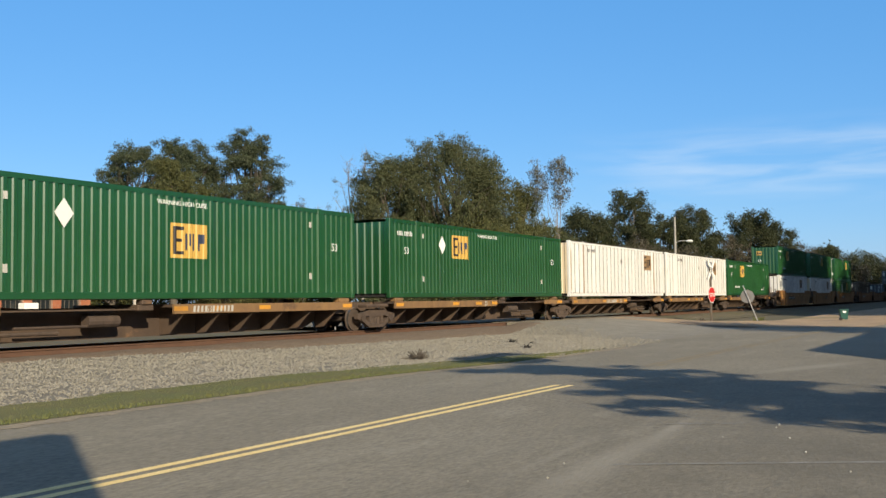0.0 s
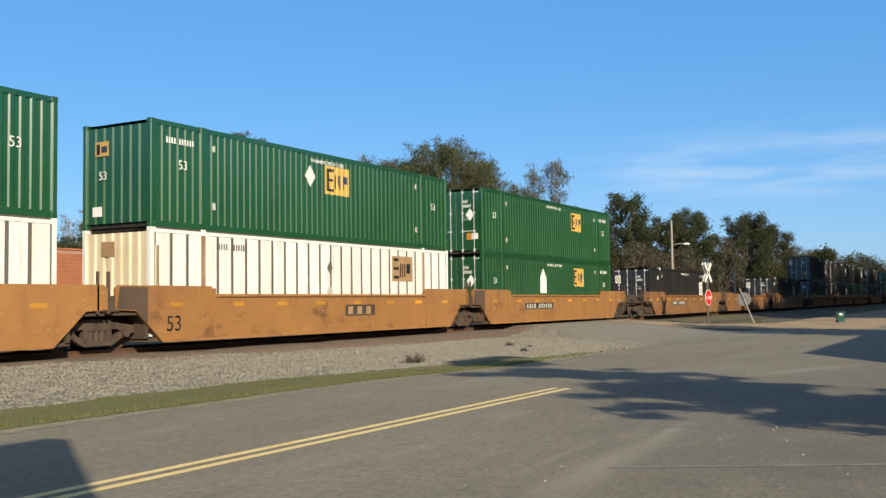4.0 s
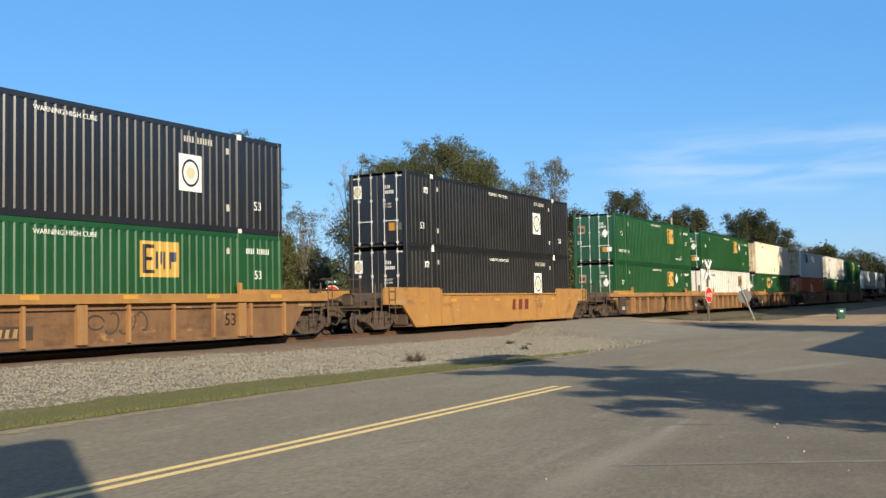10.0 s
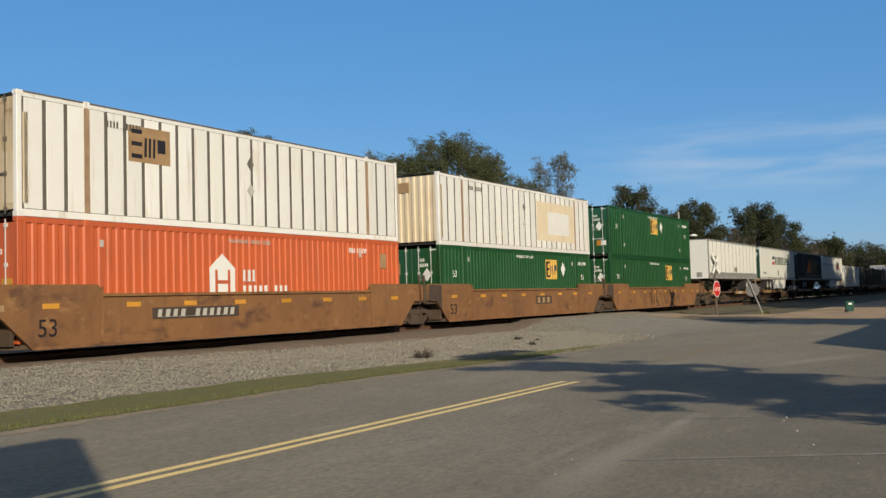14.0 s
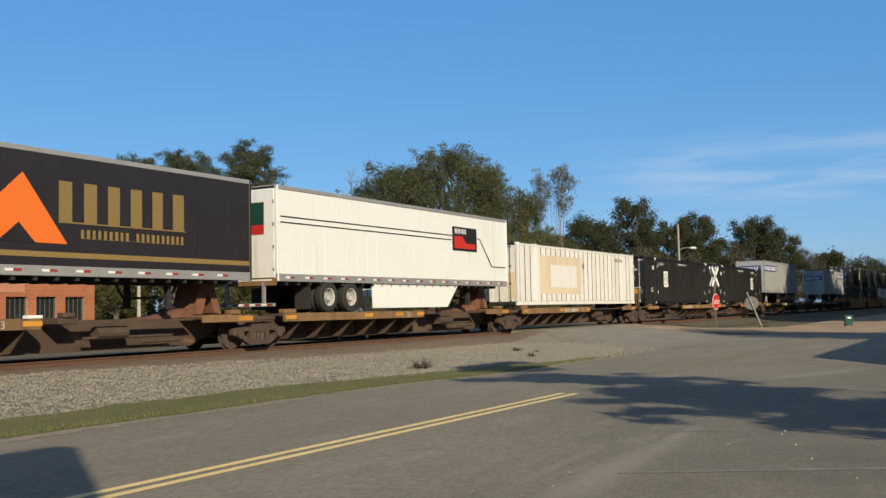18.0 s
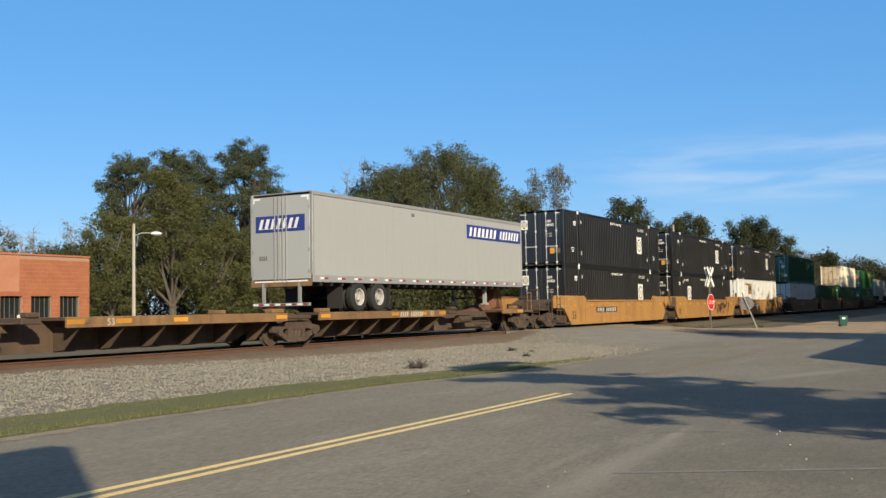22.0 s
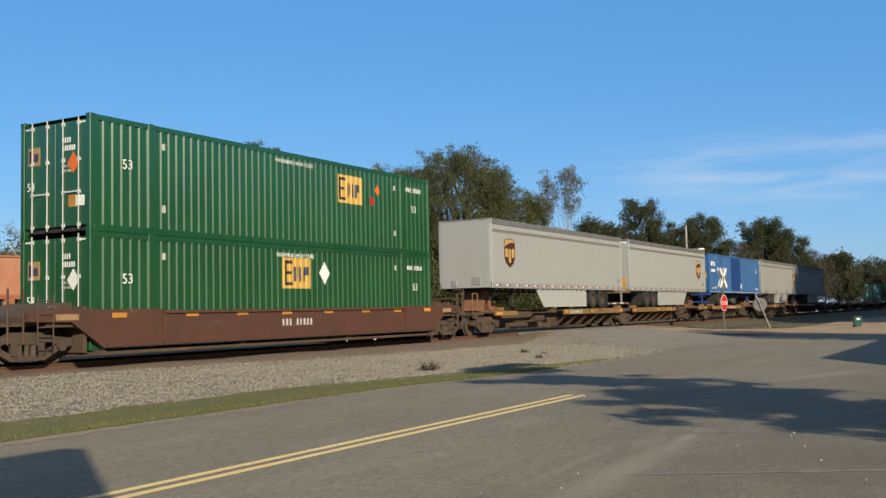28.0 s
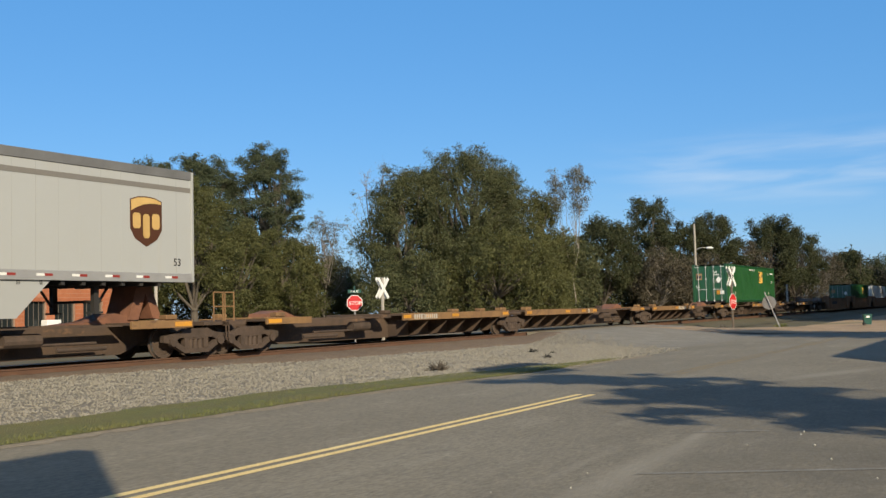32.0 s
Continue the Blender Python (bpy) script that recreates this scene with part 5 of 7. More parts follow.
def square_logo(parent, x, z, worn=False):
    """A golden square with plain dark and slate shapes in it."""
    if not worn:
        plate = part("logo_plate", draped(x, x + 1.42, z, z + 0.95, 0.005, x, z), LOGO_Y, parent, "golden square decal", (x, 0, z))
        for a, b, c, d, m in ((0.10, 0.20, 0.10, 0.86, LOGO_K), (0.20, 0.48, 0.76, 0.86, LOGO_K), (0.20, 0.42, 0.44, 0.53, LOGO_K), (0.20, 0.48, 0.10, 0.19, LOGO_K),
                              (0.56, 0.64, 0.22, 0.68, SLATE), (0.70, 0.76, 0.34, 0.68, SLATE), (0.82, 0.90, 0.22, 0.68, SLATE), (1.02, 1.10, 0.22, 0.68, SLATE), (1.10, 1.28, 0.42, 0.68, SLATE)):
            part("logo_shape", draped(x + a, x + b, z + c, z + d, 0.010, x, z), m, plate)
        return plate
    plate = part("logo_plate", boxes((0, 1.45, -0.006, 0.004, 0, 0.93)), FADED, parent, "faded square decal", (x, 0.004, z))
    dark, blue = LOGO_K, LOGO_K
    for z in (0.10, 0.42, 0.74):
        part("logo_shape", boxes((0.10, 0.46, -0.009, 0, z, z + 0.11)), dark, plate)
    for k in (0.53, 0.68, 0.83):
        part("logo_shape", slab([(k, 0.15), (k + 0.08, 0.15), (k + 0.10, 0.66), (k + 0.02, 0.66)], -0.009, 0), blue, plate)
    part("logo_shape", boxes((1.0, 1.28, -0.009, 0, 0.30, 0.66)), blue, plate)
    return plate


def ring_logo(parent, m, w=0.88, h=1.02):
    """A white square with a dark ring round a pale disc."""
    plate = part("logo_plate", boxes((0, w, -0.006, 0.004, 0, h)), WHITEPAINT, parent, "white square decal with a dark ring", m)
    vs, fs = ring([(0.28, -0.009), (0.34, -0.009)], 28)
    part("logo_ring", bm_from([(a * (w / 0.88), b, c * (h / 0.9)) for a, b, c in vs], fs), LOGO_K, plate, "", (w * 0.5, 0, h * 0.5))
    vs, fs = ring([(0.0, -0.009), (0.17, -0.009)], 20)
    part("logo_disc", bm_from(vs, fs), DISC, plate, "", (w * 0.5, 0, h * 0.5))
    return plate


def diamond(parent, m, mat_, s=0.36):
    return part("placard", slab([(0, -s), (s * 0.78, 0), (0, s), (-s * 0.78, 0)], -0.008, 0.002), mat_, parent, "", m)


PAINT = {"green": GREEN, "black": BLACK, "cream": CREAM, "orange": ORANGE, "blue": BLUE}
def container(kind, doors, logo, extra=(), length=LEN):
    """A 53-foot container; x = 0 is its leading end, y = 0 its side towards the road."""
    key = (kind, doors, logo, tuple(extra), LEAN[0])
    if key in PROTO:
        return copy_thing(PROTO[key], pose(0, 0, 0))
    L, W, H = LEN, WID, HGT
    names = {"green": "dark green corrugated steel freight container with golden square logo",
             "black": "black corrugated steel freight container with white ring logo",
             "cream": "cream corrugated freight container with rust-streaked sides",
             "orange": "orange corrugated freight container with a white house emblem",
             "white": "white sheet-sided freight container with dark vertical joints",
             "blue": "blue corrugated freight container riding on a wheeled chassis"}
    c = thing("freight_container", names[kind], "container", "containers on the train")
    PROTO[key] = c
    white = kind == "white"
    paint = WHITE if white else PAINT[kind]
    p0, p1 = 1.98, L - 1.98
    zb, zt = 0.17, H - 0.14
    post = JOINT if white else paint
    for x in (0.0, L - 0.14):
        for y in (0.0, W - 0.14):
            part("corner_post", boxes((x, x + 0.14, y, y + 0.14, 0.1, H - 0.1), bev=0.015), paint, c)
    for x in (p0, p1):
        part("lifting_post", boxes((x - 0.09, x + 0.09, -0.004, 0.09, zb, zt), bev=0.01), RUSTPOST if (white and "rusted" in extra) else paint, c)
        part("lifting_post", boxes((x - 0.09, x + 0.09, W - 0.09, W + 0.004, zb, zt)), paint, c)
        cap = WHITEPAINT if kind == "black" else (LOGO_K if kind == "cream" else paint)
        part("lifting_casting", boxes((x - 0.10, x + 0.10, -0.008, 0.16, H - 0.16, H + 0.012), bev=0.012), cap, c)
        if kind == "black":
            part("lifting_casting", boxes((x - 0.07, x + 0.07, -0.008, 0.1, -0.01, 0.12)), WHITEPAINT, c)
    for x in (0.0, L - 0.18):
        for y in (0.0, W - 0.16):
            part("corner_casting", boxes((x - 0.004, x + 0.184, y - 0.004, y + 0.164, H - 0.118, H + 0.004), bev=0.012), paint, c)
            part("corner_casting", boxes((x - 0.004, x + 0.184, y - 0.004, y + 0.164, -0.012, 0.118), bev=0.012), paint, c)
    for y in (0.006, W - 0.096):
        part("top_rail", boxes((0.14, L - 0.14, y, y + 0.09, zt, H - 0.01)), paint, c)
        part("bottom_rail", boxes((0.14, L - 0.14, y, y + 0.09, 0.0, zb), bev=0.01), paint, c)
    part("roof", bm_from(*joined(*[([(x, 0.1, H - 0.03 + d), (x, W - 0.1, H - 0.03 + d), (x + 0.15, 0.1, H - 0.03 - d), (x + 0.15, W - 0.1, H - 0.03 - d)], [(0, 2, 3, 1)])
                                   for x, d in ((0.1 + 0.15 * i, 0.01 * (-1) ** i) for i in range(106))])), paint, c)
    part("floor", boxes((0.1, L - 0.1, 0.1, W - 0.1, 0.03, 0.15)), DARK, c)
    if white:
        part("top_edge", boxes((0.14, L - 0.14, 0.0, 0.02, H - 0.045, H - 0.004)), JOINT, c)
        part("side_wall", boxes((0.12, L - 0.12, 0.015, 0.10, zb, zt)), JOINT, c, "grey aluminium joints")
        n = 26
        w = (L - 0.28) / n
        bm = boxes((0.056, w - 0.056, 0.004, 0.030, zb + 0.01, zt - 0.01), bev=0.008)
        panel = part("side_panel", bm, WHITE, c, "", (0.14, 0, 0))
        for i in range(1, n):
            place("side_panel", panel.data, c, "", (0.14 + i * w, 0, 0))
        if "patch" in extra:
            a, b = (2.4, 7.7) if doors else (9.4, 14.0)
            part("stained_sheet", boxes((a, b, 0.0005, 0.0035, 0.52, 2.40)), STAIN, c, "tan stain where a decal was removed")
            part("cover_sheet", boxes((a + 1.3, b - 0.6, -0.003, 0.0, 0.85, 1.95)), WHITE, c, "clean white patch")
        part("side_wall", bm_from(*joined(([(0.12, W - 0.03, zb), (L - 0.12, W - 0.03, zb), (L - 0.12, W - 0.03, zt), (0.12, W - 0.03, zt)], [(0, 3, 2, 1)]))), WHITE, c)
    else:
        sides = joined(corrugated(0.14, p0 - 0.09, zb, zt, 0.010, 0.038), corrugated(p0 + 0.09, p1 - 0.09, zb, zt, 0.010, 0.038), corrugated(p1 + 0.09, L - 0.14, zb, zt, 0.010, 0.038))
        place("side_wall", mesh_of("side_wall", *sides, paint), c)
        place("side_wall", mesh_of("side_wall", [(x, W - y, z) for x, y, z in sides[0]], [q[::-1] for q in sides[1]], paint), c)
    # ends
    flat = corrugated(0.14, W - 0.14, 0.15, H - 0.12, 0.012, 0.05, 0.33)
    place("end_wall", mesh_of("end_wall", [(L - y, x, z) for x, y, z in flat[0]], flat[1], paint), c)
    if doors:
        rodmat = CHROME if kind in ("green", "black", "blue", "orange") else (RUSTPOST if kind == "cream" else JOINT)
        for y0 in (0.15, W / 2 + 0.01):
            d = part("door", boxes((0.03, 0.08, y0, y0 + W / 2 - 0.16, 0.16, H - 0.13), bev=0.012), RUSTCREAM if kind == "cream" or (white and "rusted" in extra) else paint, c)
            for k in (0.24, 0.74):
                y = y0 + k * (W / 2 - 0.16)
                part("locking_rod", rods(((0.005, y, 0.06), (0.005, y, H - 0.05)), r=0.016, n=8), rodmat, d)
                part("rod_keeper", boxes(*[(-0.004, 0.03, y - 0.05, y + 0.05, z, z + 0.09) for z in (0.13, 0.95, 1.75, H - 0.24)]), rodmat, d)
            part("door_handle", boxes((-0.012, 0.012, y0 + 0.28, y0 + 0.86, 0.98, 1.02)), rodmat, d)
        if kind in ("green", "black"):
            if kind == "green":
                plate = part("logo_plate", boxes((0.018, 0.032, W - 0.72, W - 0.28, 1.75, 2.22)), FADED, c, "dull golden square decal")
                part("logo_shape", boxes((0.014, 0.0175, W - 0.45, W - 0.32, 1.82, 2.14)), LOGO_K, plate)
                part("logo_shape", boxes((0.014, 0.0175, W - 0.66, W - 0.50, 1.86, 2.06)), SLATE, plate)
                place("door_number", word("53", 0.22, WHITEPAINT), c, "", on_end(0.026, W - 0.22, 1.12))
                diamond(c, on_end(0.02, 0.62, 1.72), LOGO_O if "orange" in extra else WHITEPAINT, 0.27)
            else:
                ring_logo(c, on_end(0.024, W - 0.20, 1.92), 0.36, 0.5)
            place("marking", bars("XXXX", 0.13, WHITEPAINT), c, "", on_end(0.024, 1.02, 2.24))
            place("marking", bars("XXXXXX", 0.13, WHITEPAINT), c, "", on_end(0.024, 1.02, 2.04))
            place("marking", bars("XXXX XXXX", 0.07, PALEMARK), c, "", on_end(0.024, 1.05, 1.62))
            place("marking", bars("XXXX XXXX", 0.07, PALEMARK), c, "", on_end(0.024, 1.05, 1.50))
            part("warning_label", boxes((0.018, 0.03, 0.55, 0.80, 0.62, 0.92)), AMBER, c)
            part("warning_label", boxes((0.018, 0.03, 0.24, 0.54, 0.64, 0.90)), WHITEPAINT if kind == "green" else JOINT, c)
            for y in (0.20, W - 0.45):
                part("edge_tape", boxes((0.018, 0.03, y, y + 0.28, H - 0.21, H - 0.175)), WHITEPAINT, c)
        elif kind in ("blue", "orange"):
            place("marking", bars("XXXX", 0.13, WHITEPAINT), c, "", on_end(0.024, 1.02, 2.24))
            place("marking", bars("XXXXXX", 0.13, WHITEPAINT), c, "", on_end(0.024, 1.02, 2.04))
            place("marking", bars("XXXX XXXX", 0.09, WHITEPAINT), c, "", on_end(0.024, W - 0.3, 2.10))
            part("warning_label", boxes((0.018, 0.03, 0.22, 0.58, 1.10, 1.48)), BRIGHTYEL, c, "yellow warning label")
            part("warning_label", boxes((0.018, 0.03, 0.75, 1.05, 0.62, 0.92)), WHITEPAINT, c)
            diamond(c, on_end(0.02, 1.95, 1.05), LOGO_R, 0.2)
        else:
            part("rust_stain", boxes((0.022, 0.031, 0.18, 0.55, 0.3, 1.5)), STAIN, c)
    elif white and "rusted" not in extra:
        part("end_wall", boxes((0.03, 0.09, 0.13, W - 0.13, 0.15, H - 0.12)), JOINT, c)
        w = (W - 0.28) / 6
        bm = boxes((0.012, 0.036, 0.042, w - 0.042, 0.16, H - 0.13), bev=0.008)
        first = part("end_panel", bm, WHITE, c, "", (0, 0.14, 0))
        for i in range(1, 6):
            place("end_panel", first.data, c, "", (0, 0.14 + i * w, 0))
        part("logo_plate", boxes((0.0, 0.010, 1.35, 1.85, 2.15, 2.55)), FADED, c)
    else:
        place("end_wall", mesh_of("end_wall", [(y, x, z) for x, y, z in flat[0]], [q[::-1] for q in flat[1]], STAIN if "rusted" in extra else paint), c)
        if kind == "green":
            plate = part("logo_plate", boxes((0.0, 0.016, W - 1.0, W - 0.5, 2.0, 2.4)), LOGO_Y, c, "golden square decal")
            part("logo_shape", boxes((-0.004, -0.0005, W - 0.68, W - 0.55, 2.05, 2.34)), LOGO_K, plate)
            part("logo_shape", boxes((-0.004, -0.0005, W - 0.95, W - 0.74, 2.10, 2.27)), SLATE, plate)
            place("door_number", word("53", 0.24, WHITEPAINT), c, "", on_end(0.006, W - 0.62, 1.35))
            part("warning_label", boxes((0.0, 0.016, W - 0.75, W - 0.4, 0.35, 0.62)), WHITEPAINT, c)
        elif white:
            part("logo_plate", boxes((0.0, 0.016, 1.35, 1.85, 2.15, 2.55)), FADED, c)
    # lettering on the side
    mark = LOGO_K if kind in ("white", "cream") else WHITEPAINT
    if kind == "green":
        square_logo(c, logo, 1.10 if "lowlogo" in extra else 1.56)
        if "diamond" in extra:
            diamond(c, pose(logo + 2.1 if doors else logo - (3.5 if "lowlogo" in extra else 0.85), 0.0, 2.06), WHITEPAINT)
        if "hazard" in extra:
            diamond(c, pose(logo + 2.0, 0, 1.75), LOGO_R, 0.2)
            diamond(c, pose(logo + 2.35, 0, 2.15), LOGO_O, 0.2)
        if "toplift" in extra:
            place("lettering", word("TOP LIFT ONLY", 0.17, WHITEPAINT), c, "", (2.4 if not doors else 0.5, 0.004, 0.62))
            place("lettering", word("TOP LIFT ONLY", 0.15, WHITEPAINT), c, "", (12.3, 0.004, 0.45))
        if "house" in extra:
            part("emblem", slab([(0, 0), (0.75, 0), (0.75, 0.75), (0.375, 1.2), (0, 0.75)], -0.006, 0.004), WHITEPAINT, c, "", (6.1, 0, 1.2))
    if kind == "black":
        ring_logo(c, pose(logo, 0.004, 1.05))
        part("pale_mark", boxes((1.35, 1.65, -0.004, 0.01, 2.30, 2.36), (1.36, 1.40, -0.004, 0.01, 2.12, 2.3), (1.48, 1.52, -0.004, 0.01, 2.12, 2.3), (1.60, 1.64, -0.004, 0.01, 2.12, 2.3)), WHITEPAINT, c)
        place("marking", bars("XXXX XXXXXX", 0.17, PALEMARK), c, "", (11.9 if logo > 8 else 2.6, 0.004, 2.42))
    if kind in ("green", "black", "orange"):
        place("lettering", word("WARNING HIGH CUBE", 0.13, WHITEPAINT if kind != "orange" else PALEMARK), c, "", (7.0, 0.004, 2.52))
        if kind != "orange":
            place("side_number", word("53", 0.26, WHITEPAINT), c, "", (1.0, 0.004, 0.72 if kind == "black" else 1.62))
            place("side_number", word("53", 0.26, WHITEPAINT), c, "", (L - 1.35, 0.004, 0.72 if kind == "black" else 1.55))
        for x in (2.35, L - 2.55):
            part("pale_mark", boxes((x, x + 0.11, -0.004, 0.01, 2.26, 2.44)), PALEMARK, c)
            part("pale_mark", boxes((x, x + 0.12, -0.004, 0.01, 0.60, 0.80)), PALEMARK, c)
    if kind == "green":
        x = L - 1.7 if doors else 0.55
        place("marking", bars("XXXX XXXXXX", 0.16, WHITEPAINT), c, "", (x, 0.004, 2.30))
    if kind == "orange":
        em = part("emblem", slab([(0, 0), (1.05, 0), (1.05, 0.85), (0.52, 1.25), (0, 0.85)], -0.006, 0.004), WHITEPAINT, c, "white house emblem", (6.2, 0.004, 0.95))
        part("emblem_bar", boxes((0.22, 0.32, -0.009, 0, 0.1, 0.8), (0.74, 0.84, -0.009, 0, 0.1, 0.8), (0.32, 0.74, -0.009, 0, 0.40, 0.50)), ORANGE, em)
        place("marking", bars("XXX", 0.34, WHITEPAINT), c, "", (7.6, 0.004, 1.42))
        place("marking", bars("XXXXX XXX", 0.34, WHITEPAINT, 0.7), c, "", (7.6, 0.004, 0.96))
        place("marking", bars("XXXX XXXXXX", 0.16, WHITEPAINT), c, "", (13.0, 0.004, 2.4))
        part("dark_patch", boxes((14.9, 15.3, -0.004, 0.01, 1.9, 2.4)), FADED, c)
    if white:
        if logo > 0:
            square_logo(c, logo, 1.60, True)
        if "rusted" in extra:
            part("rust_stain", boxes((0.16, 0.3, 0.004, 0.012, 0.3, 2.4)), STAIN, c)
        place("marking", bars("XXXX XXXXXX", 0.17, JOINT), c, "", (13.0 if "patch" in extra and doors else 2.6, -0.001, 2.38))
        diamond(c, pose(8.0, -0.002, 2.0), JOINT, 0.2)
        diamond(c, pose(8.0, -0.002, 1.2), PALEMARK, 0.22)
    if kind == "cream":
        diamond(c, pose(8.25, 0.0, 0.5), FADED, 0.26)
        place("marking", bars("X XXXXX", 0.18, LOGO_K), c, "", (2.6, 0.004, 2.4))
        place("side_number", word("53", 0.26, LOGO_K), c, "", (0.45, 0.004, 0.42))
    if kind == "blue":
        part("paint_panel", boxes((6.45, 9.35, 0.002, 0.012, zb + 0.05, zt)), DEEPBLUE, c, "fresh deep blue paint")
        part("emblem", boxes((0.45, 1.5, -0.004, 0.01, 1.55, 2.3)), WHITEPAINT, c, "white and blue picture decal")
        part("emblem_bar", boxes((0.45, 1.5, -0.007, 0, 1.75, 2.0), (0.85, 1.15, -0.007, 0, 2.0, 2.2)), BLUE, c)
        place("side_number", word("53", 0.34, WHITEPAINT), c, "", (14.6, 0.004, 1.75))
        place("lettering", word("TOP LIFT ONLY", 0.14, WHITEPAINT), c, "", (0.45, 0.004, 0.30))
        place("marking", bars("XXX XXXX", 0.16, WHITEPAINT), c, "", (14.5, 0.004, 0.30))
        for x, z in ((3.0, 2.1), (3.3, 2.1), (3.7, 1.1), (4.0, 1.1), (4.4, 1.1), (5.2, 0.9), (11.2, 0.6)):
            part("vent_mark", boxes((x, x + 0.06, -0.004, 0.01, z, z + 0.55)), DEEPBLUE, c)
        diamond(c, pose(9.4, 0, 0.55), WHITEPAINT, 0.25)
        part("reflective_strip", boxes(*[(0.3 + i * 0.75, 0.55 + i * 0.75, -0.002, 0.01, 0.05, 0.10) for i in range(21)]), WHITEPAINT, c)
    return c


# ---- running gear and cars ----
def truck(parent, x, mid):
    """A two-axle freight truck with cast side frames."""
    t = part("truck", boxes((x - 0.35, x + 0.35, mid - 1.1, mid + 1.1, 0.46, 0.70), (x - 0.2, x + 0.2, mid - 0.4, mid + 0.4, 0.70, 0.86), bev=0.03), IRON, parent)
    for s in (-1, 1):
        y = mid + s * 1.03
        bm = bmesh.new()
        for out in ([(-1.2, 0.42), (-1.2, 0.60), (-0.7, 0.66), (-0.42, 0.77), (0.42, 0.77), (0.7, 0.66), (1.2, 0.60), (1.2, 0.42), (0.95, 0.38), (0.62, 0.52), (-0.62, 0.52), (-0.95, 0.38)],
                    [(-1.0, 0.41), (-0.80, 0.47), (-0.38, 0.23), (0.38, 0.23), (0.80, 0.47), (1.0, 0.41), (0.45, 0.11), (-0.45, 0.11)],
                    [(-0.44, 0.22), (-0.28, 0.22), (-0.28, 0.525), (-0.44, 0.525)], [(0.28, 0.22), (0.44, 0.22), (0.44, 0.525), (0.28, 0.525)]):
            prism(bm, [(x + q, z) for q, z in out], y - 0.075, y + 0.075)
        part("side_frame", bm, IRON, t)
        bm = bmesh.new()
        for k in (-0.18, 0.0, 0.18):
            rod(bm, (x + k, y, 0.22), (x + k, y, 0.53), 0.07, n=10)
        part("spring_nest", bm, IRON, t)
        for k in (-0.89, 0.89):
            part("bearing_cap", rods(((x + k, y, 0.43), (x + k, y + s * 0.14, 0.43)), r=0.13, n=12), IRON, t)
    for k in (-0.89, 0.89):
        part("axle", rods(((x + k, mid - 0.95, 0.42), (x + k, mid + 0.95, 0.42)), r=0.08, n=10), IRON, t)
        for s in (-1, 1):
            key = ("wheel", s)
            if key not in WORDS:
                prof = [(0.0, 0.05), (0.12, 0.05), (0.16, 0.02), (0.34, 0.0), (0.36, 0.03), (0.42, 0.03), (0.422, -0.06), (0.46, -0.075), (0.455, -0.10), (0.36, -0.10), (0.34, -0.05), (0.0, -0.05)]
                vs, fs = ring([(r, s * o) for r, o in prof], 28)
                me = mesh_of("wheel", vs, [f[::-1] for f in fs] if s < 0 else fs, IRON)
                me.materials.append(TREAD)
                for i, pl in enumerate(me.polygons):
                    if i % (len(prof) - 1) in (5,):
                        pl.material_index = 1
                WORDS[key] = me
            place("wheel", WORDS[key], t, "", (x + k, mid + s * 0.755, 0.42))
    return t


def coupler(parent, x, side, mid):
    s = side
    part("coupler", boxes((min(x, x + s * 0.9), max(x, x + s * 0.9), mid - 0.14, mid + 0.14, 0.62, 0.92), (min(x + s * 0.7, x + s * 1.15), max(x + s * 0.7, x + s * 1.15), mid - 0.24, mid + 0.2, 0.58, 0.96), bev=0.03), IRON, parent)
    bm = bmesh.new()
    rod(bm, (x + s * 0.2, mid - 0.5, 0.75), (x + s * 0.75, mid - 0.48, 0.32), 0.03)
    rod(bm, (x + s * 0.75, mid - 0.48, 0.32), (x + s * 1.1, mid - 0.45, 0.40), 0.03)
    part("air_hose", bm, DARK, parent)
    part("uncoupling_lever", rods(((x + s * 0.35, mid - 1.2, 0.82), (x + s * 0.35, mid - 0.1, 0.82)), ((x + s * 0.35, mid - 1.2, 0.82), (x + s * 0.35, mid - 1.2, 0.45)), r=0.018, n=6), SPINEPAINT, parent)


def ladder(parent, x, y, z0, z1, mat_):
    pq = [((x, y, z0), (x, y, z1)), ((x + 0.42, y, z0), (x + 0.42, y, z1))]
    z = z0 + 0.12
    while z < z1:
        pq.append(((x, y, z), (x + 0.42, y, z)))
        z += 0.3
    part("ladder", rods(*pq, r=0.016, n=6), mat_, parent)


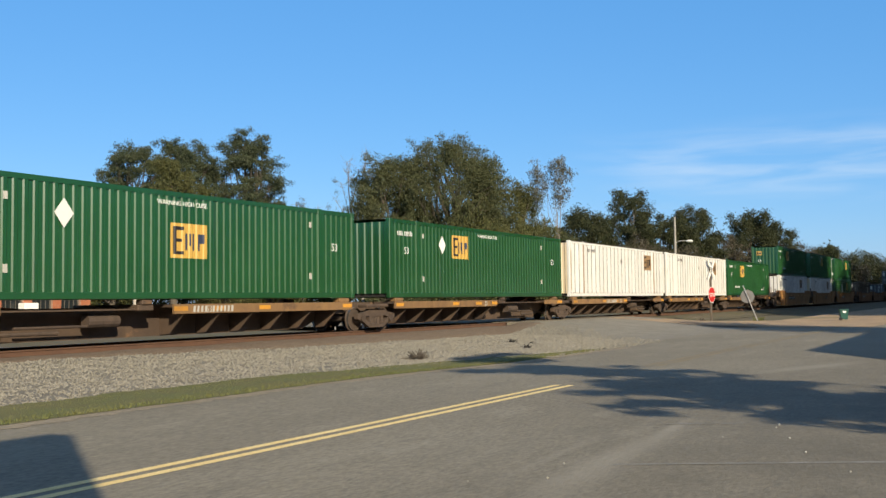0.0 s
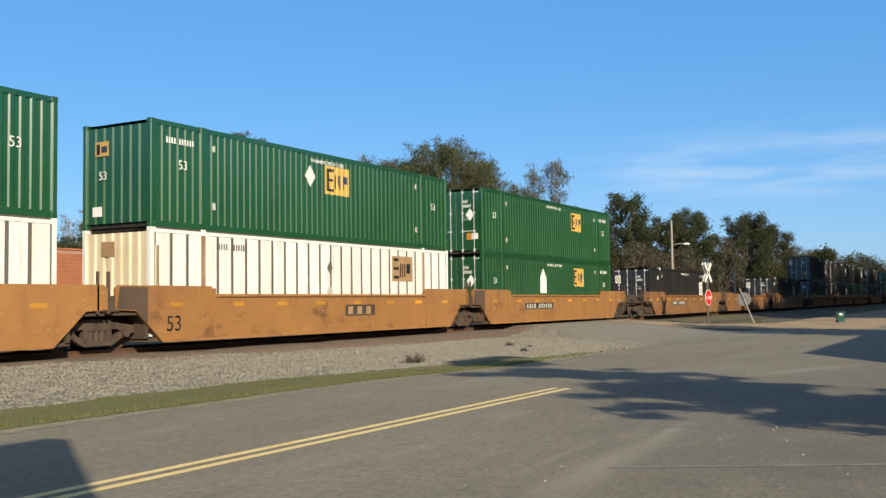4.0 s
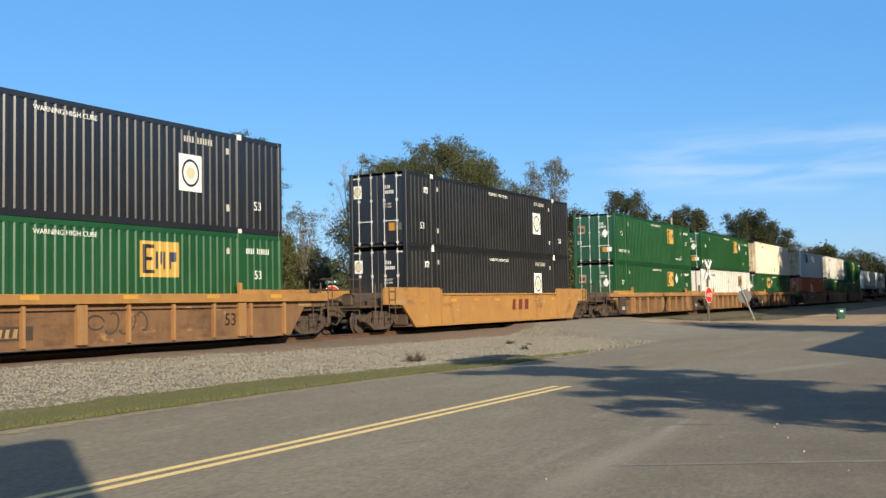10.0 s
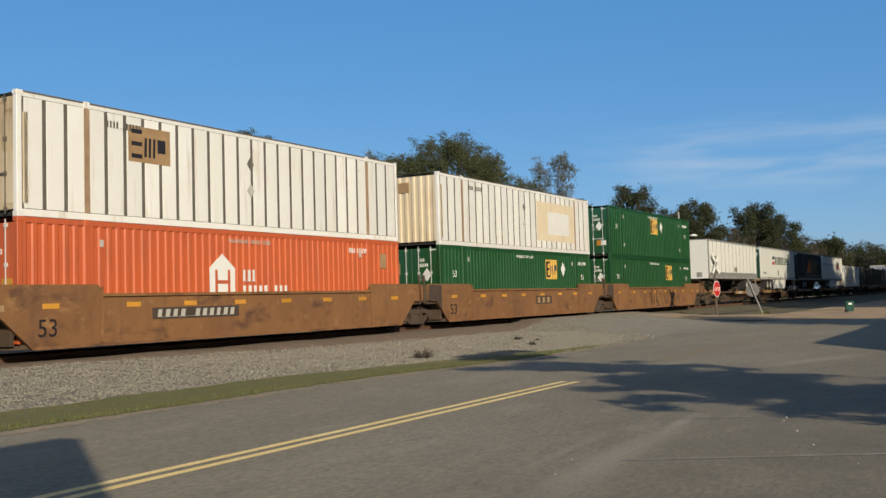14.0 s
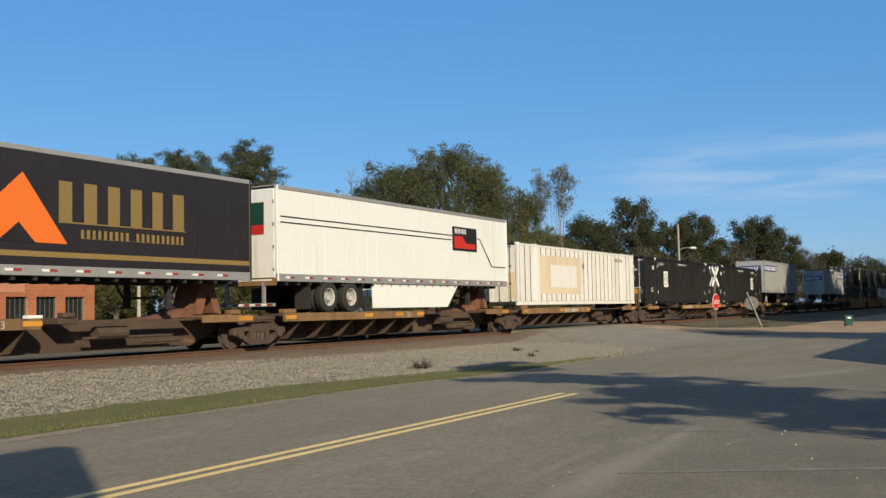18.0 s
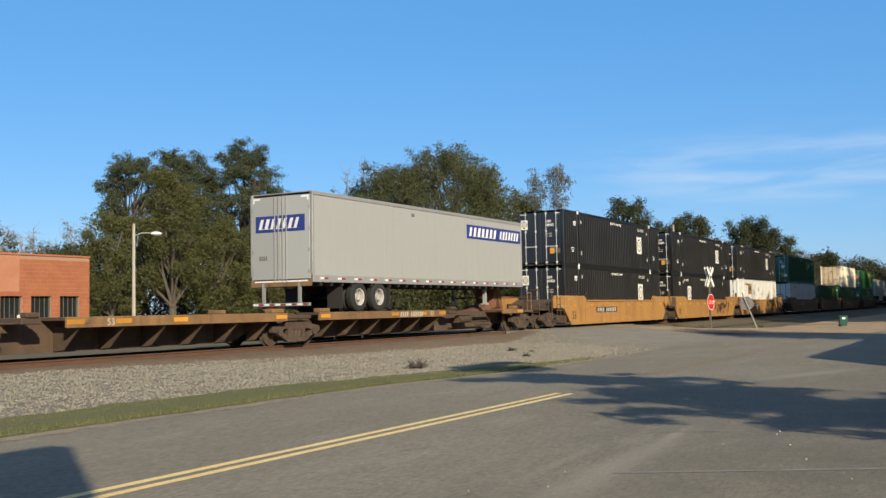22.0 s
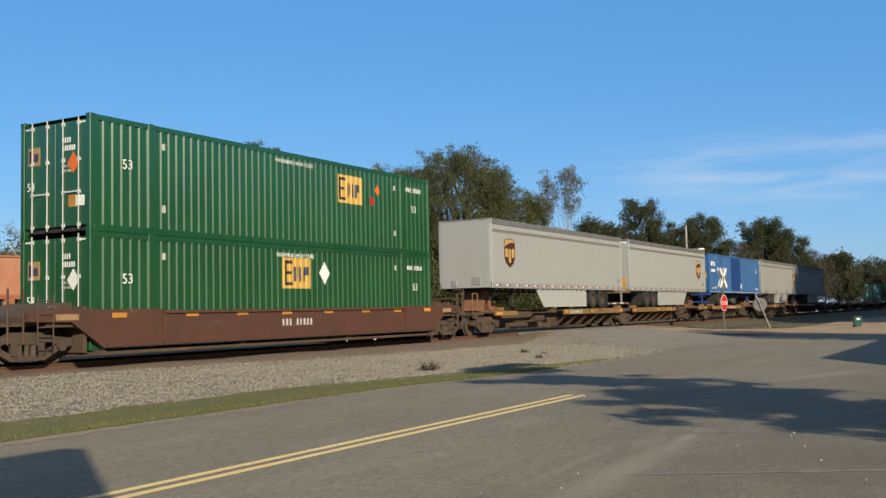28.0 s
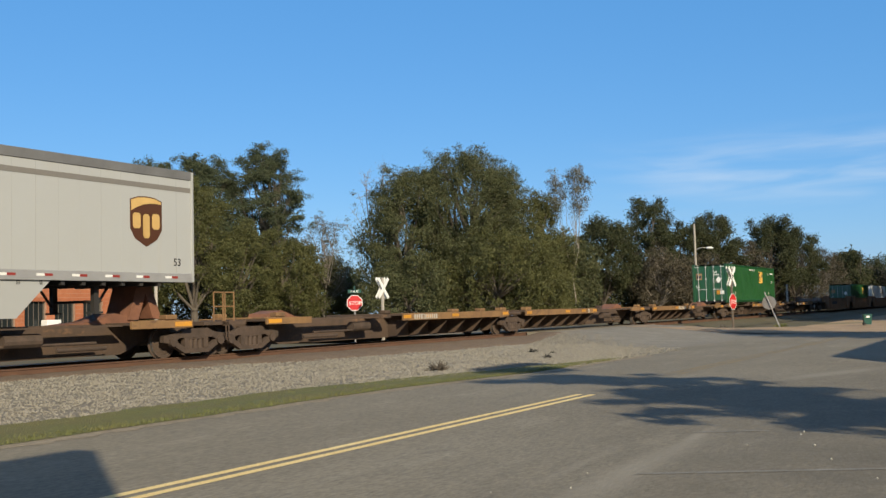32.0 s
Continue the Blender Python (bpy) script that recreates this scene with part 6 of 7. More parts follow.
def well_car(style, left, right, marks=()):
    """One well of a stack car; x = 0 is where its container begins, y = 0 its outer side, z = 0 the rail head."""
    key = ("well", style, left, right, tuple(marks), LEAN[0])
    if key in PROTO:
        return copy_thing(PROTO[key], pose(0, 0, 0))
    paint = {"tan": TAN, "rusty": RUSTY, "yellow": YELLOW, "ribbed": RIBPAINT, "ribbed_rust": RIBPAINT, "maroon": MAROON}[style]
    words = {"tan": "tan smooth-sided steel well car", "rusty": "rust-streaked orange smooth-sided well car", "yellow": "yellow smooth-sided steel well car",
             "ribbed": "weathered rib-sided well car with yellow top rail", "ribbed_rust": "rusty rib-sided well car with dark end panels", "maroon": "red-brown smooth-sided steel well car"}
    c = thing("well_car", words[style], "freight car", "cars of the train")
    PROTO[key] = c
    W = 2.99
    mid = W / 2
    L = LEN
    top, rise, bot = (1.22, 1.27, 0.34) if style == "maroon" else (1.40, 1.62, 0.13)
    xl = -1.9 if left == "end" else -1.35
    xr = L + 1.9 if right == "end" else L + 1.35
    rib = style in ("ribbed", "ribbed_rust")
    th = 0.10
    for y in (0.0, W - th):
        out = [(xl, 1.0), (-0.7, 0.97), (0.25, bot), (L - 0.25, bot), (L + 0.7, 0.97), (xr, 1.0),
               (xr, rise - 0.08), (xr - 0.12, rise), (L - 2.1, rise), (L - 2.25, top), (2.25, top), (2.1, rise), (xl + 0.12, rise), (xl, rise - 0.08)]
        if rib:
            out = [(xl, 1.0), (-0.8, 0.97), (-0.1, bot), (L + 0.1, bot), (L + 0.8, 0.97), (xr, 1.0), (xr, top), (xl, top)]
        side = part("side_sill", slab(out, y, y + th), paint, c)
        if y == 0.0:
            side_near = side
            part("bottom_flange", boxes((0.3, L - 0.3, -0.05, 0.0, bot, bot + 0.07)), paint, side)
            if rib:
                part("top_chord", boxes((xl, xr, -0.14, 0.0, 1.16, top + 0.004), bev=0.01), YELLOW if style == "ribbed" else LITRIBTAN, side, "worn top chord")
                part("yellow_edge", boxes((-0.6, 2.2, -0.146, -0.1405, top - 0.09, top), (5.2, 5.9, -0.146, -0.1405, top - 0.09, top), (9.6, 10.4, -0.146, -0.1405, top - 0.09, top), (L - 1.2, L + 0.6, -0.146, -0.1405, top - 0.09, top)) if style == "ribbed_rust" else boxes(*[(x, x + 0.5, -0.146, -0.1405, top - 0.13, top - 0.02) for x in (0.5, 3.4, 6.4, 9.4, 12.4, L - 1.0)]), BRIGHTYEL, side, "bright yellow paint")
                part("stringer", boxes((0.3, L - 0.3, -0.07, 0.0, 1.02, 1.06)), RIBPAINT, side)
                n = 11
                # ribs lighter than the bays: the sun they catch is in their colour
                first = part("rib", boxes((-0.04, 0.04, -0.13, 0.0, bot + 0.05, 1.13), bev=0.008), LITRIBTAN, side, "", (0.3, 0, 0))
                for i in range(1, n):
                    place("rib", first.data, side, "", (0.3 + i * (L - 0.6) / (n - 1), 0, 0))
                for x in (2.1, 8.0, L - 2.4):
                    part("wide_rib", boxes((x, x + 0.30, -0.132, 0.0, bot + 0.05, 1.135), bev=0.01), LITRIBTAN, side)
                for x in (0.2, L - 2.2):
                    part("guide_rail", boxes((x - 1.2 if x < 3 else x, x + 2.0 if x < 3 else x + 3.2, -0.06, 0.05, top, top + 0.12), bev=0.01), YELLOW, side)
                for x in (2.2, L - 2.3):
                    part("guide_post", boxes((x, x + 0.12, -0.06, 0.06, top, top + 0.32), bev=0.01), YELLOW, side)
                for x, wide in ((-0.35, 1.0), (L - 0.70, 1.0)) if style == "ribbed_rust" else ():
                    part("end_panel", boxes((x, x + wide, -0.138, -0.001, bot + 0.06, 1.14), bev=0.01), ENDDARK, side, "dirty dark end panel")
                    place("marking", bars("XXXX", 0.2, PALEMARK), side, "", (x + 0.3, -0.141, 0.4))
                if style == "ribbed":
                    for x in (4.0, 5.6):
                        part("number_plate", boxes((x, x + 1.25, -0.010, 0, 0.36, 0.68)), ENDDARK, side, "dark panel with worn lettering bars")
                        place("marking", bars("XXXXX", 0.2, FADED, 1.0, 0.2), side, "", (x + 0.1, -0.014, 0.42))
                place("side_number", word("53", 0.36, LOGO_K), side, "", (L - 2.9, -0.004, 0.50))
                scrawl(side, 2.6, 4.2, 0.4, 1.0, ENDDARK)
                scrawl(side, 8.4, 10.4, 0.35, 1.0, ENDDARK, 1.6)
            else:
                part("top_flange", boxes((2.2, L - 2.2, -0.05, 0.0, top - 0.07, top + 0.003)), paint, side)
                for x in (0.5, 3.0, 5.0, 7.0, 9.1, 11.2, 13.2, L - 0.9):
                    part("reflective_tape", boxes((x, x + 0.46, -0.008, 0, 1.06, 1.18)), AMBER, side)
                for x in (2.15, L - 2.25):
                    part("end_stiffener", boxes((x, x + 0.08, -0.04, 0, bot + 0.1, rise - 0.06)), paint, side)
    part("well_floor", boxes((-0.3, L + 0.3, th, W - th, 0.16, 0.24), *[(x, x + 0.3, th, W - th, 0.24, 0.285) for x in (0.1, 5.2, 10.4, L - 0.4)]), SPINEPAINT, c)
    for x, s, kind in ((0.0, -1, left), (L, 1, right)):
        a, b = sorted((x + s * 0.35, x + s * 1.35))
        part("end_bulkhead", boxes((min(x + s * 0.18, x + s * 0.30), max(x + s * 0.18, x + s * 0.30), th, W - th, 0.2, 1.35)), SPINEPAINT, c)
        part("end_deck", boxes((a, b, th, W - th, 0.86, 0.98)), SPINEPAINT, c)
        part("draft_sill", boxes((min(x + s * 0.3, x + s * 1.6), max(x + s * 0.3, x + s * 1.6), mid - 0.35, mid + 0.35, 0.72, 0.98)), SPINEPAINT, c)
        if kind == "end":
            a, b = sorted((x + s * 1.35, x + s * 3.0))
            part("end_platform", boxes((a, b, 0.35, W - 0.35, 0.90, 0.98), (a, b, mid - 0.3, mid + 0.3, 0.6, 0.90)), SPINEPAINT, c)
            part("end_railing", rods(((x + s * 2.9, 0.4, 0.98), (x + s * 2.9, 0.4, 1.9)), ((x + s * 2.9, W - 0.4, 0.98), (x + s * 2.9, W - 0.4, 1.9)),
                                     ((x + s * 2.9, 0.4, 1.55), (x + s * 2.9, W - 0.4, 1.55)), ((x + s * 2.9, 0.4, 1.9), (x + s * 2.9, 0.9, 1.9)),
                                     ((x + s * 1.9, 0.15, 0.5), (x + s * 1.9, 0.15, 1.75)), ((x + s * 2.3, 0.15, 0.5), (x + s * 2.3, 0.15, 1.75)), r=0.025, n=6), SPINEPAINT, c)
            part("brake_gear", boxes((min(x + s * 1.7, x + s * 2.4), max(x + s * 1.7, x + s * 2.4), mid + 0.2, mid + 0.9, 0.98, 1.25), (min(x + s * 2.5, x + s * 2.7), max(x + s * 2.5, x + s * 2.7), mid - 0.6, mid - 0.2, 0.98, 1.4), bev=0.03), SPINEPAINT, c)
            ladder(c, x + s * 1.45 - 0.2, -0.02, 0.45, 1.6, SPINEPAINT)
            a, b = sorted((x + s * 0.45, x + s * 1.7))
            part("slope_sheet", slab([(a, 0.98), (b, 0.98), (b, 1.12 if s > 0 else 1.45), (a, 1.45 if s > 0 else 1.12)], 0.3, W - 0.3), SPINEPAINT, c)
            part("pale_plate", boxes((min(x + s * 0.5, x + s * 1.15), max(x + s * 0.5, x + s * 1.15), -0.006, 0, 1.02, 1.16)), FADED, side_near, "pale worn plate")
            coupler(c, x + s * 2.75, s, mid)
            truck(c, x + s * 1.58, mid)
        elif s < 0:
            truck(c, x + s * 1.58, mid)
            if style in ("rusty", "tan", "yellow"):
                part("joint_panel", slab([(x - 1.34, 1.02), (x - 0.72, 1.0), (x - 0.30, 0.62), (x - 0.30, rise - 0.04), (x - 1.24, rise - 0.04)], -0.007, -0.001), ENDDARK if style == "rusty" else SPINEPAINT, side_near, "dirty dark end panel")
            part("joint_platform", boxes((x - 2.0, x - 1.36, 0.16, W - 0.16, 0.93, 1.42), bev=0.04), SPINEPAINT, c)
            part("joint_guard", boxes((x - 2.0, x - 1.2, 0.04, 0.10, 0.95, 1.35), (x - 1.62, x - 1.54, 0.0, 0.06, 0.9, 1.95), (x - 1.95, x - 1.88, 0.0, 0.06, 0.9, 1.95), bev=0.006), SPINEPAINT, c)
    side = c.children[0]
    if style == "maroon":
        place("marking", bars("XXX XXXXX", 0.2, PALEMARK, 0.85), side, "", (7.0, -0.006, 0.72))
    for m in marks:
        if m == "number":
            part("number_plate", boxes((3.85, 7.15, -0.007, 0, 0.72, 1.02)), ENDDARK, side, "black panel with pale lettering bars")
            place("marking", bars("XXXX XXXXXX", 0.20, PALEMARK, 1.38, 0.22), side, "", (4.02, -0.009, 0.77))
        if m == "logo":
            part("number_plate", boxes((8.6, 10.4, -0.007, 0, 0.68, 1.05)), ENDDARK, side, "black panel with pale lettering bars")
            place("marking", bars("XXX", 0.26, FADED, 2.1, 0.1), side, "", (8.75, -0.009, 0.73))
        if m == "redlogo":
            place("marking", bars("XXX", 0.46, DARKRED, 1.45, 0.1), side, "faded red lettering bars", (8.75, -0.006, 0.66))
        if m == "53":
            place("side_number", word("53", 0.42, LOGO_K), side, "", (0.35, -0.004, 0.42))
        if m == "graffiti":
            scrawl(side, 10.9, 14.6, 0.22, 1.34, LOGO_K, 4.6)
        if m == "scrawl":
            scrawl(side, 0.6, 6.4, 0.25, 1.3, BROWN, 2.0)
            scrawl(side, 9.4, 15.2, 0.3, 1.3, BROWN, 1.5)
        if m == "palescrawl":
            scrawl(side, 6.0, 12.5, 0.3, 1.25, BROWN, 1.6)
            scrawl(side, 7.2, 12.0, 0.35, 1.2, FADED)
        if m == "tinyscrawl":
            scrawl(side, 0.9, 2.9, 0.4, 1.4, PALEMARK)
    return c


def scrawl(parent, x0, x1, z0, z1, mat_, bold=1.0, y=-0.005):
    """Sprayed paint: loose looping strokes that spell nothing."""
    rnd = random.Random(int(x0 * 10))
    n = max(3, int((x1 - x0) / 0.5))
    bm = bmesh.new()
    for i in range(n):
        cx, cz = x0 + (i + 0.5) * (x1 - x0) / n, (z0 + z1) / 2 + rnd.uniform(-0.06, 0.06)
        rx, rz = (x1 - x0) / n * rnd.uniform(0.35, 0.6), (z1 - z0) * rnd.uniform(0.3, 0.5)
        a0, span = rnd.uniform(0, 6.28), rnd.uniform(3.0, 5.8)
        lean, wid = rnd.uniform(-0.25, 0.35), bold * rnd.uniform(0.03, 0.06)
        prev = None
        for k in range(15):
            a = a0 + span * k / 14
            c, s = math.cos(a), math.sin(a)
            r1, r0 = 1.0, 1.0 - wid / max(rx, 0.1)
            p = bm.verts.new((cx + rx * c + lean * rz * s, y, cz + rz * s))
            q = bm.verts.new((cx + rx * r0 * c + lean * rz * r0 * s, y, cz + rz * (1 - wid / rz) * s))
            if prev:
                bm.faces.new((prev[0], p, q, prev[1]))
            prev = (p, q)
    part("sprayed_paint", bm, mat_, parent)


def spine_car(mirror, left, right, marks=()):
    """One platform of a spine car: a centre sill with a bracketed wheel deck at one half. x = 0 is where its load begins."""
    key = ("spine", mirror, left, right, tuple(marks))
    if key in PROTO:
        return copy_thing(PROTO[key], pose(0, 0, 0))
    c = thing("spine_car", "grimy brown spine car with bracketed wheel deck", "freight car", "cars of the train")
    PROTO[key] = c
    W, L = 2.75, LEN
    mid = W / 2
    f = (lambda x: L - x) if mirror else (lambda x: x)

    def span(a, b):
        return tuple(sorted((f(a), f(b))))
    part("centre_sill", slab([(-0.6, 0.62), (0.6, 0.60), (1.8, 0.16), (L - 1.8, 0.16), (L - 0.6, 0.60), (L + 0.6, 0.62), (L + 0.6, 0.95), (-0.6, 0.95)], mid - 0.42, mid + 0.42), SPINEPAINT, c)
    for y0, y1 in ((0.0, 0.09), (W - 0.09, W)):
        a, b = span(0.25, 8.6)
        part("deck_sill", boxes((a, b, y0, y1, 0.76, 1.02), bev=0.008), SPINESIDE, c, "worn orange deck edge")
        for k in (0.3, 4.6, 6.6, 8.1):
            a, b = span(k, k + 0.52)
            if y0 == 0.0:
                part("reflective_tape", boxes((a, b, -0.006, 0, 0.84, 0.96)), AMBER, c)
    a, b = span(0.25, 8.6)
    part("wheel_deck", boxes((a, b, 0.09, mid - 0.42, 0.94, 1.015), (a, b, mid + 0.42, W - 0.09, 0.94, 1.015)), SPINEPAINT, c)
    for i in range(6):
        x = f(1.1 + i * 1.42)
        for s in (-1, 1):
            bm = bmesh.new()
            ye, yi = (0.02, mid - 0.42) if s < 0 else (W - 0.02, mid + 0.42)
            vs = [bm.verts.new(p) for p in ((x - 0.02, ye, 0.78), (x - 0.02, yi, 0.78), (x - 0.02, yi, 0.18), (x - 0.02, ye + (yi - ye) * 0.6, 0.22), (x + 0.02, ye, 0.78), (x + 0.02, yi, 0.78), (x + 0.02, yi, 0.18), (x + 0.02, ye + (yi - ye) * 0.6, 0.22))]
            for q in ((0, 1, 2, 3), (7, 6, 5, 4), (0, 3, 7, 4), (3, 2, 6, 7)):
                bm.faces.new([vs[j] for j in q])
            bmesh.ops.recalc_face_normals(bm, faces=bm.faces)
            part("deck_bracket", bm, SPINEPAINT, c)
    a, b = span(9.2, 9.75)
    part("load_pedestal", boxes((a, b, 0.15, W - 0.15, 0.86, 1.02), (a + 0.1, b - 0.1, 0.1, 0.35, 1.02, 1.14), bev=0.02), SPINEPAINT, c)
    a, b = span(15.0, 15.6)
    part("load_pedestal", boxes((a, b, 0.1, W - 0.1, 0.84, 1.02), (a + 0.1, b - 0.1, 0.06, 0.34, 1.02, 1.15), (a + 0.1, b - 0.1, W - 0.34, W - 0.06, 1.02, 1.15), bev=0.02), SPINESIDE, c)
    a, b = span(0.35, 0.9)
    for y in (0.06, W - 0.34):
        part("load_pedestal", boxes((a, b, y, y + 0.28, 1.018, 1.15), bev=0.02), SPINESIDE, c)
    a, b = span(13.9, 16.0)
    part("end_sill", boxes((a, b, 0.0, 0.09, 0.80, 1.0), bev=0.008), SPINESIDE, c, "worn mustard end sill")
    part("end_sill", boxes((a, b, W - 0.09, W, 0.80, 1.0), bev=0.008), SPINESIDE, c)
    part("end_deck", boxes((a, b, 0.09, W - 0.09, 0.90, 0.97)), SPINEPAINT, c)
    a, b = span(15.35, 15.95)
    part("reflective_tape", boxes((a, b, -0.006, 0, 0.84, 0.96)), AMBER, c)
    part("folded_hitch", slab([(f(12.6), 0.95), (f(14.9), 0.95), (f(14.8), 1.12), (f(14.2), 1.22), (f(13.5), 1.02)], mid - 0.4, mid + 0.4), HITCHRUST, c, "rust-red folded hitch")
    a, b = span(9.3, 13.8)
    part("walkway", boxes((a, b, 0.25, 0.55, 0.88, 0.92)), SPINEPAINT, c)
    bm = bmesh.new()
    for k in (10.6, 11.1):
        rod(bm, (f(k), 0.55, 0.62), (f(k) + 0.5, 0.55, 0.62), 0.16, n=12)
    rod(bm, (f(10.2), 0.5, 0.5), (f(13.2), 0.5, 0.5), 0.035)
    rod(bm, (f(12.0), 0.45, 0.36), (f(13.6), 0.6, 0.36), 0.05)
    part("brake_gear", bm, IRON, c)
    for x, s, kind in ((0.0, -1, left), (L, 1, right)):
        if kind == "end":
            part("end_platform", boxes((min(x + s * 0.5, x + s * 1.5), max(x + s * 0.5, x + s * 1.5), 0.25, W - 0.25, 0.84, 0.94)), SPINEPAINT, c)
            part("end_railing", rods(((x + s * 1.4, 0.3, 0.94), (x + s * 1.4, 0.3, 1.75)), ((x + s * 0.95, 0.3, 0.94), (x + s * 0.95, 0.3, 1.75)), ((x + s * 0.95, 0.3, 1.75), (x + s * 1.4, 0.3, 1.75)),
                                     ((x + s * 0.95, 0.3, 1.35), (x + s * 1.4, 0.3, 1.35)), r=0.022, n=6), SPINESIDE, c)
            coupler(c, x + s * 0.95, s, mid)
            truck(c, x + s * 0.25, mid)
        elif s < 0:
            truck(c, x + s * 0.62, mid)
            part("joint_casting", boxes((x - 1.2, x + 0.1, mid - 0.5, mid + 0.5, 0.66, 1.0), (x - 1.5, x - 0.1, 0.08, 0.5, 0.82, 0.94), bev=0.03), SPINEPAINT, c)
    if "number" in marks:
        place("marking", bars("XXXX XXXXXX", 0.17, PALEMARK, 0.9, 0.1), c, "", (f(5.2) if not mirror else f(7.9), -0.004, 0.80))
    if "sprayed" in marks:
        tag = part("side_plate", boxes((f(9.6), f(13.4), 0.30, 0.34, 0.25, 0.86)), SPINEPAINT, c)
        scrawl(tag, 9.7, 13.3, 0.28, 0.84, FADED, 1.3, 0.29)
    if "53" in marks:
        place("side_number", word("53", 0.18, PALEMARK), c, "", (f(7.4), -0.004, 0.80))
    return c


# ---- road trailers ----
def tyre_pair(parent, x, y, s, hub=RIM):
    """Dual tyres with their rims on one axle end."""
    for k, off in enumerate((0.0, 0.33)):
        key = ("tyre",)
        if key not in WORDS:
            vs, fs = ring([(0.30, 0.0), (0.44, 0.0), (0.50, 0.03), (0.51, 0.08), (0.51, 0.20), (0.50, 0.25), (0.44, 0.28), (0.30, 0.28)], 26)
            WORDS[key] = mesh_of("tyre", vs, fs, TYRE)
        rk = ("rim", hub.name)
        if rk not in WORDS:
            vs, fs = ring([(0.0, 0.10), (0.12, 0.06), (0.13, 0.11), (0.24, 0.13), (0.27, 0.02), (0.305, 0.012)], 22)
            me = mesh_of("rim", vs, fs, hub)
            me.materials.append(CHROME if hub is RIM else hub)
            me.materials.append(DARK)
            for i, pl in enumerate(me.polygons):
                pl.material_index = 1 if i % 5 == 4 else (2 if i % 5 == 2 and (i // 5) % 2 else 0)
            WORDS[rk] = me
        m = Matrix.Translation((x, y + s * off, 0)) @ (pose(0, 0, 0) if s > 0 else pose(0, 0, 0, 0, 0, 180))
        ty = place("tyre", WORDS[key], parent, "", Matrix.Translation((0, 0, 0.51)) @ m)
        if k == 0:
            place("rim", WORDS[rk], ty)


def trailer(kind, doors, length=LEN):
    """A box trailer; x = 0 is its leading end, z = 0 the foot of its tyres on the deck, which lies 0.98 below the box."""
    key = ("trailer", kind, doors, length)
    if key in PROTO:
        return copy_thing(PROTO[key], pose(0, 0, 0))
    L, W = length, WID
    z0, z1 = 0.98, 3.98 if kind == "shield" else 3.97
    words = {"panel": "pale box trailer with vertical side posts", "plain_white": "white box trailer with large dark green lettering bars",
             "black": "black box trailer with an orange peak and gold lettering bars", "striped": "white box trailer with thin dark side stripes",
             "silver": "silver-grey box trailer with blue lettered panels", "shield": "pale grey box trailer with a brown and gold shield"}
    c = thing("box_trailer", words[kind], "trailer", "trailers on the train")
    PROTO[key] = c
    paint = {"panel": WHITETR, "plain_white": WHITETR, "black": LOGO_K, "striped": WHITETR, "silver": GREY, "shield": GREY}[kind]
    body = part("body", boxes((0.05, L - 0.05, 0.03, W - 0.03, z0 + 0.22, z1 - 0.10)), paint, c)
    n = 13 if kind == "panel" else 26
    for i in range(1, n):
        x = i * L / n
        w = 0.035 if kind == "panel" else 0.008
        part("side_seam", boxes((x - w, x + w, 0.016 if kind == "panel" else 0.0265, 0.04, z0 + 0.22, z1 - 0.10)), ALU if kind == "panel" else paint, body)
    part("bottom_rail", boxes((0.0, L, 0.0, 0.06, z0, z0 + 0.24), (0.0, L, W - 0.06, W, z0, z0 + 0.24), bev=0.01), ALU if kind != "plain_white" else GREY, c)
    deep_rail = 0.24 if kind == "shield" else 0.13
    part("top_rail", boxes((0.0, L, 0.005, 0.06, z1 - deep_rail, z1 - 0.005), (0.0, L, W - 0.06, W - 0.005, z1 - deep_rail, z1 - 0.005), bev=0.01), DULLRAIL if kind == "shield" else ALU, c)
    if kind == "shield":
        part("upper_band", boxes((0.06, L - 0.06, 0.024, 0.034, 3.40, 3.53)), BAND, c)
    part("roof", slab([(0.02, z1 - 0.03), (L - 0.02, z1 - 0.03), (L - 0.02, z1), (0.02, z1)], 0.05, W - 0.05), ALU, c)
    for x in (0.0, L - 0.10):
        for y in (0.0, W - 0.10):
            part("corner_post", boxes((x, x + 0.10, y - 0.003, y + 0.103, z0, z1 - 0.01), bev=0.015), ALU if kind in ("silver", "panel") else paint, c)
    tape = bmesh.new()
    tape2 = bmesh.new()
    k = 0.4
    while k < L - 0.6:
        box(tape, k, k + 0.22, -0.004, 0.002, z0 + 0.10, z0 + 0.16)
        box(tape2, k + 0.22, k + 0.44, -0.004, 0.002, z0 + 0.10, z0 + 0.16)
        k += 0.98 if kind != "panel" else 1.5
    part("reflective_strip", tape, WHITEPAINT, c)
    part("reflective_strip", tape2, TAPERED, c, "red reflective tape")
    comb = [(0.05, z0 + 0.2), (0.05, z0 + 0.02)]
    for i in range(int(L / 0.6) - 1):
        q = 0.5 + i * 0.6
        comb += [(q, z0 + 0.02), (q, z0 - 0.1), (q + 0.1, z0 - 0.1), (q + 0.1, z0 + 0.02)]
    part("floor", slab(comb + [(L - 0.05, z0 + 0.02), (L - 0.05, z0 + 0.2)], 0.06, W - 0.06), DARK, c)
    g = (lambda x: x) if doors else (lambda x: L - x)       # distance from the rear
    fwd = 0.42 if kind == "shield" else 0.0
    a, b = sorted((g(1.9 + fwd), g(5.0 + fwd)))
    tandem = part("tandem_frame", boxes((a, b, 0.65, 0.85, 0.62, 0.9), (a, b, W - 0.85, W - 0.65, 0.62, 0.9)), DARK, c)
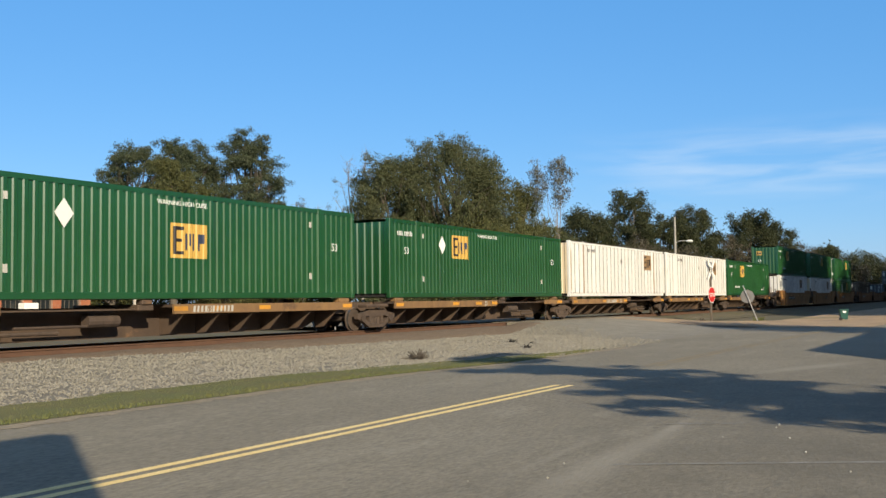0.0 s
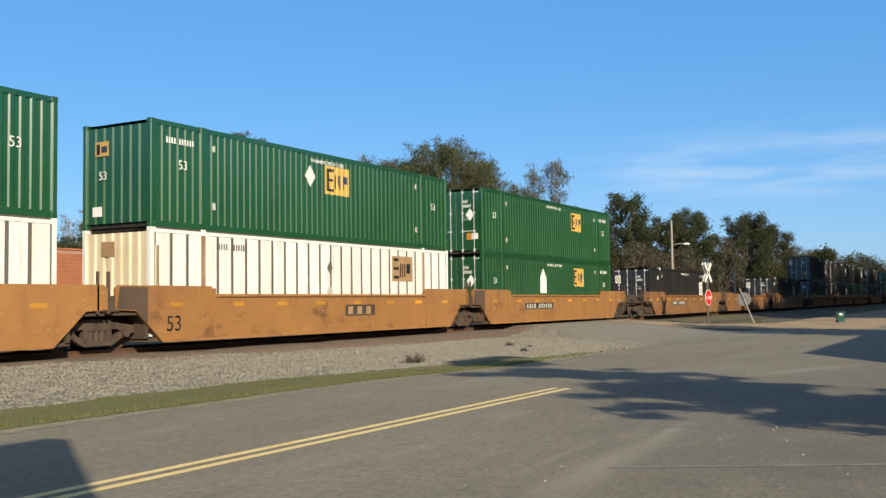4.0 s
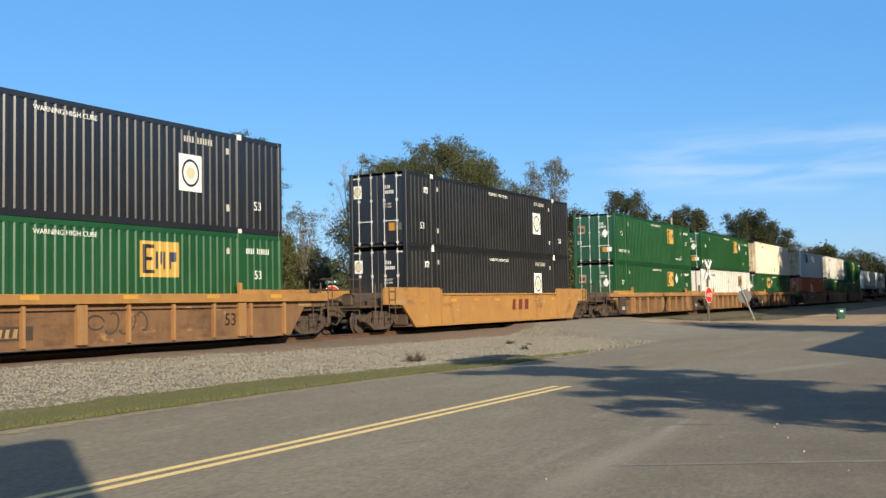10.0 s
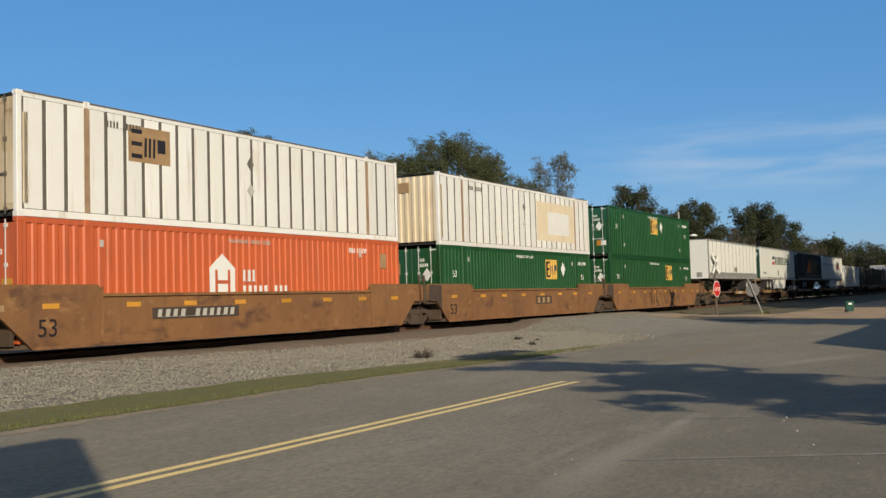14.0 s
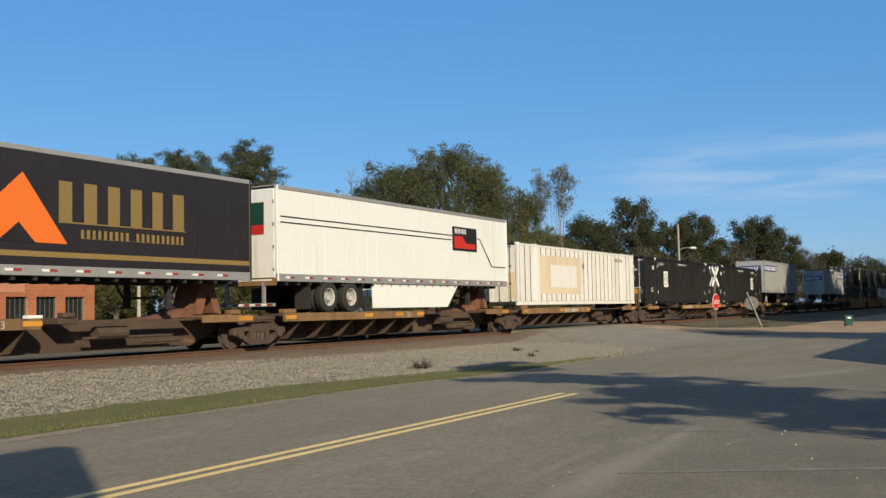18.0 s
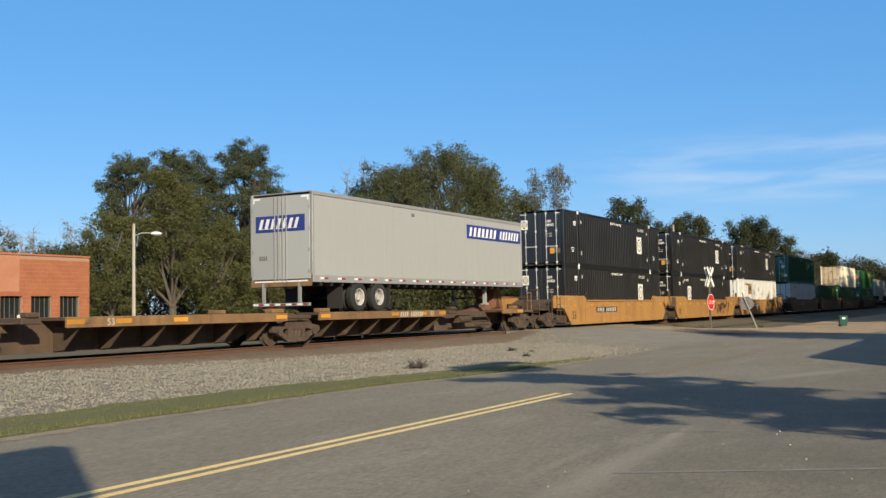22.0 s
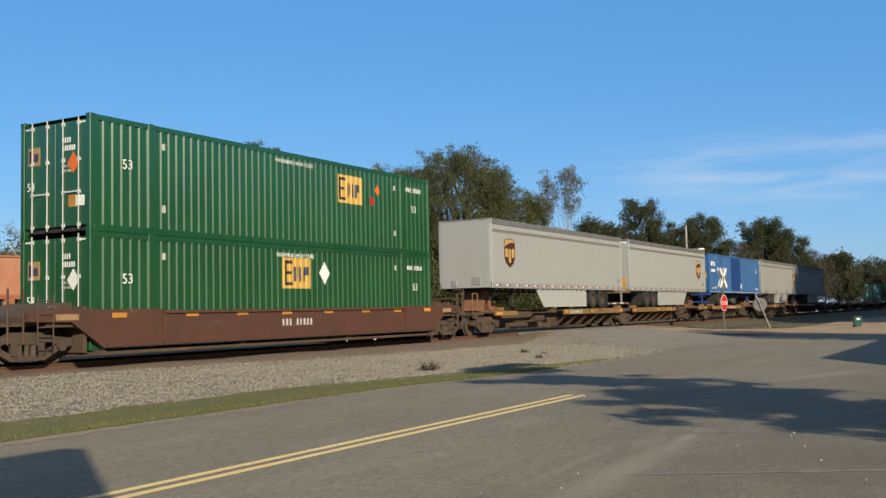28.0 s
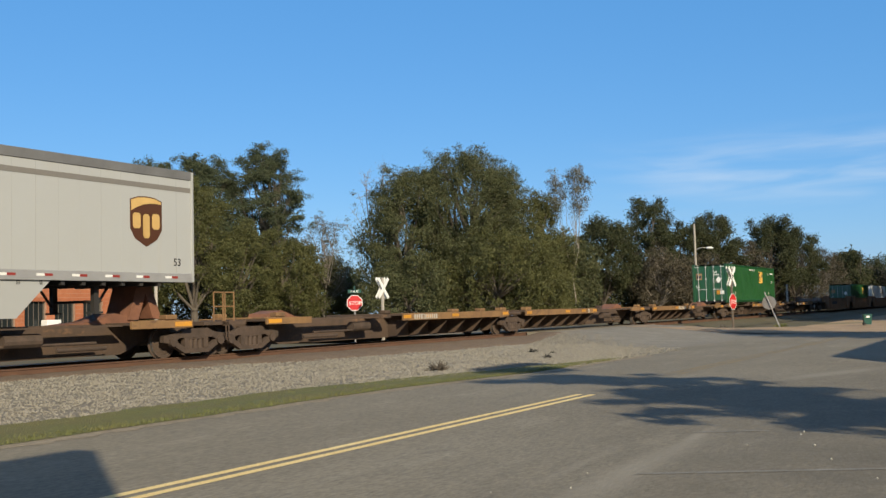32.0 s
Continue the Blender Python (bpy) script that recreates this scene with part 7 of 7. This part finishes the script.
    for x in (g(2.72 + fwd), g(3.98 + fwd)):
        part("axle", rods(((x, 0.3, 0.51), (x, W - 0.3, 0.51)), r=0.07), DARK, tandem)
        hub = IRON if kind == "shield" else RIM
        tyre_pair(c, x, 0.03, 1, hub)
        tyre_pair(c, x, W - 0.03, -1, hub)
    for x in (g(1.75 + fwd), g(4.75 + fwd)):
        part("mud_flap", boxes((x - 0.015, x + 0.015, 0.08, 0.70, 0.12, 0.85)), DARK, c)
        part("mud_flap", boxes((x - 0.015, x + 0.015, W - 0.70, W - 0.08, 0.12, 0.85)), DARK, c)
    lg = g(L - 2.9)
    for y in (0.45, W - 0.6):
        part("landing_leg", boxes((lg - 0.07, lg + 0.07, y, y + 0.14, 0.25, 0.95), (lg - 0.15, lg + 0.15, y - 0.06, y + 0.2, 0.2, 0.25)), GREY if kind in ("silver", "plain_white") else DARK, c)
    part("landing_brace", rods(((lg, 0.5, 0.35), (lg + 0.7, 0.8, 0.95)), ((lg, W - 0.5, 0.35), (lg - 0.7, W - 0.8, 0.95)), ((lg, 0.5, 0.5), (lg, W - 0.5, 0.5)), r=0.035), DARK, c)
    hx = g(L - 1.0)
    part("hitch_stand", slab([(hx - 0.55, 0.02), (hx - 0.2, 0.02), (hx + 0.05, 0.72), (hx + 0.3, 0.05), (hx + 0.6, 0.02), (hx + 0.25, 0.92), (hx - 0.25, 0.92)], W / 2 - 0.45, W / 2 + 0.45), HITCHRUST, c, "rust-red hitch")
    if kind in ("shield", "plain_white", "striped"):
        a, b = (5.3, 11.6)
        part("side_skirt", slab([(g(a), z0), (g(b), z0), (g(b - 0.9), 0.12), (g(a + 0.05), 0.12)], 0.06, 0.10), GREY if kind == "shield" else WHITETR, c)
    # rear or front end towards the train's head
    if doors:
        dm = {"plain_white": LOGO_G, "black": LOGO_K}.get(kind, paint)
        for y0 in (0.11, W / 2 + 0.005):
            d = part("door", boxes((-0.01, 0.05, y0, y0 + W / 2 - 0.115, z0 + 0.12, z1 - 0.12), bev=0.008), dm, c)
            for q in (0.8, 0.93) if y0 < 1 else (0.07, 0.2):
                part("locking_rod", rods(((-0.03, y0 + q * (W / 2 - 0.115), z0 + 0.05), (-0.03, y0 + q * (W / 2 - 0.115), z1 - 0.1)), r=0.018), ALU, d)
            part("hinge", boxes(*[(-0.025, 0.0, y0 + (0.0 if y0 < 1 else W / 2 - 0.17), y0 + (0.05 if y0 < 1 else W / 2 - 0.12), z, z + 0.1) for z in (1.3, 2.0, 2.7, 3.4)]), ALU, d)
        part("rear_bumper", boxes((-0.02, 0.08, 0.15, W - 0.15, 0.22, 0.32), (-0.02, 0.06, 0.5, 0.6, 0.32, z0), (-0.02, 0.06, W - 0.6, W - 0.5, 0.32, z0)), ALU, c)
        for i in range(5):
            part("red_tape", boxes((-0.027, -0.019, 0.2 + i * 0.46, 0.40 + i * 0.46, 0.24, 0.30)), TAPERED, c)
            part("white_tape", boxes((-0.027, -0.019, 0.40 + i * 0.46, 0.62 + i * 0.46, 0.24, 0.30)), WHITEPAINT, c)
        part("rear_sill", boxes((-0.016, 0.0, 0.03, W - 0.03, z0 - 0.12, z0 + 0.10), bev=0.004), SPINESIDE, c)
        part("white_tape", boxes((-0.022, -0.0165, 0.2, W - 0.2, z0 + 0.03, z0 + 0.075)), WHITEPAINT, c)
        for q in (0.14, W - 0.44):
            part("corner_mark", slab([(q, z1 - 0.30), (q + 0.06, z1 - 0.30), (q + 0.06, z1 - 0.20), (q + 0.3, z1 - 0.20), (q + 0.3, z1 - 0.14), (q, z1 - 0.14)] if q < 1 else [(q, z1 - 0.20), (q + 0.24, z1 - 0.20), (q + 0.24, z1 - 0.30), (q + 0.3, z1 - 0.30), (q + 0.3, z1 - 0.14), (q, z1 - 0.14)], -0.003, 0.003), WHITEPAINT, c, "", Matrix.Translation((-0.014, 0, 0)) @ pose(0, 0, 0, 0, 0, 90) @ Matrix.Scale(1, 4))
        if kind == "silver":
            part("sign_panel", boxes((-0.02, 0.0, 0.3, W - 0.25, 2.68, 3.22)), LOGO_B, c, "blue panel with white bars")
            place("marking", bars("XXXXXXX", 0.34, WHITEPAINT, 0.72, 0.3), c, "", on_end(-0.023, W - 0.38, 2.78))
            place("marking", bars("XXXX", 0.14, JOINT), c, "", on_end(-0.014, W - 0.4, 1.75))
        if kind == "plain_white":
            place("marking", bars("XXXXXXXXXX", 0.34, WHITEPAINT, 0.62, 0.2), c, "", on_end(-0.014, W - 0.25, 3.05))
        if kind == "striped":
            part("sign_panel", boxes((-0.02, 0.0, 0.5, W - 0.3, 2.75, 3.45)), LOGO_G, c)
            part("sign_panel", boxes((-0.02, 0.0, 0.5, W - 0.3, 2.45, 2.745)), LOGO_R, c)
        if kind == "shield":
            part("warning_label", boxes((-0.018, 0.0, 0.25, 0.7, 1.2, 1.75)), AMBER, c)
    else:
        part("front_wall", boxes((-0.012, 0.05, 0.1, W - 0.1, z0 + 0.02, z1 - 0.06), bev=0.008), paint, c)
        part("connection_box", boxes((-0.04, 0.0, 0.55, 0.95, z0 + 0.15, z0 + 0.5), bev=0.01), ALU, c)
        part("connection_box", boxes((-0.05, 0.0, 1.7, 1.95, z0 + 0.1, z0 + 0.35), bev=0.01), ALU, c)
        if kind == "silver":
            part("sign_panel", boxes((-0.02, 0.0, 0.3, W - 0.25, 2.95, 3.5)), LOGO_B, c, "blue panel with white bars")
            place("marking", bars("XXXXXXX", 0.34, WHITEPAINT, 0.72, 0.3), c, "", on_end(-0.023, W - 0.38, 3.05))
            place("marking", bars("XXXXX", 0.16, JOINT), c, "", on_end(-0.014, 1.35, 2.1))
    # side lettering as plain bars and shapes
    y = 0.018
    if kind == "plain_white":
        e = part("emblem", slab([(5.2, 2.40), (6.25, 2.40), (6.25, 2.72), (5.2, 2.60)], y, y + 0.01), LOGO_R, c, "red and green emblem")
        part("emblem_bar", slab([(5.3, 2.84), (6.33, 3.0), (6.33, 3.18), (5.3, 3.18)], y, y + 0.01), LOGO_G, c)
        place("marking", bars("XXXXXXXXXX", 0.74, LOGO_G, 0.94), c, "dark green lettering bars", (6.55, y, 2.43))
        place("marking", bars("XXX XXXX XXX", 0.16, LOGO_K), c, "", (1.1, y, 1.5))
        diamond(c, pose(7.8, y, 1.68), JOINT, 0.3)
    if kind == "black":
        part("emblem", slab([(5.0, 1.75), (8.0, 1.75), (6.75, 3.35)], y, y + 0.01), LOGO_O, c, "orange peak")
        part("emblem_bar", slab([(6.1, 1.745), (7.1, 1.745), (6.65, 2.2)], y - 0.003, y + 0.008), LOGO_K, c)
        place("marking", bars("XXXXXX", 1.0, GOLD, 0.74), c, "gold lettering bars", (7.75, y, 2.25))
        place("marking", bars("XXXXXXXXX XXXXXXXXXX", 0.22, GOLD, 0.8), c, "", (8.4, y, 1.9))
        part("gold_stripe", boxes((4.0, L - 0.1, y, y + 0.01, 1.42, 1.55)), GOLD, c)
        vs, fs = ring([(0.5, 0), (0.62, 0)], 28)
        part("emblem_ring", bm_from(vs, fs), GOLD, c, "", (2.9, y, 2.75))
        part("emblem_shape", slab([(2.55, 2.9), (2.75, 3.1), (3.2, 3.05), (3.25, 2.7), (2.95, 2.4), (2.7, 2.6)], y, y + 0.01), GOLD, c)
        place("marking", bars("XXXXX", 0.2, GOLD), c, "", (2.55, y, 1.8))
    if kind == "striped":
        part("dark_stripe", boxes((0.2, 11.1, y, y + 0.01, 2.98, 3.02), (0.2, 11.1, y, y + 0.01, 2.80, 2.84)), LOGO_K, c)
        part("dark_stripe", slab([(13.3, 2.95), (13.5, 2.95), (14.6, 1.80), (16.0, 1.80), (16.0, 1.84), (14.65, 1.84), (13.55, 2.99), (13.3, 2.99)], y, y + 0.01), LOGO_K, c)
        e = part("emblem", boxes((11.15, 13.25, y, y + 0.01, 2.40, 3.38)), LOGO_K, c, "dark panel with red and white shapes")
        part("emblem_bar", slab([(11.3, 2.5), (13.1, 2.5), (13.1, 2.72), (12.3, 2.72), (12.0, 3.0), (11.3, 3.0)], y - 0.004, y + 0.006), LOGO_R, c)
        place("marking", bars("XXXXXXXX", 0.2, WHITEPAINT), c, "", (11.35, y - 0.004, 3.1))
    if kind == "silver":
        a = 0.18 if not doors else 10.75
        sp = part("sign_panel", boxes((a, a + 5.4, y, y + 0.01, 2.98, 3.56)), LOGO_B, c, "blue panel with white lettering bars")
        place("marking", bars("XXXXXXX", 0.38, WHITEPAINT, 1.0, 0.3), c, "", (a + 0.2, y - 0.004, 3.08))
        place("marking", bars("XXXXXXX", 0.36, WHITEPAINT, 0.8, 0.3), c, "", (a + 3.1, y - 0.004, 3.09))
        part("vent", boxes((6.3, 6.36, y, y + 0.01, 3.55, 3.68)), LOGO_K, c)
        part("vent", boxes((6.42, 6.48, y, y + 0.01, 3.55, 3.68)), LOGO_K, c)
    if kind == "shield":
        x = 1.3 if not doors else 13.95
        s = part("shield", slab([(0, 1.2), (0.25, 1.28), (0.53, 1.30), (0.81, 1.28), (1.06, 1.2), (1.06, 0.45), (0.9, 0.2), (0.53, 0.0), (0.16, 0.2), (0, 0.45)], y, y + 0.01), BROWN, c, "brown shield with gold shapes", (x, 0, 1.88))
        part("shield_top", slab([(0.03, 1.18), (0.25, 1.25), (0.53, 1.27), (0.81, 1.25), (1.03, 1.18), (1.03, 1.12), (0.72, 1.13), (0.42, 1.08), (0.18, 0.99), (0.03, 0.90)], y - 0.004, y + 0.006), SHIELDGOLD, s)
        for a, b, d, e in ((0.08, 0.34, 0.46, 0.86), (0.42, 0.64, 0.22, 0.84), (0.72, 0.98, 0.46, 0.86)):
            part("shield_shape", slab([(a + 0.05, d), (b - 0.05, d), (b, d + 0.06), (b, e - 0.06), (b - 0.05, e), (a + 0.05, e), (a, e - 0.06), (a, d + 0.06)], y - 0.004, y), SHIELDGOLD, s)
        place("side_number", word("53", 0.2, LOGO_K), c, "", (L - 0.75, y, 1.42))
    if kind == "panel":
        diamond(c, pose(8.1, y, 1.75), JOINT, 0.3)
        diamond(c, pose(8.6, y, 1.75), JOINT, 0.3)
        part("lower_sheet", boxes((0.12, L - 0.12, 0.014, 0.024, z0 + 0.24, z0 + 0.50)), ALU, c)
    return c


def chassis():
    """The wheeled skeletal frame under the blue container."""
    if "chassis" in PROTO:
        return copy_thing(PROTO["chassis"], pose(0, 0, 0))
    c = thing("container_chassis", "blue skeletal container chassis with double tyres", "trailer", "trailers on the train")
    PROTO["chassis"] = c
    W, L = WID, LEN
    part("main_beam", boxes((0.1, L - 0.1, 0.75, 0.9, 0.62, 0.92), (0.1, L - 0.1, W - 0.9, W - 0.75, 0.62, 0.92)), DEEPBLUE, c)
    for x in (0.0, L - 0.3):
        part("bolster", boxes((x, x + 0.3, 0.02, W - 0.02, 0.78, 0.96), bev=0.02), DEEPBLUE, c)
    part("axle", rods(((2.6, 0.3, 0.51), (2.6, W - 0.3, 0.51)), ((3.86, 0.3, 0.51), (3.86, W - 0.3, 0.51)), r=0.07), DARK, c)
    for x in (2.6, 3.86):
        tyre_pair(c, x, 0.03, 1, IRON)
        tyre_pair(c, x, W - 0.03, -1, IRON)
    part("mud_flap", boxes((1.6, 1.63, 0.1, 0.7, 0.15, 0.85)), DARK, c)
    for y in (0.4, W - 0.55):
        part("landing_leg", boxes((13.2, 13.35, y, y + 0.15, 0.2, 0.8)), DEEPBLUE, c)
    part("hitch_stand", slab([(14.6, 0.02), (15.0, 0.02), (15.2, 0.5), (15.5, 0.02), (15.9, 0.02), (15.4, 0.62), (14.95, 0.62)], W / 2 - 0.45, W / 2 + 0.45), SPINESIDE, c)
    part("rear_bumper", boxes((-0.02, 0.08, 0.2, W - 0.2, 0.25, 0.36), (0.0, 0.08, 0.6, 0.7, 0.36, 0.78), (0.0, 0.08, W - 0.7, W - 0.6, 0.36, 0.78)), DEEPBLUE, c)
    part("reflective_strip", boxes(*[(0.4 + i * 1.5, 0.8 + i * 1.5, 0.742, 0.75, 0.7, 0.76) for i in range(10)]), WHITEPAINT, c)
    part("lamp_marker", boxes((1.0, 1.2, 0.70, 0.75, 0.66, 0.8)), AMBER, c)
    return c


# ---- the train: its order from head to tail ----
LOW, HIGH, FLAT, DECK = 0.29, 0.29 + HGT, 1.17, 1.02


def wells(style, us, loads, marks):
    """An articulated stack car; loads: for each well (lower, upper) as container() arguments or None."""
    for i, u in enumerate(us):
        left = "end" if i == 0 else "joint"
        right = "end" if i == len(us) - 1 else "joint"
        send(well_car(style, left, right, marks[i]), u, MID_Y - 1.495, 0)
        for args, z in zip(loads[i], (LOW, HIGH)):
            if args:
                send(container(*args), u, NEAR_Y, z)


def spines(us, mirrors, loads, sprayed=-1):
    for i, u in enumerate(us):
        left = "end" if i == 0 else "joint"
        right = "end" if i == len(us) - 1 else "joint"
        send(spine_car(mirrors[i], left, right, (("number", "53") if i % 2 == 0 else ("53",)) + (("sprayed",) if i == sprayed else ())), u, MID_Y - 1.375, 0)
        if loads[i]:
            kind, *args = loads[i]
            if kind == "box":
                send(container(*args), u, NEAR_Y, FLAT)
            elif kind == "trailer":
                off = args[3] if len(args) > 3 else 0.0
                send(trailer(*args[:3]), u + off, NEAR_Y, DECK)
            elif kind == "chassis":
                send(chassis(), u, NEAR_Y, DECK)
                send(container("blue", True, 0.0), u, NEAR_Y, DECK + 0.96)


def build_train():
    gd, gf = ("green", True, 10.3), ("green", False, 4.4)
    gdd, gft = ("green", True, 10.3, ("diamond",)), ("green", False, 4.3, ("toplift",))
    k, kb, wl = ("black", True, 11.7), ("black", True, 3.45), ("white", False, 11.6)
    spines([12.13, 30.55, 47.8, 64.86, 81.82], [True, False, False, False, False],
           [("box", "green", False, 7.5, ("diamond", "lowlogo")), ("box", "green", False, 4.75, ("diamond",)), ("box", "white", False, 12.2, ("rusted",)), ("box", *wl), ("box", *gft)])
    wells("tan", [102.77, 121.9, 141.2], [(wl, gft), (("white", False, 11.9, ("rusted",)), ("green", False, 7.8, ("diamond",))), (("green", True, 10.5, ("house",)), gd)],
          [("number", "53"), ("logo", "53"), ("number",)])
    wells("rusty", [164.93, 184.25, 203.52], [(k, None), (None, None), (k, None)], [("number",), ("logo",), ("scrawl", "number")])
    wells("ribbed", [227.02, 246.35, 265.56], [(k, k), (k, k), (gd, k)], [(), (), ()])
    wells("yellow", [289.17], [(k, k)], [("redlogo",)])
    wells("ribbed_rust", [312.57, 331.93, 351.25], [(gdd, ("green", True, 10.6, ("toplift",))), (("white", False, 11.5), gdd), (("green", True, 4.55, ("diamond",)), ("cream", True, 0.0))], [(), (), ()])
    wells("rusty", [374.81, 394.0, 413.34], [(("orange", True, 0.0), ("white", True, 3.3, ("rusted",))), (gdd, ("white", False, 0.0, ("patch", "rusted"))), (gd, ("green", True, 7.5, ("diamond",)))],
          [("number", "53"), ("logo", "53"), ("palescrawl",)])
    spines([434.56, 452.45, 469.7, 486.9, 504.16], [True, False, False, False, False],
           [("trailer", "panel", False, LEN), ("trailer", "plain_white", True, LEN), ("trailer", "black", True, 14.63, 1.4), ("trailer", "striped", True, LEN), ("box", "white", True, 0.0, ("patch",))], 1)
    spines([522.6, 539.76, 557.24, 574.5, 591.82], [True, True, True, True, False],
           [("box", "black", True, 3.7), ("box", *k), ("trailer", "silver", False, LEN), None, ("trailer", "silver", True, LEN)])
    wells("yellow", [613.15, 632.42, 651.47], [(k, k), (kb, k), (("white", True, 3.7), k)], [("number", "53"), ("redlogo", "53", "graffiti"), ("number", "53")])
    wells("rusty", [674.98, 694.38, 713.36], [(("white", True, 0.0), gdd), (gd, None), (("green", True, 10.1, ("diamond",)), ("cream", True, 0.0))],
          [("number", "tinyscrawl"), ("palescrawl",), ("number", "palescrawl")])
    wells("maroon", [736.7], [(("green", True, 7.3, ("diamond",)), ("green", True, 10.2, ("hazard", "orange")))], [()])
    spines([757.95, 775.39, 792.75, 809.72, 826.63], [True, False, False, False, False],
           [("trailer", "shield", False, LEN), ("trailer", "shield", True, LEN), ("chassis",), ("trailer", "shield", True, LEN), ("trailer", "shield", True, LEN)])
    spines([845.5, 862.9, 880.3, 897.9, 915.2], [True, False, False, True, True], [None, None, None, ("box", *gd), None])
    LEAN[0] = True      # the tail never comes near: its small fittings are left off
    wells("rusty", [938.5, 957.8, 977.1], [(None, None), (gd, None), (wl, None)], [("number",), (), ()])
    wells("ribbed", [1000.5, 1019.8, 1039.1], [(gd, None), (k, None), (gd, None)], [(), (), ()])


build_train()


# ---- what rolls ----
def motions():
    for ob, u, y, z in MOVERS:
        walk(ob, [(0.0, pose(u, y, z)), (32.0, pose(u - SPEED * 32.0, y, z))])


motions()
